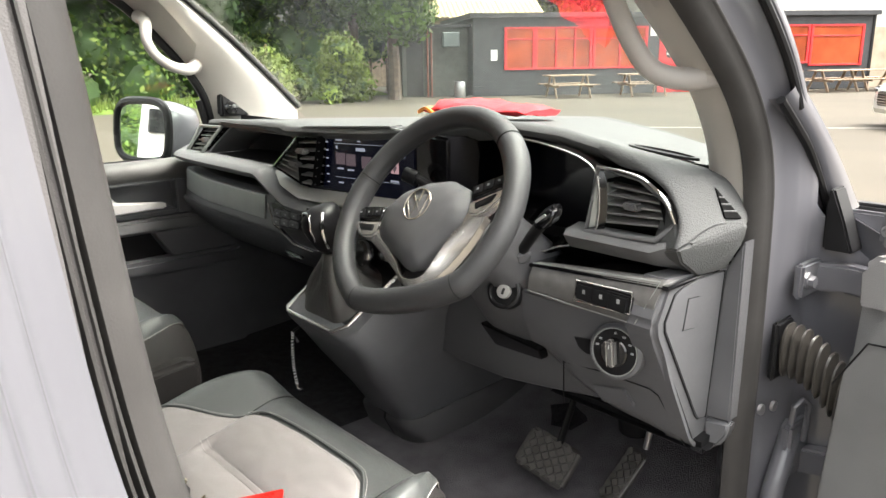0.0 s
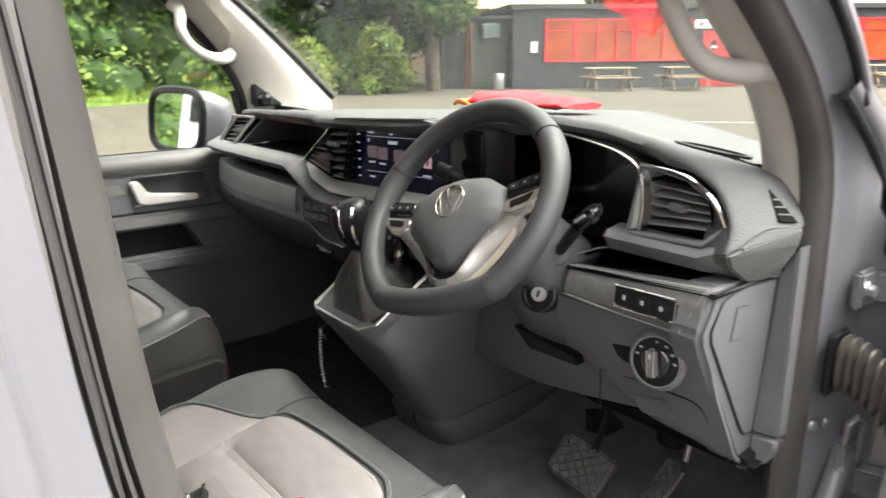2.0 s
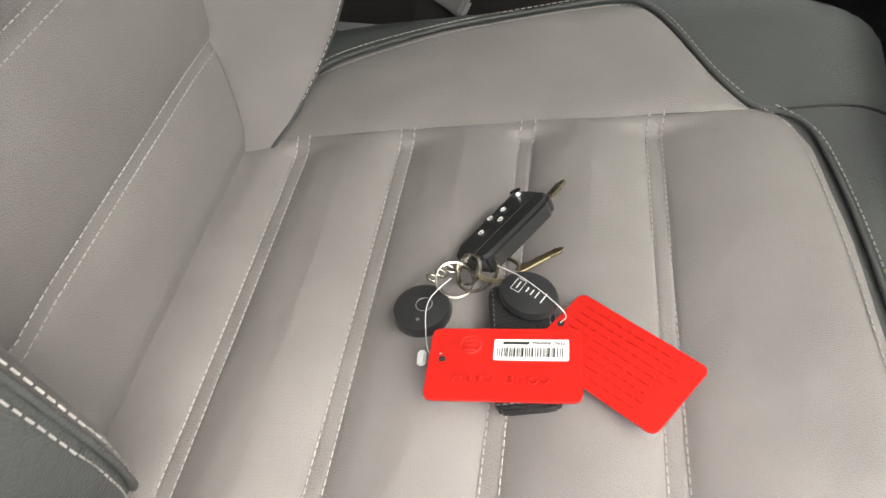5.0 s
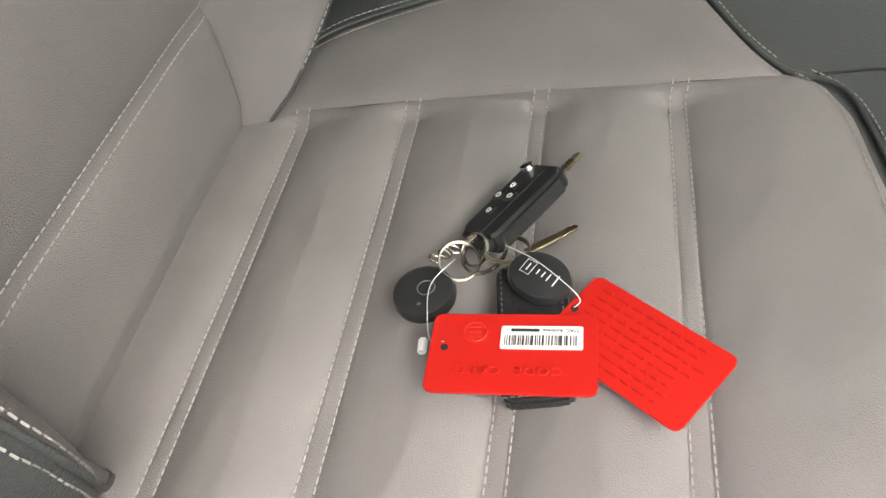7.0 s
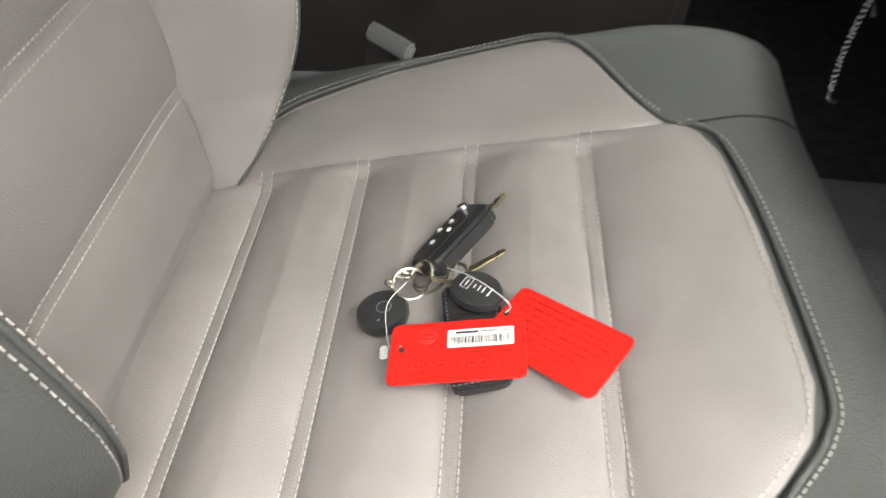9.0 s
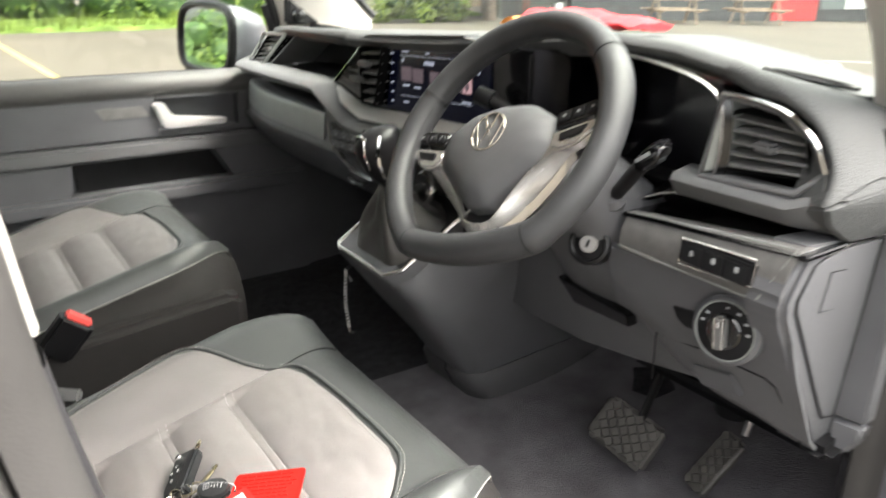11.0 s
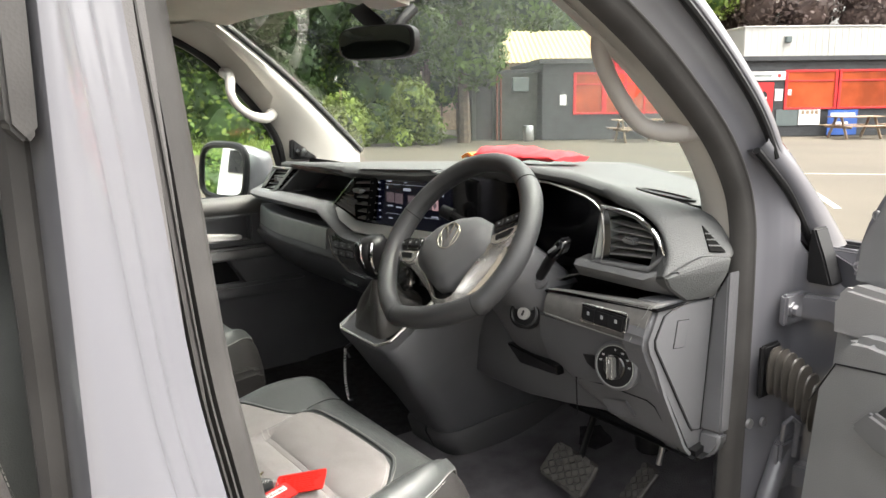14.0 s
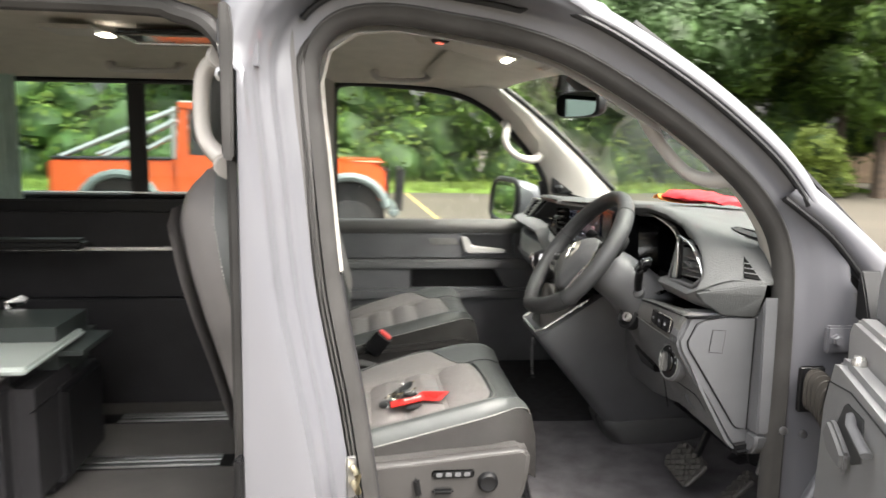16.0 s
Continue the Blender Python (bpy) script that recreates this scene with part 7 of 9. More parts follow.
for y, w, z in ((-0.50, 0.12, 1.848), (-0.48, 0.15, 1.836), (-0.40, 0.16, 1.822), (-0.30, 0.16, 1.800), (-0.20, 0.15, 1.778), (-0.15, 0.12, 1.772)):
    rows.append([V(-w, y, z + 0.020), V(-w, y, z + 0.004), V(-w + 0.02, y, z), V(w - 0.02, y, z), V(w, y, z + 0.004), V(w, y, z + 0.020)])
part("shell", sheet(rows)[0], HEADLINER, oc, "cream console shell", 50)
for x in (-0.05, 0.01):
    part("reading_lamp", box((x, -0.245, 1.784), (0.042, 0.022, 0.006), 0.003, m=pose(0, 0, 0, -12, 0, 0)), LAMP, oc, "lit reading lamp")
for k in range(5):
    part("grille_slat", box((0.062 + 0.009 * k, -0.245, 1.785), (0.004, 0.040, 0.008), 0.001, m=pose(0, 0, 0, -12, 0, 0)), CREAM, oc)
part("display_pod", box((0.05, -0.44, 1.823), (0.05, 0.035, 0.012), 0.004, m=pose(0, 0, 0, -10, 0, 20)), BLACK, oc, "small black display")
part("display_mark", box((0.05, -0.441, 1.816), (0.022, 0.018, 0.002), m=pose(0, 0, 0, -10, 0, 20)), glow("display_red", (0.5, 0.06, 0.03), 0.4), oc, smooth=0)
for side, lab in ((-1, "beige sun visor with a label folded against the roof"), (1, "beige sun visor folded against the roof")):
    vz = thing("sun_visor", lab, "sun visor", "sun visors", at=(side * 0.42, -0.30, 1.79))
    rows = []
    for q, t in ((0.40, 0.006), (0.43, 0.020), (0.60, 0.022), (0.80, 0.022), (0.93, 0.020), (0.96, 0.006)):
        rows.append([V(side * x, -0.62 + q * (front_edge(x) + 0.62), head(x, -0.62 + q * (front_edge(x) + 0.62)) - t) for x in np.linspace(0.19, 0.62, 14)])
    part("flap", thicken(sheet(rows)[0], 0.012), HEADLINER, vz, "beige padded flap", 60)
    if side < 0:
        for name, q0, q1, dz, m_ in (("label", 0.62, 0.80, 0.0235, WHITE), ("label_band", 0.62, 0.68, 0.0245, mat("label_yellow", (0.7, 0.55, 0.10), 0.5))):
            rows = [[V(x, -0.62 + q * (front_edge(x) + 0.62), head(x, -0.62 + q * (front_edge(x) + 0.62)) - dz) for x in np.linspace(-0.46, -0.38, 6)] for q in np.linspace(q0, q1, 5)]
            part(name, sheet(rows)[0], m_, vz, "white and yellow warning label" if name == "label" else "", 0)

# ---- red folded cloth on the dash ----
cl_ = thing("folded_cloth", "crumpled red folded cloth with an orange corner on the dash", "cloth", at=(0.13, 0.29, 1.40))
rows = []
for i, u in enumerate(np.linspace(0, 1, 30)):
    r = []
    for k in range(20):
        t = 2 * math.pi * k / 20
        w = 0.060 * (0.8 + 0.2 * math.sin(math.pi * u))
        h = 0.019 * (0.75 + 0.35 * math.sin(3 * u + 1)) * min(1, u * 8 + 0.25, (1 - u) * 8 + 0.25)
        c_, s_ = math.cos(t), math.sin(t)
        p = V(-0.015 + 0.22 * u, 0.250 + 0.09 * u + c_ * w, 1.412 + (s_ * h if s_ > 0 else s_ * 0.010))
        p += noise.noise_vector(p * 34) * 0.007 + noise.noise_vector(p * 90) * 0.002
        r.append(p)
    rows.append(r)
part("fold", capped(rows), REDCLOTH, cl_, "crumpled red cloth", 60)
rows = [[V(-0.035 + 0.05 * u, 0.20 + 0.09 * v, 1.4085 + 0.010 * math.sin(3 * u + 2 * v)) for v in np.linspace(0, 1, 8)] for u in np.linspace(0, 1, 8)]
part("corner", thicken(sheet(rows)[0], 0.006), ORANGEBIT, cl_, "orange corner")

# ---- keys and cards on the driver's seat ----
def up_at(x, y, d=0.0):
    return V(x, y, cushion_height(x - 0.41, y) + 0.0055 + d)


SLOPE = math.degrees(math.atan(0.25))


def on_seat(x, y, d, turn):
    """A pose lying on the cushion: local x, y in its slope, turned by degrees."""
    return Matrix.Translation(up_at(x, y, d)) @ pose(0, 0, 0, SLOPE, 0, 0) @ pose(0, 0, 0, 0, 0, turn)


def flat(m, pts, t, bevel=0.0):
    up = m.to_3x3() @ V(0, 0, 1)
    return prism([m @ V(x, y, 0) for x, y in pts], up * t, bevel)


def card_outline(w, h, r=0.004):
    pts = []
    for cx, cy, a0 in ((w / 2 - r, h / 2 - r, 0), (-w / 2 + r, h / 2 - r, 90), (-w / 2 + r, -h / 2 + r, 180), (w / 2 - r, -h / 2 + r, 270)):
        for k in range(4):
            a = radians(a0 + 30 * k)
            pts.append((cx + r * math.cos(a), cy + r * math.sin(a)))
    return pts


def lettering(text, size, m, name, material, parent, depth=0.0003, spacing=1.0):
    c = bpy.data.curves.new(name, "FONT")
    c.body, c.size, c.extrude, c.align_x, c.align_y, c.space_character = text, size, depth, "CENTER", "CENTER", spacing
    o = new("lettering_source", c)
    dg = bpy.context.evaluated_depsgraph_get()
    me = bpy.data.meshes.new_from_object(o.evaluated_get(dg))
    bpy.data.objects.remove(o)
    me.transform(m)
    me.materials.clear()
    me.materials.append(material)
    ob = new(name, me)
    ob.parent = parent
    if parent.data is None:
        ob.matrix_parent_inverse = Matrix.Translation(-parent.location)
    return ob


lettering("AIRBAG", 0.0085, hc @ Matrix.Translation((0, -0.047, 0.0118)), "pad_text", PAD, pad, 0.0004, 1.15)
CW, CH = 0.0760, 0.0440
ca = on_seat(0.4850, -0.5465, 0.0135, 1.5) @ pose(0, 0, 0, -2, -3, 0)
cardA = thing("code_card", "red plastic code card with a white barcode label", "card", "code cards", at=ca.translation)
part("plate", flat(ca, card_outline(CH, CW), 0.0018, 0.0004), REDCARD, cardA, "red plastic plate")
top = ca @ Matrix.Translation((0, 0, 0.0018))
part("label", flat(top @ Matrix.Translation((-0.0080, 0.0130, 0)), card_outline(0.0130, 0.0370, 0.001), 0.0004), WHITE, cardA, "white barcode label")
random.seed(4)
y = -0.0165
bars = bmesh.new()
while y < 0.0165:
    w = random.choice((0.0003, 0.0005, 0.0008))
    box(top @ V(-0.0062, 0.0130 + y, 0.0006), (0.0055, w, 0.0003), 0, 1, top, bars)
    y += w + random.choice((0.0004, 0.0007, 0.0009))
part("barcode", bars, INK, cardA, "", 0, kind="stuff")
lettering("MAC Address", 0.0028, top @ Matrix.Translation((-0.0120, 0.0215, 0.0006)) @ pose(0, 0, 0, 0, 0, -90), "label_text", INK, cardA, 0.0001)
part("number_bar", flat(top @ Matrix.Translation((-0.0120, 0.0055, 0.0005)), card_outline(0.0016, 0.013, 0.0004), 0.0002), INK, cardA, smooth=0)
lettering("CODE  CARD", 0.0064, top @ Matrix.Translation((0.0100, -0.001, 0.0002)) @ pose(0, 0, 0, 0, 0, -90), "embossed_text", REDCARD, cardA, 0.0006, 1.3)
part("embossed_seal", tube([top @ V(-0.0110 + 0.0055 * math.cos(t), -0.0175 + 0.0055 * math.sin(t), 0.0003) for t in np.linspace(0, 2 * math.pi, 24, endpoint=False)], 0.0005, 6, True), REDCARD, cardA)
for k in range(3):
    part("seal_mark", box(top @ V(-0.0110 + 0.003 * (k - 1), -0.0175, 0.0003), (0.0012, 0.006, 0.0006), 0.0002, 1, top), REDCARD, cardA)
part("hole", lathe([(0.0018, 0), (0.0018, 0.0002), (0.0005, 0.0002)], top @ Matrix.Translation((-0.002, -0.0310, 0.0)), 14), INK, cardA)
cb = on_seat(0.4775, -0.4935, 0.0080, 52.0) @ pose(0, 0, 0, 3, 0, 0)
cardB = thing("code_card", "red plastic code card with embossed lines of text", "card", "code cards", at=cb.translation)
part("plate", flat(cb, card_outline(CW, CH), 0.0018, 0.0004), REDCARD, cardB, "red plastic plate")
topb = cb @ Matrix.Translation((0, 0, 0.0018))
random.seed(9)
for k in range(8):
    x = -0.030
    yy = 0.0165 - 0.0047 * k
    while x < 0.026 - 0.004 * random.random():
        w = random.uniform(0.003, 0.009)
        part("embossed_bar", box(topb @ V(x + w / 2, yy, 0.0002), (w, 0.0016, 0.0011), 0.0003, 2, topb), REDCARD, cardB)
        x += w + 0.0016
part("hole", lathe([(0.0018, 0), (0.0018, 0.0002), (0.0005, 0.0002)], topb @ Matrix.Translation((-0.034, 0.0, 0.0)), 14), INK, cardB)

RINGM = mat("worn_nickel", (0.42, 0.39, 0.33), 0.25, 1.0, 0.08, 60)
keys = thing("key_bunch", "bunch of van keys with fobs on steel rings", "keys", at=up_at(0.42, -0.56))
km_ = on_seat(0.3905, -0.5510, 0.003, 147.0) @ pose(0, 0, 0, -22, 0, 0)
fob = flat(km_, [(-0.030, -0.013), (-0.026, -0.016), (0.026, -0.017), (0.033, -0.012), (0.034, 0.010), (0.028, 0.016), (-0.024, 0.015), (-0.031, 0.010)], 0.0125, 0.0035)
fo = part("flip_key", fob, KEYPL, keys, "black flip-key remote")
ft = km_ @ Matrix.Translation((0, 0, 0.0126))
part("fob_groove", box(ft @ V(0.0, -0.004, 0), (0.056, 0.0006, 0.0005), 0, 1, ft), INK, fo, smooth=0)
for x, yv in ((0.012, 0.007), (0.003, 0.0015), (0.003, 0.0105), (-0.010, 0.006)):
    part("button", flat(ft @ Matrix.Translation((x, yv, -0.0003)), card_outline(0.008, 0.007, 0.002), 0.0008, 0.0003), KEYPL, fo)
    part("button_mark", tube([ft @ V(x + 0.0018 * math.cos(t), yv + 0.0014 * math.sin(t), 0.0006) for t in np.linspace(0, 5.2, 9)], 0.0003, 5), WHITE, fo)
part("release_stud", lathe([(0.004, 0), (0.0036, 0.0025), (0.001, 0.003)], ft @ Matrix.Translation((0.028, 0.010, 0)), 16), CHROME, fo)
kb_ = km_ @ Matrix.Translation((0, 0, 0.004))
part("key_blade", flat(kb_, [(0.030, -0.0095), (0.050, -0.0085), (0.0535, -0.006), (0.050, -0.0035), (0.030, -0.003)], 0.0022, 0.0004), BRASS, fo, "nickel key blade")
tm = on_seat(0.4455, -0.5915, 0.001, 0)
tr_ = part("round_fob", lathe([(0.013, 0), (0.0158, 0.002), (0.0165, 0.005), (0.0155, 0.009), (0.012, 0.0105), (0.002, 0.011)], tm, 36), KEYPL, keys, "round black tracker fob")
part("fob_ring", tube([tm @ V(0.0045 * math.cos(t), 0.002 + 0.0045 * math.sin(t), 0.0108) for t in np.linspace(0, 2 * math.pi, 22, endpoint=False)], 0.0004, 6, True), LOWER, tr_)
part("fob_dot", lathe([(0.0010, 0.0), (0.0010, 0.0006), (0.0003, 0.0006)], tm @ Matrix.Translation((0.010, 0.0, 0.0102)), 10), LOWER, tr_)
om = on_seat(0.4415, -0.5370, 0.010, 60) @ pose(0, 0, 0, 0, 8, 0)
ov = part("oval_fob", lathe([(0.0115, 0), (0.0142, 0.002), (0.0148, 0.0045), (0.0138, 0.0075), (0.010, 0.0085), (0.002, 0.0088)], om @ Matrix.Diagonal((1.12, 0.92, 1, 1)), 36), KEYPL, keys, "black oval tag with white print")
ot = om @ Matrix.Translation((0, 0, 0.0090)) @ pose(0, 0, 0, 0, 0, 0)
part("print_frame", tube([ot @ V(x, y, 0) for x, y in ((-0.009, -0.004), (-0.009, 0.004), (-0.004, 0.004), (-0.004, -0.004))], 0.0002, 5, True), WHITE, ov)
for k, (x, w) in enumerate(((-0.0065, 0.006), (-0.001, 0.004), (0.002, 0.005), (0.005, 0.006), (0.009, 0.009))):
    part("print_bar", box(ot @ V(x, 0.0, 0.0001), (0.0006, w * 0.75, 0.0002), 0, 1, ot), WHITE, ov, smooth=0)
for n, (x, y, r, a, tl) in enumerate(((0.4235, -0.566, 0.0125, 0, 18), (0.4215, -0.555, 0.0115, 60, -14), (0.4290, -0.578, 0.0105, 110, 22), (0.4215, -0.571, 0.0085, 20, 40))):
    rmx = on_seat(x, y, 0.013, a) @ pose(0, 0, 0, tl, tl * 0.4, 0)
    for k in (-0.0006, 0.0006):
        part("key_ring", tube([rmx @ V(r * math.cos(t), r * math.sin(t), k) for t in np.linspace(0, 2 * math.pi, 28, endpoint=False)], 0.0007, 6, True), RINGM if n != 1 else BRASS, keys, "split steel ring")
lk = on_seat(0.4270, -0.587, 0.012, 80)
for k in range(3):
    q = lk @ Matrix.Translation((-0.004 + 0.004 * k, 0.004 * k, 0.0)) @ pose(0, 0, 0, 60 * (k % 2), 30, 0)
    part("chain_link", tube([q @ V(0.0032 * math.cos(t), 0.0020 * math.sin(t), 0) for t in np.linspace(0, 2 * math.pi, 14, endpoint=False)], 0.0006, 6, True), RINGM, keys)
sk = on_seat(0.4150, -0.5350, 0.010, 125)
part("small_key", flat(sk, [(-0.012, -0.002), (0.016, -0.002), (0.0185, 0.0), (0.016, 0.002), (-0.012, 0.0025)], 0.0016, 0.0003), BRASS, keys, "small brass key")
wm_ = on_seat(0.4660, -0.5360, 0.0008, 8)
wal = thing("leather_key_pouch", "black stitched leather key pouch under the cards", "pouch", at=wm_.translation)
part("body", flat(wm_, card_outline(0.080, 0.034, 0.006), 0.0075, 0.002), mat("pouch_leather", (0.015, 0.015, 0.016), 0.4, 0, 0.15, 30, 0.3, 900), wal, "black leather body")
part("pouch_stitching", stitches([wm_ @ V(x, y, 0.0079) for x, y in ((-0.037, -0.0145), (0.037, -0.0145), (0.037, 0.0145), (-0.037, 0.0145), (-0.037, -0.0145))], 0.0022, 0.0012, 0.0004), LOWER, wal, "", 0, kind="stuff")
# clear ties from the rings to the cards
tie = thing("nylon_tie", "thin clear nylon tag tie with a white barb", "tie", "tag ties", at=up_at(0.45, -0.585))
part("loop", tube(smooth_line([up_at(0.430, -0.580, 0.016), up_at(0.445, -0.590, 0.014), up_at(0.466, -0.588, 0.013), up_at(0.479, -0.584, 0.014), up_at(0.4805, -0.5780, 0.0165)], 5), 0.00028, 6), CLEARPL, tie)
part("barb", box(up_at(0.4790, -0.5880, 0.010), (0.009, 0.0045, 0.003), 0.001, m=pose(0, 0, 0, 14, 0, 5)), CLEARPL, tie)
tie = thing("nylon_tie", "thin clear nylon tag tie", "tie", "tag ties", at=up_at(0.43, -0.53))
part("loop", tube(smooth_line([up_at(0.424, -0.556, 0.019), up_at(0.436, -0.541, 0.0215), up_at(0.450, -0.524, 0.018), up_at(0.4535, -0.518, 0.012), up_at(0.4565, -0.5205, 0.0105)], 5), 0.00028, 6), CLEARPL, tie)


# ---- rear passenger area ----
rw = thing("rear_side_wall", "dark trimmed side wall with a sliding side window", "wall", kind="structure", at=(-0.82, -1.8, 0.55))


def wall_panel(y0, y1, z0, z1, x, m, name, label="", bevel=0.006):
    return part(name, box(((x - 0.83) / 2, (y0 + y1) / 2, (z0 + z1) / 2), (abs(x + 0.83), y1 - y0, z1 - z0), bevel), m, rw, label)


wall_panel(-3.1, -0.86, 0.55, 0.960, -0.790, REARTRIM, "lower_panel", "dark lower wall panel")
wall_panel(-3.1, -0.86, 0.966, 1.140, -0.795, REARTRIM, "middle_panel")
wall_panel(-3.1, -0.86, 1.142, 1.155, -0.785, SATIN, "trim_line", "bright trim line along the wall", 0.003)
wall_panel(-3.1, -0.86, 1.158, 1.290, -0.795, REARTRIM, "upper_panel")
wall_panel(-3.1, -0.86, 1.292, 1.335, -0.770, BLACK, "window_shelf", "black window sill")
wall_panel(-3.1, -0.86, 1.770, 1.800, -0.775, HEADLINER, "upper_rail")
wall_panel(-0.98, -0.86, 1.335, 1.77, -0.790, REARTRIM, "front_post")
wall_panel(-1.50, -1.435, 1.335, 1.77, -0.805, BLACK, "window_divider", "black divider of the sliding window")
wall_panel(-3.1, -2.05, 1.335, 1.77, -0.790, REARTRIM, "rear_post")
for z in (1.343, 1.762):
    part("window_seal", tube([V(-0.80, -2.05, z), V(-0.80, -0.98, z)], 0.010, 8), BLACK, rw)
part("slide_rail", tube([V(-0.79, -2.05, 1.358), V(-0.79, -0.98, 1.358)], 0.004, 6), ALU, rw, "bright slide rail")
for y0, y1 in ((-2.05, -1.49), (-1.445, -0.98)):
    bm, _ = sheet([[V(-0.815, y0, 1.335), V(-0.815, y1, 1.335)], [V(-0.812, y0, 1.77), V(-0.812, y1, 1.77)]])
    o = part("pane", bm, DARKGLASS, rw, "tinted sliding pane", 0)
    o.visible_shadow = False
cu = thing("curtain", "pale mint curtain gathered at the window's end", "curtain", at=(-0.76, -1.9, 1.35))
rows = []
for z in np.linspace(1.335, 1.80, 8):
    rows.append([V(-0.765 + 0.010 * math.sin(40 * t), -2.03 + 0.17 * t, z) for t in np.linspace(0, 1, 24)])
part("cloth", thicken(sheet(rows)[0], 0.003), mat("mint_curtain", (0.40, 0.52, 0.46), 0.85, 0, 0.08, 20, 0.2, 300), cu)
# floor rails
for x in (-0.62, -0.235):
    r_ = thing("floor_rail", "bright ribbed aluminium seat rail in the floor", "rail", "floor rails", at=(x, -1.6, 0.55))
    part("channel", box((x, -1.9, 0.552), (0.085, 1.7, 0.004), 0), BLACK, r_)
    for k in (-0.030, -0.006, 0.030):
        part("rib", box((x + k, -1.30, 0.556), (0.016, 0.42, 0.006), 0.001), ALU, r_, "bright aluminium rib")
# rear bench corner
rb = thing("rear_bench", "dark green-grey leather rear bench with rounded cushion", "seat", at=(-0.16, -1.8, 0.55))
part("base", box((-0.17, -1.84, 0.73), (0.34, 0.72, 0.34), 0.03), REARTRIM, rb, "dark bench base")
part("drawer_front", box((-0.17, -1.472, 0.73), (0.28, 0.016, 0.26), 0.008), BLACK, rb)
part("cushion", box((-0.16, -1.80, 0.962), (0.37, 0.76, 0.15), 0.068, 6), mat("bench_leather", (0.045, 0.054, 0.051), 0.36, 0, 0.1, 12, 0.2, 700), rb, "dark green-grey leather cushion")
part("backrest", box((-0.16, -2.30, 1.25), (0.38, 0.16, 0.65), 0.05, 4, pose(0, 0, 0, -12, 0, 0)), DARKLEATHER, rb)
part("arm_rest", box((-0.45, -1.75, 1.215), (0.07, 0.42, 0.035), 0.012, 3), BLACK, rb)
part("buckle", box((-0.34, -1.72, 1.046), (0.02, 0.06, 0.03), 0.006, m=pose(0, 0, 0, 20, 0, 20)), CHROME, rb, "chrome belt tongue")
rs_ = thing("swivel_seat", "dark rear passenger seat with a pale armrest band", "seat", at=(0.42, -1.75, 0.55))
part("cushion", box((0.42, -1.86, 0.915), (0.50, 0.62, 0.14), 0.05, 4), DARKLEATHER, rs_, "dark leather cushion")
part("side_band", box((0.30, -1.62, 0.975), (0.20, 0.22, 0.028), 0.012, 3), SEATBASE, rs_, "pale grey band")
part("base", box((0.42, -1.84, 0.72), (0.46, 0.52, 0.30), 0.03), LOWER, rs_)
tb_ = thing("side_table", "folding side table with a pale top beside the bench", "table", at=(0.0, -1.6, 0.55))
part("top", box((0.0, -1.60, 0.985), (0.40, 0.27, 0.020), 0.008, 3), mat("pale_table_top", (0.55, 0.60, 0.57), 0.35, 0, 0.04, 6), tb_, "pale satin top")
part("body", box((0.0, -1.60, 0.765), (0.36, 0.23, 0.42), 0.06, 5), REARTRIM, tb_, "dark rounded body")
part("door_line", box((0.0, -1.4835, 0.86), (0.30, 0.004, 0.004), 0.001), BLACK, tb_)
# rear roof panel with a dark smoked display hatch and lamps
rp = thing("roof_panel", "dark smoked roof panel with bright lamps", "roof light", at=(-0.15, -1.15, 1.84))
part("panel", box((-0.15, -1.12, 1.838), (0.22, 0.36, 0.016), 0.008, 3), GLOSS, rp, "gloss smoked panel")
part("panel_edge", tube([V(-0.25, -1.29, 1.829), V(-0.05, -1.29, 1.829), V(-0.05, -0.95, 1.829), V(-0.25, -0.95, 1.829)], 0.003, 6, True), CHROME, rp)
part("lamp", box((-0.10, -1.335, 1.832), (0.05, 0.035, 0.008), 0.003), LAMP, rp, "lit roof lamp")
part("lamp_surround", box((-0.06, -1.40, 1.838), (0.16, 0.14, 0.010), 0.005), CREAM, rp)


# ---- outside: car park markings ----
def stripe(a, b, w, m, label):
    a, b = V(*a, 0.004), V(*b, 0.004)
    s = (b - a).normalized().cross(V(0, 0, 1)) * w / 2
    bm = bmesh.new()
    n = max(2, int((b - a).length / 0.5))
    pts = [a.lerp(b, i / n) for i in range(n + 1)]
    rows = [[p - s * (1 + 0.1 * noise.noise(p * 3)), p + s * (1 + 0.1 * noise.noise(p * 3 + V(5, 0, 0)))] for p in pts]
    return tagged(part("bay_line", sheet(rows)[0], m, smooth=0), label, "marking", kind="structure")


for k in range(5):
    stripe((-20.5, 0.45 - 3.3 * k + 0.2), (-11.0, 0.92 - 3.3 * k), 0.10, YLINE, "faded yellow bay line on the tarmac")
stripe((-6.6, 13.3), (-3.6, 9.4), 0.10, LINE, "faded white bay line on the tarmac")
stripe((-9.3, 11.2), (-6.6, 13.3), 0.10, LINE, "faded white bay line on the tarmac")
stripe((-3.6, 15.4), (-0.6, 11.5), 0.10, LINE, "faded white bay line on the tarmac")
stripe((-6.6, 13.3), (-0.5, 18.1), 0.10, LINE, "faded white bay line on the tarmac")

# verge of grass before the hedge
rows = []
for y in np.linspace(-45, 17, 60):
    e = -20.6 + 0.5 * noise.noise(V(0, y * 0.4, 0)) - 0.12 * max(0, y - 5)
    rows.append([V(e, y, 0.006), V(e - 0.4, y, 0.10), V(e - 2.0, y, 0.22), V(e - 8, y, 0.3)])
tagged(part("grass_verge", sheet(rows)[0], GRASS), "rough green grass verge along the hedge", "grass", kind="stuff")


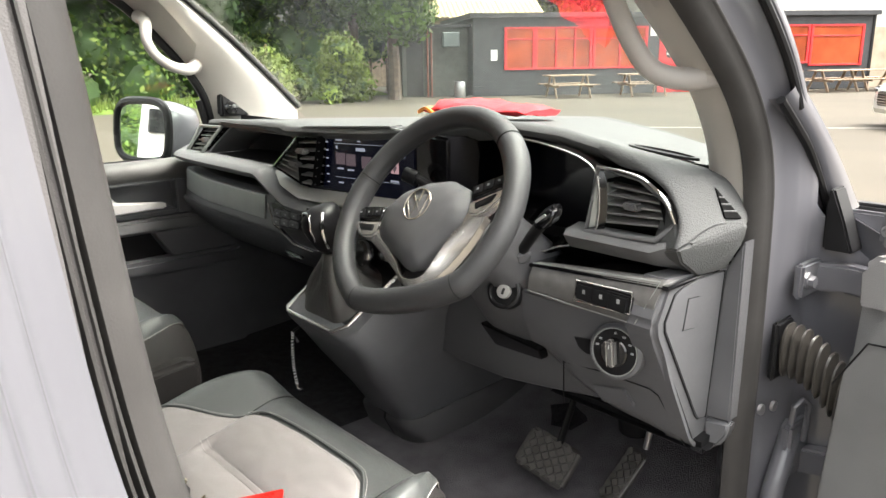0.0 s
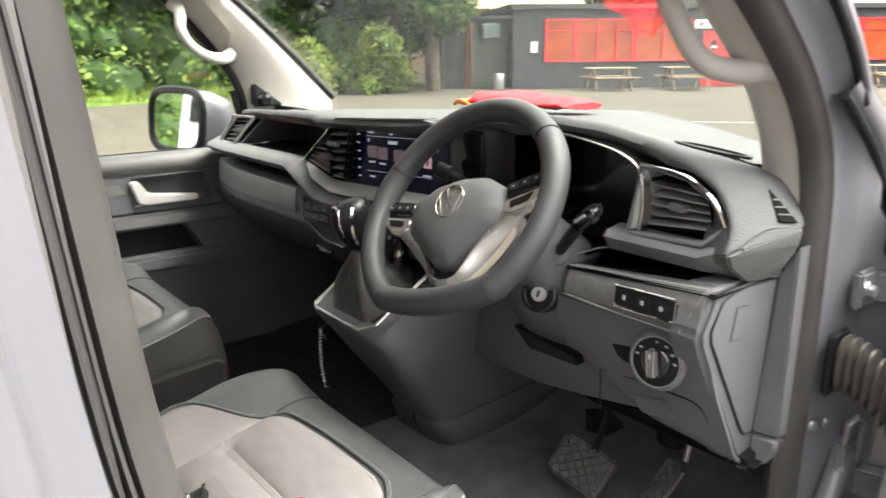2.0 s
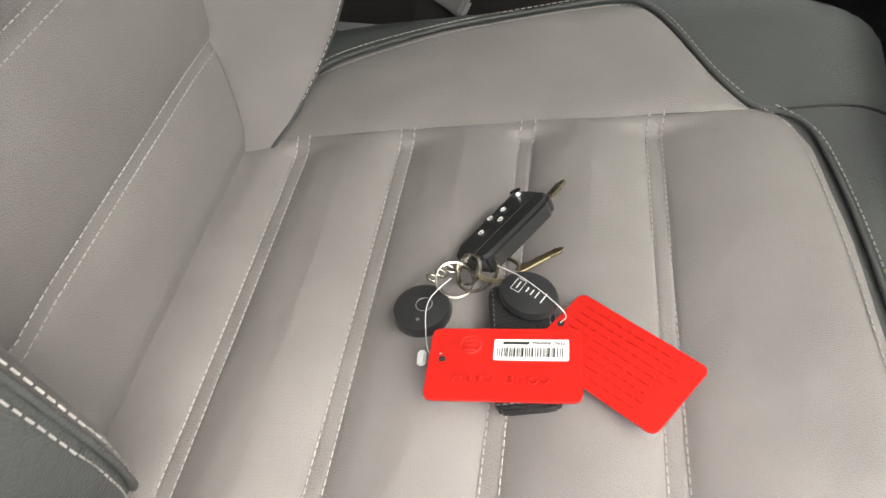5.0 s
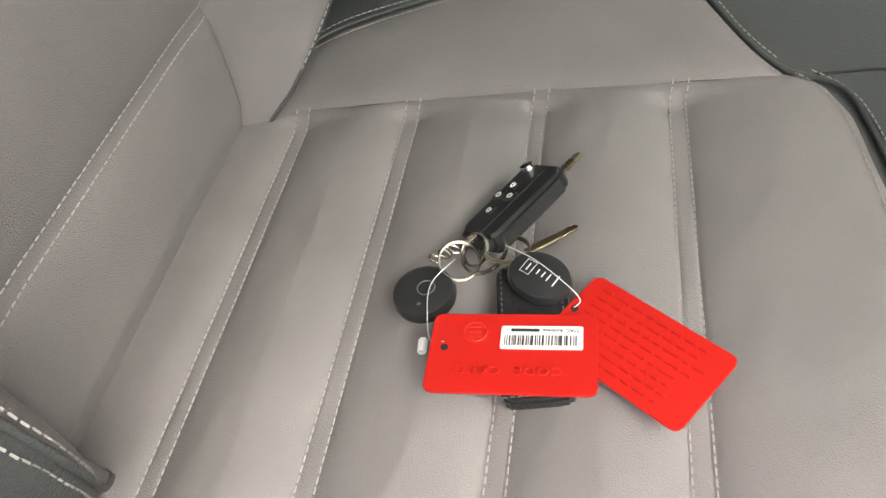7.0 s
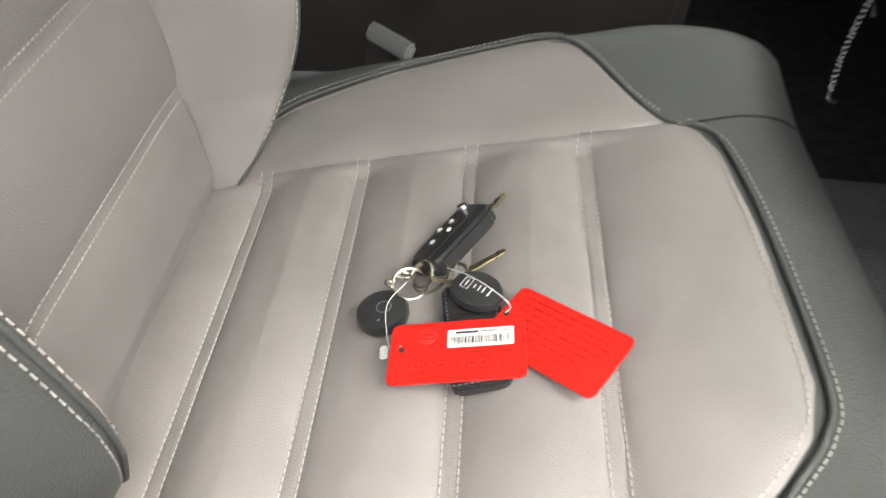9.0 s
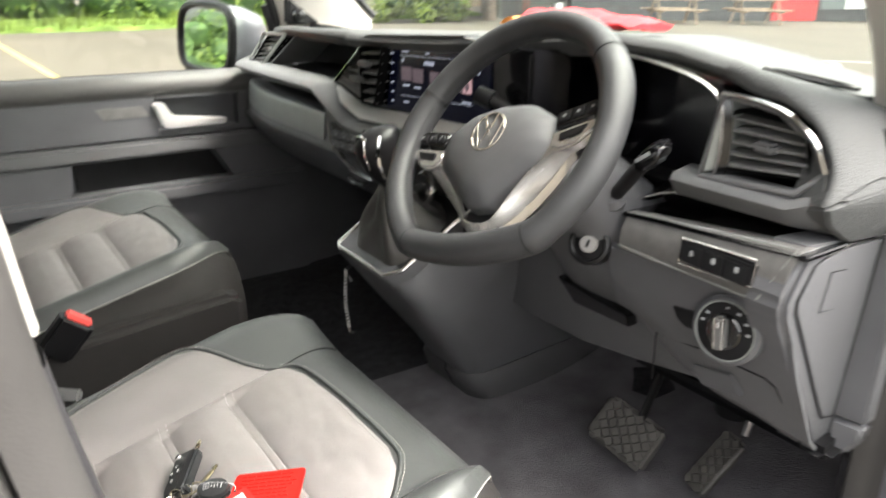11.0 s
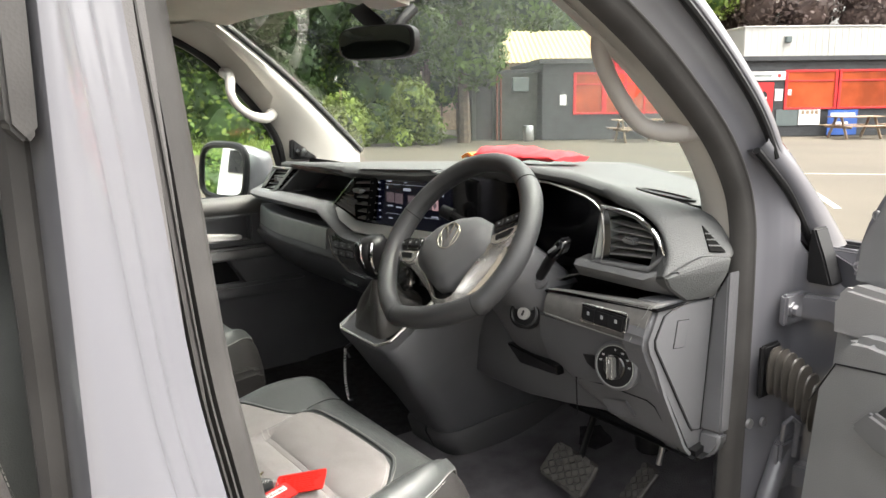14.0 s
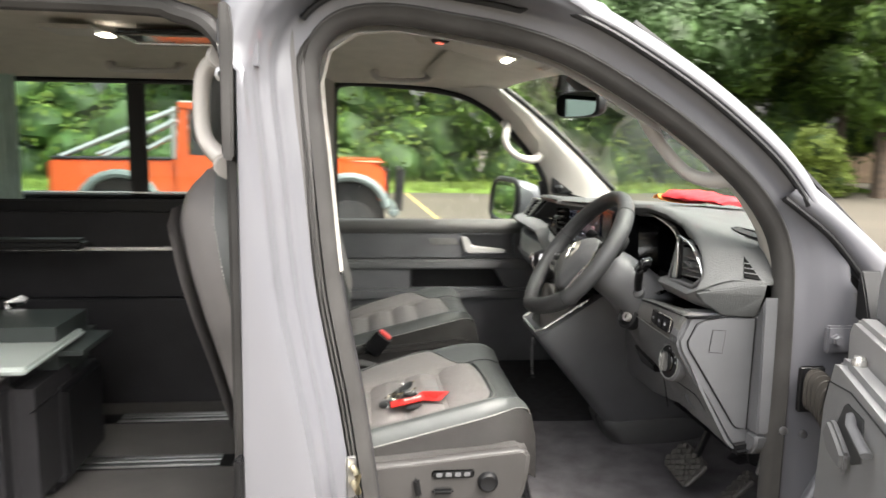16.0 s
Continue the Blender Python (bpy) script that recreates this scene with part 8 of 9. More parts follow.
# ---- trees and hedge ----
def leaf_cloud(centres, count, size, rng, flat_=0.5):
    """Many small folded leaves over the skins of lumpy balls."""
    c = np.array([p for p, _ in centres])
    r = np.array([q for _, q in centres])
    pick = rng.choice(len(c), count, p=(r ** 2).sum() and (r ** 2) / (r ** 2).sum())
    d = rng.normal(size=(count, 3))
    d /= np.linalg.norm(d, axis=1)[:, None]
    pos = c[pick] + d * (r[pick] * rng.uniform(0.70, 1.08, count))[:, None]
    a = rng.normal(size=(count, 3))
    a -= d * (a * d).sum(1)[:, None] * flat_
    a /= np.linalg.norm(a, axis=1)[:, None]
    b = np.cross(a, d + rng.normal(size=(count, 3)) * 0.5)
    b /= np.linalg.norm(b, axis=1)[:, None]
    s = (size * rng.uniform(0.6, 1.4, count))[:, None]
    v = np.stack([pos - a * s, pos + b * s * 0.55, pos + a * s, pos - b * s * 0.55], 1).reshape(-1, 3)
    return v, np.arange(count * 4).reshape(-1, 4)


def cloud_part(name, v, f, m, parent, label="", kind=""):
    me = bpy.data.meshes.new(name)
    me.from_pydata(v.tolist(), [], f.tolist())
    me.materials.append(m)
    ob = new(name, me)
    ob.parent = parent
    if parent is not None and parent.data is None:
        ob.matrix_parent_inverse = Matrix.Translation(-parent.location)
    return tagged(ob, label, kind=kind)


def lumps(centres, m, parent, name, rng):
    """Dark inner masses so that the crown is not see-through all over; inner shade is put into their colour."""
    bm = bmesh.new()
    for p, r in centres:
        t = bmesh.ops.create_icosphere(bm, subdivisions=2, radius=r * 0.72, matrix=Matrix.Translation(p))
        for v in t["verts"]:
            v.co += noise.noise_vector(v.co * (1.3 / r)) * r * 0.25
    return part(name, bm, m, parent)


def tree(at, h, spread, m, seed, label, leaves=9000, size=0.16, low=0.25, inner=None):
    rng = np.random.default_rng(seed)
    t = thing("tree", label, "tree", "trees", at=at)
    base = Vector(at)
    top = base + V(rng.uniform(-0.4, 0.4), rng.uniform(-0.4, 0.4), h * 0.8)
    trunk = [base.lerp(top, k) + V(*(rng.normal(size=3) * 0.08 * k)) for k in np.linspace(0, 1, 7)]
    part("trunk", tube(trunk, [h * 0.024 * (1 - 0.85 * k) + 0.02 for k in np.linspace(0, 1, 7)], 9), BARK, t, "brown trunk")
    cs = []
    for k in range(9):
        hh = rng.uniform(low + 0.08, 0.9)
        a = rng.uniform(0, 6.283)
        ln = spread * (1.15 - 0.8 * abs(hh - 0.5)) * rng.uniform(0.5, 1.0)
        s = base.lerp(top, hh * 0.75 / 0.8)
        e = s + V(math.cos(a) * ln, math.sin(a) * ln, h * 0.12)
        part("limb", tube([s, s.lerp(e, 0.5) + V(0, 0, 0.2), e], [h * 0.010, h * 0.006, 0.02], 6), BARK, t)
        cs.append((e, spread * rng.uniform(0.28, 0.45)))
    for k in range(16):
        hh = rng.uniform(low, 1.0)
        a = rng.uniform(0, 6.283)
        ln = spread * math.sqrt(max(0.05, 1 - (2 * (hh - low) / (1 - low) - 0.9) ** 2)) * rng.uniform(0.3, 0.85)
        cs.append((base + V(math.cos(a) * ln, math.sin(a) * ln, h * hh), spread * rng.uniform(0.25, 0.42)))
    cs = [(np.array(p), r) for p, r in cs]
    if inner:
        lumps([(Vector(p), r) for p, r in cs], inner, t, "inner_shade_mass", rng)
    v, f = leaf_cloud(cs, leaves, size, rng)
    cloud_part("crown", v, f, m, t, "leafy crown with gaps")
    return t


rng = np.random.default_rng(5)
hedge = thing("hedge", "dense overgrown green hedge along the car park", "hedge", kind="stuff", at=(-23, -5, 0))
cs = []
for y in np.arange(-42, 16.5, 1.0):
    for lvl in range(3):
        x = -23.0 - 0.12 * max(0, y - 5) + rng.uniform(-0.5, 0.5) - 0.6 * lvl
        cs.append((np.array((x, y + rng.uniform(-0.5, 0.5), 0.6 + 1.05 * lvl + rng.uniform(-0.3, 0.3))), rng.uniform(0.8, 1.35)))
# added dark masses block light; the hedge's inner shade sits in their colour
lumps([(Vector(p), r) for p, r in cs], LEAFD, hedge, "inner_shade_mass", rng)
v, f = leaf_cloud(cs, 34000, 0.10, rng)
cloud_part("leaves", v, f, LEAFG, hedge, "mid-green hedge leaves", "stuff")
# paler second layer of leaves, sunlight on the hedge put into colour
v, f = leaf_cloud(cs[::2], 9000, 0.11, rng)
cloud_part("sunlit_leaves", v, f, LEAFL, hedge, "yellow-green leaves with sunlight put into their colour", "stuff")
bl = bmesh.new()
for k in range(5000):
    x, y = -20.7 - abs(rng.normal()) * 0.9, rng.uniform(-30, 16)
    x -= 0.12 * max(0, y - 5)
    h = rng.uniform(0.12, 0.5)
    d = rng.uniform(0, 6.28)
    p = V(x, y, 0.05)
    w = V(math.cos(d), math.sin(d), 0) * 0.02
    vs = [bl.verts.new(q) for q in (p - w, p + w, p + V(rng.normal() * 0.08, rng.normal() * 0.08, h))]
    bl.faces.new(vs)
part("tall_grass", bl, LEAFL, hedge, "tall grass at the hedge's foot", 0, kind="stuff")

for k, (x, y, h, sp, m, lf, sz, lw) in enumerate(((-26.5, 13.0, 11, 3.6, LEAFG, 9000, 0.17, 0.22), (-27, 7.0, 12, 4.0, LEAFD, 10000, 0.18, 0.2), (-27.5, 1.0, 12, 4.2, LEAFD, 10000, 0.18, 0.18), (-26.5, -5.0, 11, 3.8, LEAFD, 9000, 0.18, 0.2),
                                                 (-27.5, -11.0, 12, 4.2, LEAFD, 9000, 0.18, 0.2), (-27, -18.0, 12, 4.4, LEAFD, 8000, 0.2, 0.2), (-25.0, 17.5, 8.5, 2.9, LEAFG, 8000, 0.15, 0.18), (-30, 21, 12, 4.0, LEAFL, 9000, 0.17, 0.25),
                                                 (-27.8, 15.0, 13, 4.0, LEAFL, 8000, 0.17, 0.35), (-23.5, 3.8, 9, 3.0, LEAFG, 8000, 0.15, 0.25), (-24.0, 10.0, 10, 3.0, LEAFD, 8000, 0.15, 0.25))):
    tree((x, y, 0), h, sp, m, 20 + k, "tall leafy green tree behind the hedge", int(lf * 1.7), sz * 0.76, lw, LEAFD)
for k, (x, y, h, sp, m) in enumerate(((-30, 38, 12, 4.6, LEAFL), (-25, 47, 12, 5.0, LEAFP), (-17, 55, 13, 5.5, LEAFP), (-9, 60, 12, 5, LEAFG), (-34, 30, 13, 4.5, LEAFG), (2, 62, 12, 5, LEAFP))):
    tree((x, y, 0), h, sp, m, 50 + k, "broad tree behind the buildings, dark copper leaves" if m is LEAFP else "broad green tree behind the buildings", 15000, 0.16, 0.25, LEAFP if m is LEAFP else LEAFD)
tree((-19.6, 15.3, 0), 9.5, 2.7, LEAFG, 71, "leafy tree with a dark trunk beside the cafe", 16000, 0.11, 0.30, LEAFD)
for k, (x, y, r, h) in enumerate(((-19.9, 13.4, 1.15, 1.9), (-20.6, 11.6, 1.0, 1.4))):
    sh = thing("shrub", "bright yellow-green shrub at the car park's edge", "shrub", "shrubs", at=(x, y, 0))
    rs = np.random.default_rng(80 + k)
    lump = [(np.array((x + rs.uniform(-0.7, 0.7) * r, y + rs.uniform(-0.7, 0.7) * r, h * q)), r * rs.uniform(0.35, 0.6)) for q in np.linspace(0.15, 0.9, 14)]
    lumps([(Vector(p), q * 0.8) for p, q in lump], LEAFD, sh, "inner_shade_mass", rs)
    v, f = leaf_cloud(lump, 5000, 0.075, rs)
    cloud_part("leaves", v, f, LEAFL, sh, "small fresh leaves")
# bare poles at the hedge
for k, (x, y) in enumerate(((-22.4, 14.6), (-22.8, 12.2))):
    tagged(part("fence_post", tube([V(x, y, 0), V(x, y, 1.9)], 0.05, 8), TIMBER), "weathered timber fence post", "post", "fence posts")

# ---- the clad cafe building ----
F0, FD = V(-18.6, 18.1, 0), V(0.5457, 0.8380, 0)
FN = V(-0.8380, 0.5457, 0)
cafe = thing("cafe_building", "low charcoal-clad building with red window frames and doors", "building", at=F0)
FM = Matrix(((FD.x, FN.x, 0, F0.x), (FD.y, FN.y, 0, F0.y), (0, 0, 1, 0), (0, 0, 0, 1)))


def fbox(s0, s1, z0, z1, d0, d1, m, name, label="", bevel=0.0, parent=None):
    """A box on the facade: along it, up, and out from it (negative is in front)."""
    return part(name, box(FM @ V((s0 + s1) / 2, (d0 + d1) / 2, (z0 + z1) / 2), (s1 - s0, d1 - d0, z1 - z0), bevel, 1, FM), m, parent or cafe, label)


fbox(0.05, 15.45, 0.0, 2.72, 0.05, 7.0, CLAD, "wall_core")
for k in range(16):
    z0 = 0.03 + 0.168 * k
    fbox(0.0, 15.5, z0, z0 + 0.158, 0.0 + 0.004 * (k % 2), 0.06, CLAD, "board", "")
    fbox(-0.02, 0.06, z0, z0 + 0.158, 0.0, 7.0, CLAD, "side_board", "")
fbox(-0.15, 15.65, 2.72, 2.88, -0.12, 7.2, CLAD, "roof_edge", "dark flat roof edge")
fbox(15.42, 15.52, 0, 2.75, -0.03, 0.1, BLACK, "corner_post")


def red_window(s0, s1, z0, z1, split, transom):
    w = fbox(s0, s1, z0, z1, -0.012, 0.02, REDWIN, "window", "window with red frame and orange-red blinds")
    fbox(s0 - 0.05, s1 + 0.05, z1, z1 + 0.07, -0.05, 0.03, REDPAINT, "frame_rail", "", 0.004, w)
    fbox(s0 - 0.05, s1 + 0.05, z0 - 0.07, z0, -0.06, 0.03, REDPAINT, "frame_rail", "", 0.004, w)
    for s in (s0, s1):
        fbox(s - 0.05, s + 0.05, z0, z1, -0.05, 0.03, REDPAINT, "frame_post", "", 0.004, w)
    for s in split:
        fbox(s - 0.035, s + 0.035, z0, z1, -0.045, 0.03, REDPAINT, "frame_post", "", 0.004, w)
    if transom:
        fbox(s0, s1, transom, transom + 0.05, -0.04, 0.03, REDPAINT, "transom", "", 0.004, w)


red_window(1.15, 2.18, 0.98, 2.32, (), 1.95)
red_window(2.26, 4.30, 0.98, 2.32, (3.0, 3.7), 1.95)
red_window(4.42, 6.40, 0.98, 2.32, (5.4,), 1.95)
red_window(8.92, 10.78, 1.05, 2.32, (), 1.98)
red_window(10.92, 12.82, 1.05, 2.32, (), 1.98)
red_window(12.95, 15.05, 0.95, 2.32, (), 1.95)
dr = fbox(6.92, 8.46, 0.02, 1.96, -0.03, 0.03, REDPAINT, "double_door", "red double door with oval panes")
fbox(7.68, 7.70, 0.05, 1.94, -0.036, 0.0, INK, "door_gap", "", 0, dr)
for s in (7.30, 8.10):
    part("oval_pane", lathe([(0.17, 0), (0.17, 0.02), (0.05, 0.02)], FM @ Matrix.Translation((s, -0.032, 1.45)) @ pose(0, 0, 0, 90, 0, 0) @ Matrix.Diagonal((0.75, 1.15, 1, 1)), 24), WINDARK, dr)
    part("pane_band", box(FM @ V(s, -0.056, 1.40), (0.2, 0.01, 0.07), 0, 1, FM), WHITE, dr, smooth=0)
sg = fbox(6.55, 8.85, 2.04, 2.34, -0.05, 0.0, WHITE, "sign_board", "white sign board over the door")
for s in (6.78, 8.62):
    part("sign_emblem", lathe([(0.07, 0), (0.07, 0.01), (0.02, 0.01)], FM @ Matrix.Translation((s, -0.052, 2.19)) @ pose(0, 0, 0, 90, 0, 0), 16), REDPAINT, sg)
fbox(7.05, 8.35, 2.16, 2.22, -0.055, -0.04, CARGREY, "sign_bar", "", 0, sg)
fbox(8.52, 8.80, 1.30, 1.72, -0.03, 0.02, WHITE, "notice", "white notice")
fbox(8.60, 9.42, 0.40, 0.99, -0.04, 0.02, CARGREY, "notice_board", "grey notice board")
fbox(9.46, 10.26, 0.42, 0.99, -0.04, 0.02, WHITE, "notice_board", "white notice board")
for k in range(4):
    fbox(9.55 + 0.17 * k, 9.67 + 0.17 * k, 0.80, 0.94, -0.045, -0.03, TIMBER, "picture_bar")
bb = fbox(10.45, 11.55, 0.05, 0.95, -0.25, -0.21, BLUEBOARD, "banner", "blue banner board with white lettering bars")
fbox(10.55, 11.45, 0.70, 0.84, -0.258, -0.24, WHITE, "banner_bar", "", 0, bb)
fbox(10.75, 11.2, 0.45, 0.52, -0.258, -0.24, WHITE, "banner_bar", "", 0, bb)
fbox(0.62, 0.85, 1.25, 1.62, -0.03, 0.02, WHITE, "notice", "white notice")
fbox(7.02, 7.22, 2.52, 2.78, -0.10, 0.0, WHITE, "wall_lamp", "white floodlight box")
fbox(9.0, 9.12, 1.5, 1.7, -0.03, 0.0, WHITE, "notice")
SHEDM = mat("grey_green_boards", (0.062, 0.066, 0.058), 0.8, 0, 0.25, 4, 0.3, 30)
fbox(-2.5, -0.1, 0.0, 2.42, 0.6, 4.5, SHEDM, "side_shed", "weathered grey-green side shed")
for k in range(14):
    fbox(-1.55, -0.1, 0.03 + 0.17 * k, 0.19 + 0.17 * k, 0.55, 0.6, SHEDM, "shed_board")
fbox(-2.6, 0.0, 2.42, 2.52, 0.40, 4.6, CLAD, "shed_roof")
# dark panel puts the open doorway's shade into its colour
fbox(-2.35, -1.75, 0.05, 2.05, 0.57, 0.62, WINDARK, "shed_doorway", "dark panel standing in for the shed's shaded doorway")
for k in (-1.62, -1.48):
    fbox(k, k + 0.06, 0.0, 2.35, 0.44, 0.52, mat("rust_red_pipe", (0.16, 0.055, 0.035), 0.6), "down_pipe", "rust-red pipe", 0.01)
fbox(-1.05, -0.45, 1.75, 2.25, 0.30, 0.55, CARGREY, "vent_box", "grey vent box on the shed", 0.02)
keg = tagged(part("beer_keg", lathe([(0.18, 0), (0.2, 0.04), (0.2, 0.50), (0.18, 0.55), (0.10, 0.56)], pose(*(FM @ V(-0.55, -0.25, 0))), 20), STEEL), "steel keg standing by the building", "keg")


# picnic tables in front
def picnic(at, turn):
    t = thing("picnic_table", "weathered timber picnic table with fixed benches", "picnic table", "picnic tables", at=at)
    m = Matrix.Translation(at) @ pose(0, 0, 0, 0, 0, turn)
    for k in range(5):
        part("top_plank", box(m @ V(0, -0.30 + 0.15 * k, 0.74), (1.65, 0.14, 0.04), 0.006, 1, m), TIMBER, t)
    for s in (-1, 1):
        for k in range(2):
            part("seat_plank", box(m @ V(0, s * (0.66 + 0.13 * k), 0.44), (1.65, 0.12, 0.04), 0.006, 1, m), TIMBER, t)
        for e in (-0.6, 0.6):
            part("leg", box(m @ V(e, s * 0.36, 0.36), (0.045, 0.10, 0.86), 0.006, 1, m @ pose(0, 0, 0, s * 30, 0, 0)), TIMBER, t)
    for e in (-0.6, 0.6):
        part("cross_bar", box(m @ V(e, 0, 0.40), (0.045, 1.56, 0.09), 0.006, 1, m), TIMBER, t)


ang = math.degrees(math.atan2(FD.y, FD.x))
for s, d in ((3.0, -1.6), (5.7, -1.6), (10.6, -1.7), (12.9, -1.6), (14.6, -1.5)):
    picnic(tuple(FM @ V(s, d, 0)), ang + 3 * math.sin(s * 5))

# buildings behind
wb = thing("white_warehouse", "white rendered warehouse behind the clad building", "building", at=tuple(FM @ V(14, 14, 0)))
part("wall", box(FM @ V(20.5, 15.0, 2.4), (17.0, 9.0, 4.8), 0.02, 1, FM), WHITEWALL, wb, "pale rendered wall")
part("parapet", box(FM @ V(20.5, 15.0, 4.83), (17.1, 9.1, 0.06), 0.02, 1, FM), WHITEWALL, wb)
for k in range(52):
    part("wall_rib", box(FM @ V(12.1 + 0.33 * k, 10.495, 2.4), (0.10, 0.02, 4.76), 0, 1, FM), WHITEWALL, wb, smooth=0)
part("wall_lamp", box(FM @ V(14.2, 10.4, 4.2), (0.3, 0.2, 0.3), 0.02, 1, FM), CARGREY, wb)
part("stone_wall", box(FM @ V(18.0, 0.3, 1.15), (4.8, 0.3, 2.3), 0.02, 1, FM), mat("stone_wall", (0.34, 0.29, 0.22), 0.9, 0, 0.2, 2, 0.5, 12), wb, "pale stone yard wall")
tb_ = thing("tan_roofed_shed", "shed with a tan ribbed sheet roof behind the cafe", "building", at=tuple(FM @ V(2, 14, 0)))
part("wall", box(FM @ V(0.5, 14.0, 1.7), (9.0, 7.0, 3.4), 0.02, 1, FM), TIMBER, tb_)
rows = []
for s in np.linspace(-4.5, 5.5, 81):
    q = 0.035 * (1 if int(s / 0.125) % 2 else -1)
    rows.append([FM @ V(s, 10.0, 3.2 + q), FM @ V(s, 14.0, 5.0 + q), FM @ V(s, 18.0, 3.2 + q)])
part("roof", sheet(rows)[0], CORRUG, tb_, "tan ribbed sheet roof", 20)
# a green awning in the trees and a large pale building behind the van
lime = thing("lime_sign_panel", "lime green panel on two posts between the trees", "panel", at=(-24.6, 18.4, 0))
part("panel", box((-24.6, 18.4, 1.80), (0.06, 1.05, 0.85), 0.02), mat("lime_green_sheet", (0.17, 0.27, 0.03), 0.6, 0, 0.1, 3), lime)
for y_ in (18.0, 18.8):
    part("post", box((-24.65, y_, 1.05), (0.05, 0.06, 2.1), 0.01), BARK, lime)
bk = thing("rear_building", "white fronted building behind the van with dark windows", "building", at=(-6, -30, 0))
part("wall", box((-4, -30, 3), (26, 6, 6), 0.03), WHITEWALL, bk)
for k in range(8):
    part("window", box((-14 + 3 * k, -26.97, 2.6), (1.5, 0.08, 1.7), 0.02), WINDARK, bk)
part("wall", box((24, -4, 2.5), (5, 40, 5), 0.03), WHITEWALL, bk)

# ---- parked vehicles ----
def wheel_set(parent, at, r, w, side):
    c = Matrix.Translation(at) @ pose(0, 0, 0, 0, 90 * side, 0)
    o = part("wheel", lathe([(r * 0.55, -w / 2), (r * 0.9, -w / 2), (r, -w / 2 + 0.03), (r, w / 2 - 0.03), (r * 0.9, w / 2), (r * 0.58, w / 2)], c, 28), TYRE, parent, "black tyre")
    part("rim", lathe([(r * 0.6, w / 2 - 0.04), (r * 0.58, w / 2 - 0.01), (r * 0.3, w / 2 - 0.05), (r * 0.16, w / 2), (r * 0.04, w / 2)], c, 20), CARGREY, o)


tk = thing("pickup_truck", "orange off-road pickup truck with grey wheel arches", "truck", at=(-8.9, -2.5, 0))
TX = -8.9


def tbox(x, y0, y1, z0, z1, w, m, name, label="", bevel=0.04):
    return part(name, box((x, (y0 + y1) / 2, (z0 + z1) / 2), (w, y1 - y0, z1 - z0), bevel, 3), m, tk, label)


def tside(pts, x0, x1, m, name, label="", bevel=0.03):
    return part(name, prism([V(x0, y, z) for y, z in pts], (x1 - x0, 0, 0), bevel), m, tk, label)


bed = [(-4.66, 0.72), (-4.66, 1.27), (-3.10, 1.27), (-3.10, 0.70), (-3.35, 0.70), (-3.45, 0.98), (-3.75, 1.08), (-4.10, 1.02), (-4.28, 0.72)]
for x0 in (-8.06, -9.74):
    tside(bed, x0, x0 - 0.06, ORANGE, "bed_side", "orange load bed side")
    tside([(-3.10, 0.60), (-3.10, 1.30), (-2.95, 1.34), (-2.80, 1.34), (-1.62, 1.30), (-1.62, 0.60)], x0, x0 - 0.06, ORANGE, "cab_side", "orange cab door")
    tside([(-1.64, 0.85), (-1.62, 1.30), (-1.45, 1.32), (-0.55, 1.27), (-0.34, 1.18), (-0.32, 0.72), (-0.42, 0.72), (-0.50, 0.98), (-0.78, 1.06), (-1.10, 1.0), (-1.25, 0.75), (-1.35, 0.62), (-1.62, 0.60)], x0, x0 - 0.06, ORANGE, "wing", "orange front wing")
    # cab frame
    tside([(-3.08, 1.30), (-3.02, 1.96), (-2.92, 1.96), (-2.92, 1.30)], x0 - 0.05, x0 - 0.14, ORANGE, "cab_post", "", 0.01)
    tside([(-1.85, 1.30), (-2.06, 1.96), (-1.96, 1.96), (-1.70, 1.30)], x0 - 0.05, x0 - 0.14, ORANGE, "cab_post", "", 0.01)
    tside([(-3.04, 1.92), (-3.04, 2.02), (-1.92, 2.02), (-1.92, 1.92)], x0 - 0.05, x0 - 0.14, ORANGE, "cab_rail", "", 0.01)
    p_ = tside([(-2.90, 1.32), (-2.90, 1.92), (-2.06, 1.92), (-1.88, 1.32)], x0 - 0.08, x0 - 0.10, WINDARK, "side_window", "dark side window", 0)
    for (c, r_) in ((-3.80, 0.52), (-0.82, 0.50)):
        arch = [V(x0 + (0.02 if x0 > -9 else -0.08), c + r_ * math.cos(t), 0.60 + r_ * math.sin(t) * 0.95) for t in np.linspace(0.15, math.pi - 0.15, 12)]
        part("wheel_arch", tube(arch, 0.06, 8), CARGREY, tk, "grey plastic wheel arch")
for y in (-3.80, -0.82):
    # solid black box, the shade inside the arches put into its colour
    tbox(TX, y - 0.47, y + 0.47, 0.42, 1.04, 1.58, BLACK, "wheel_well")
    for x, sd in ((-8.22, 1), (-9.58, -1)):
        wheel_set(tk, (x, y, 0.39), 0.39, 0.24, sd)
tbox(TX, -4.62, -3.12, 0.78, 0.86, 1.62, BLACK, "bed_floor")
tbox(TX, -4.68, -4.62, 0.78, 1.26, 1.66, ORANGE, "tailgate")
tbox(TX, -3.16, -3.08, 0.80, 1.30, 1.62, ORANGE, "bed_front")
tbox(TX, -1.60, -0.36, 1.22, 1.31, 1.44, ORANGE, "bonnet", "orange bonnet")
tbox(TX, -0.36, -0.28, 0.72, 1.20, 1.50, BLACK, "grille")
tbox(TX, -0.30, -0.16, 0.52, 0.66, 1.70, CARGREY, "front_bumper")
part("bull_bar", tube([V(-8.3, -0.14, 0.6), V(-8.3, -0.10, 1.15), V(-9.5, -0.10, 1.15), V(-9.5, -0.14, 0.6)], 0.04, 8), BLACK, tk)
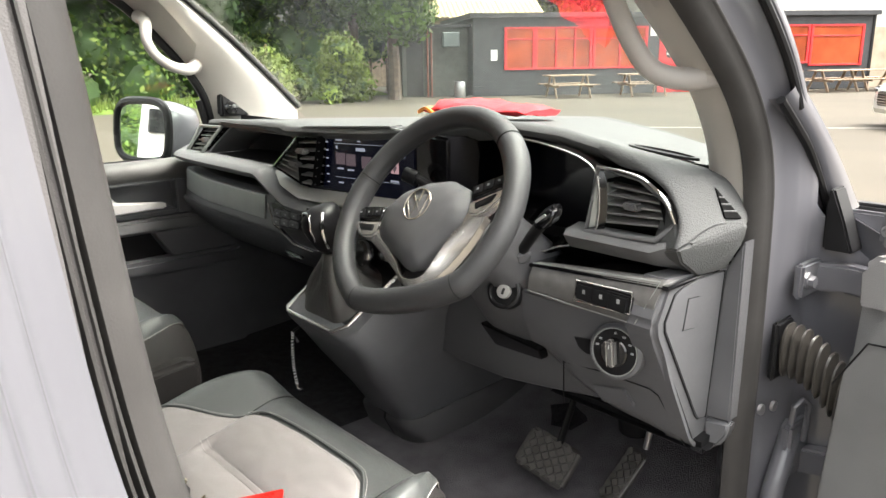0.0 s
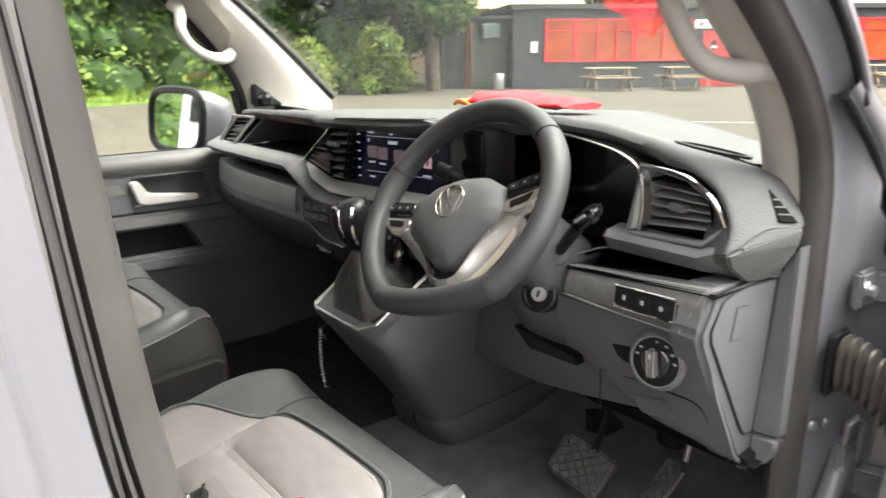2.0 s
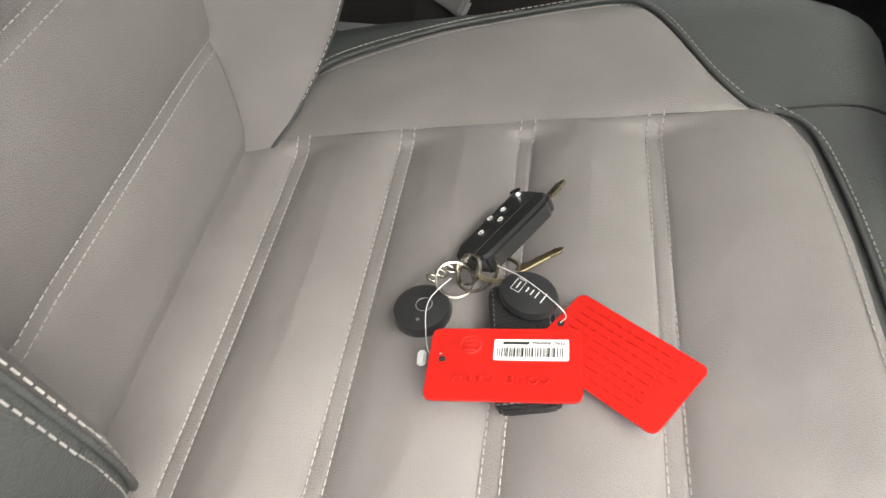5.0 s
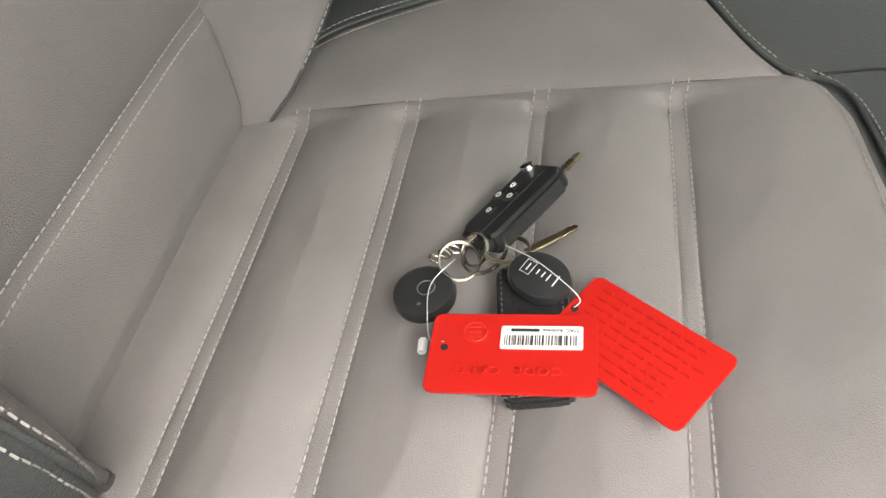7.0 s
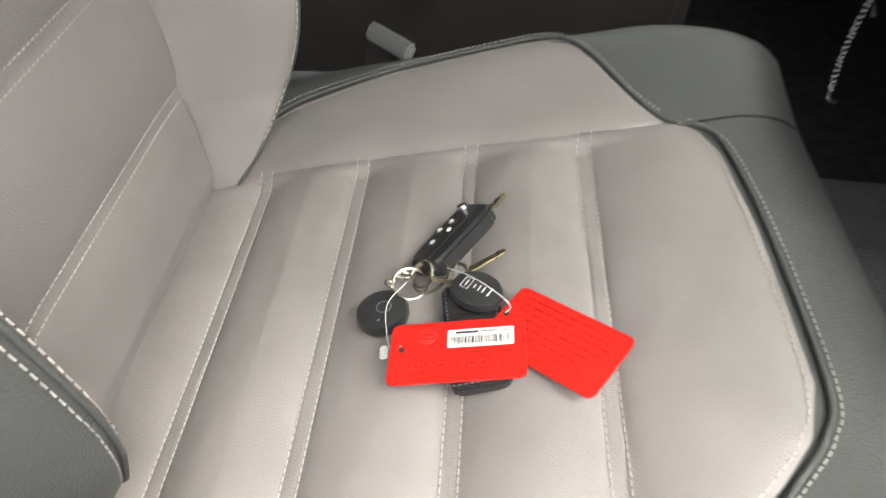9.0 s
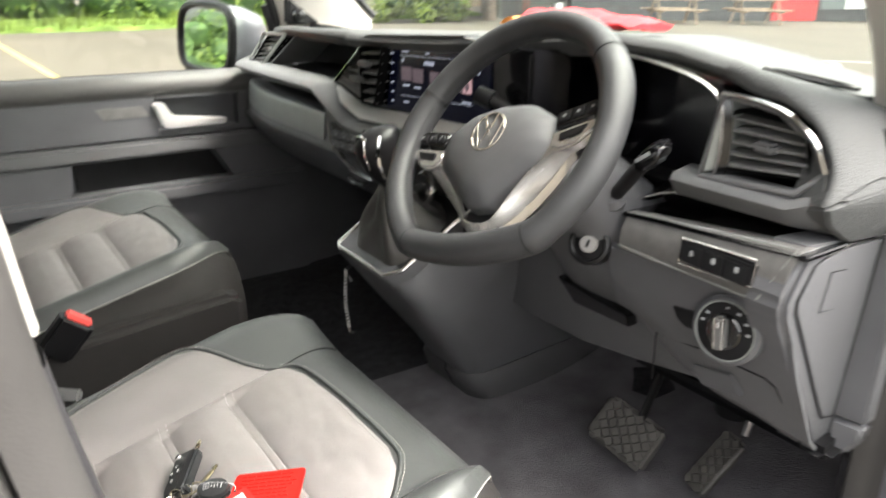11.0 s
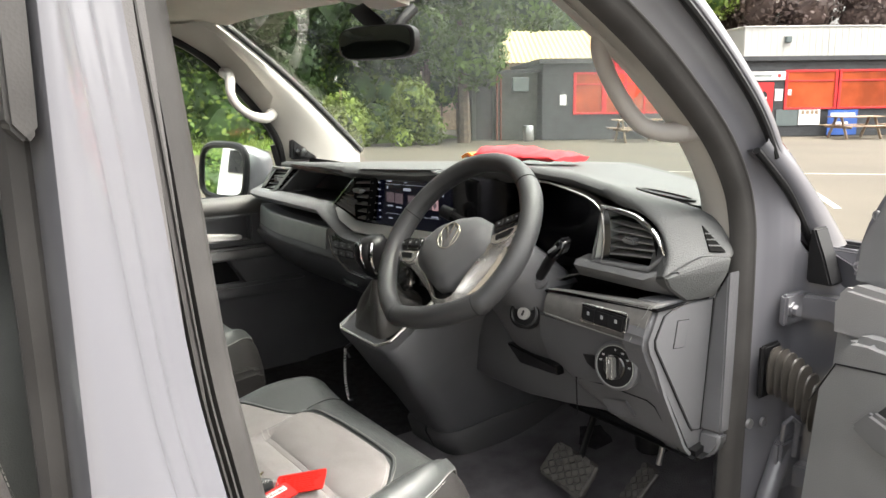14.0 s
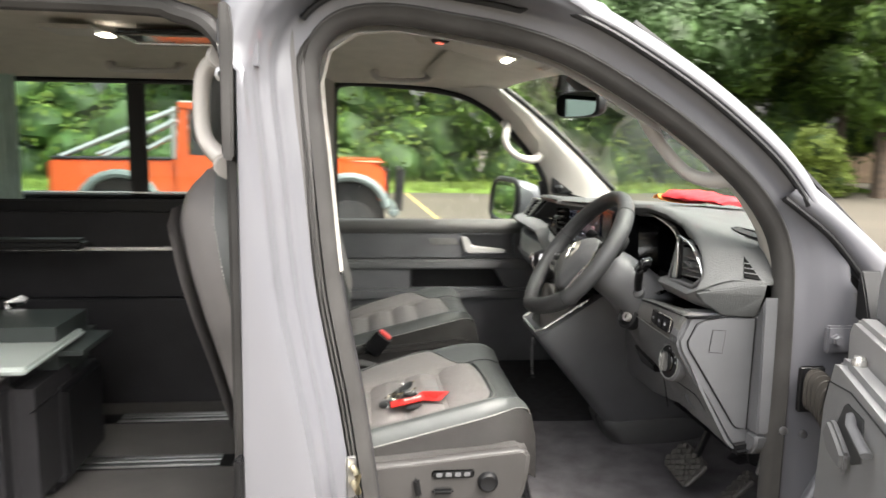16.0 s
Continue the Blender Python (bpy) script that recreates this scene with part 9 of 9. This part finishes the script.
tbox(TX, -3.06, -1.94, 1.98, 2.04, 1.56, mat("truck_roof", (0.42, 0.48, 0.46), 0.3, 0.1, 0.05, 3), "cab_roof", "pale grey-green cab roof")
tbox(TX, -4.6, -0.5, 0.48, 0.66, 1.0, BLACK, "chassis")
for x in (-8.20, -9.60):
    for off in (0.0, 0.55):
        part("roll_bar", tube([V(x, -4.55 + off, 1.30), V(x, -3.10, 1.92 - off * 0.25)], 0.035, 8), ALU, tk, "bright roll bar stay")
part("roll_hoop", tube([V(-8.2, -3.12, 1.28), V(-8.2, -3.12, 1.94), V(-9.6, -3.12, 1.94), V(-9.6, -3.12, 1.28)], 0.035, 8), ALU, tk)
part("bed_rail", tube([V(-8.09, -4.64, 1.29), V(-8.09, -3.12, 1.29)], 0.022, 8), BLACK, tk)

dv = thing("delivery_van", "white panel van parked behind, its rear doors closed", "van", at=(-10.0, -14.2, 0))
rows = []
for y, w, z1 in ((-17.3, 0.85, 1.2), (-16.6, 1.02, 1.5), (-15.9, 1.04, 2.55), (-15.5, 1.04, 2.70), (-11.3, 1.04, 2.72), (-11.15, 1.00, 2.66)):
    rows.append([V(-10.05 + a * w, y, b) for a, b in ((-1, 0.45), (-1, z1 * 0.55), (-0.95, z1 - 0.15), (-0.80, z1), (0.80, z1), (0.95, z1 - 0.15), (1, z1 * 0.55), (1, 0.45))])
dvb = part("body", capped(rows), mat("white_van_paint", (0.62, 0.62, 0.61), 0.3, 0, 0.03, 2, coat=0.6), dv, "white panelled body")
part("door_gap", box((-10.05, -11.14, 1.55), (0.02, 0.02, 2.1), 0), INK, dvb, smooth=0)
for x in (-10.5, -9.6):
    part("rear_window", box((x, -11.13, 2.0), (0.6, 0.02, 0.5), 0.005), WINDARK, dvb)
    part("door_line", box((x, -11.13, 1.25), (0.7, 0.015, 0.02), 0), CARGREY, dvb, smooth=0)
for y in (-16.3, -12.4):
    for x, sd in ((-9.12, 1), (-10.98, -1)):
        wheel_set(dv, (x, y, 0.34), 0.34, 0.22, sd)
part("rear_bumper", box((-10.05, -11.05, 0.55), (1.95, 0.18, 0.18), 0.03), BLACK, dv)

pc = thing("parked_car", "small white parked hatchback on the car park", "car", at=(-2.6, 16.2, 0))
cm = Matrix.Translation((-2.6, 16.6, 0)) @ pose(0, 0, 0, 0, 0, -50)
rows = []
for y, w, z0, z1 in ((-2.0, 0.62, 0.35, 0.62), (-1.9, 0.78, 0.25, 0.78), (-1.4, 0.86, 0.22, 0.92), (-0.9, 0.88, 0.22, 0.98), (0.8, 0.88, 0.22, 1.0), (1.6, 0.86, 0.22, 1.0), (1.95, 0.80, 0.3, 0.95), (2.0, 0.7, 0.4, 0.8)):
    rows.append([cm @ V(*p) for p in ((-w, y, z0), (-w, y, (z0 + z1) / 2), (-w * 0.93, y, z1), (-w * 0.5, y, z1 + 0.04), (w * 0.5, y, z1 + 0.04), (w * 0.93, y, z1), (w, y, (z0 + z1) / 2), (w, y, z0))])
WHITECAR = mat("white_car_paint", (0.75, 0.75, 0.74), 0.25, 0, 0.03, 2, coat=0.8)
part("body", capped(rows), WHITECAR, pc, "white body")
rows = []
for y, w, z1 in ((-0.95, 0.80, 1.0), (-0.3, 0.70, 1.42), (0.6, 0.68, 1.48), (1.4, 0.66, 1.40), (1.85, 0.74, 1.02)):
    rows.append([cm @ V(*p) for p in ((-0.82, y, 0.98), (-w, y, z1 * 0.97), (-w * 0.8, y, z1), (w * 0.8, y, z1), (w, y, z1 * 0.97), (0.82, y, 0.98))])
part("cabin", capped(rows), WINDARK, pc, "dark glazed cabin")
for y in (-1.25, 1.25):
    for sd in (-1, 1):
        wheel_set(pc, cm @ V(0.80 * sd, y, 0.31), 0.31, 0.2, sd)
gr = part("grille", box(cm @ V(0, -2.0, 0.55), (0.8, 0.06, 0.28), 0.02, 2, cm), BLACK, pc, "black mesh grille")
for k in range(5):
    part("grille_bar", box(cm @ V(0, -2.035, 0.45 + 0.05 * k), (0.76, 0.02, 0.012), 0, 1, cm), CHROME, gr)
for sd in (-1, 1):
    part("headlight", box(cm @ V(0.58 * sd, -1.90, 0.70), (0.3, 0.2, 0.14), 0.04, 3, cm), CHROME, pc, "clear headlight")
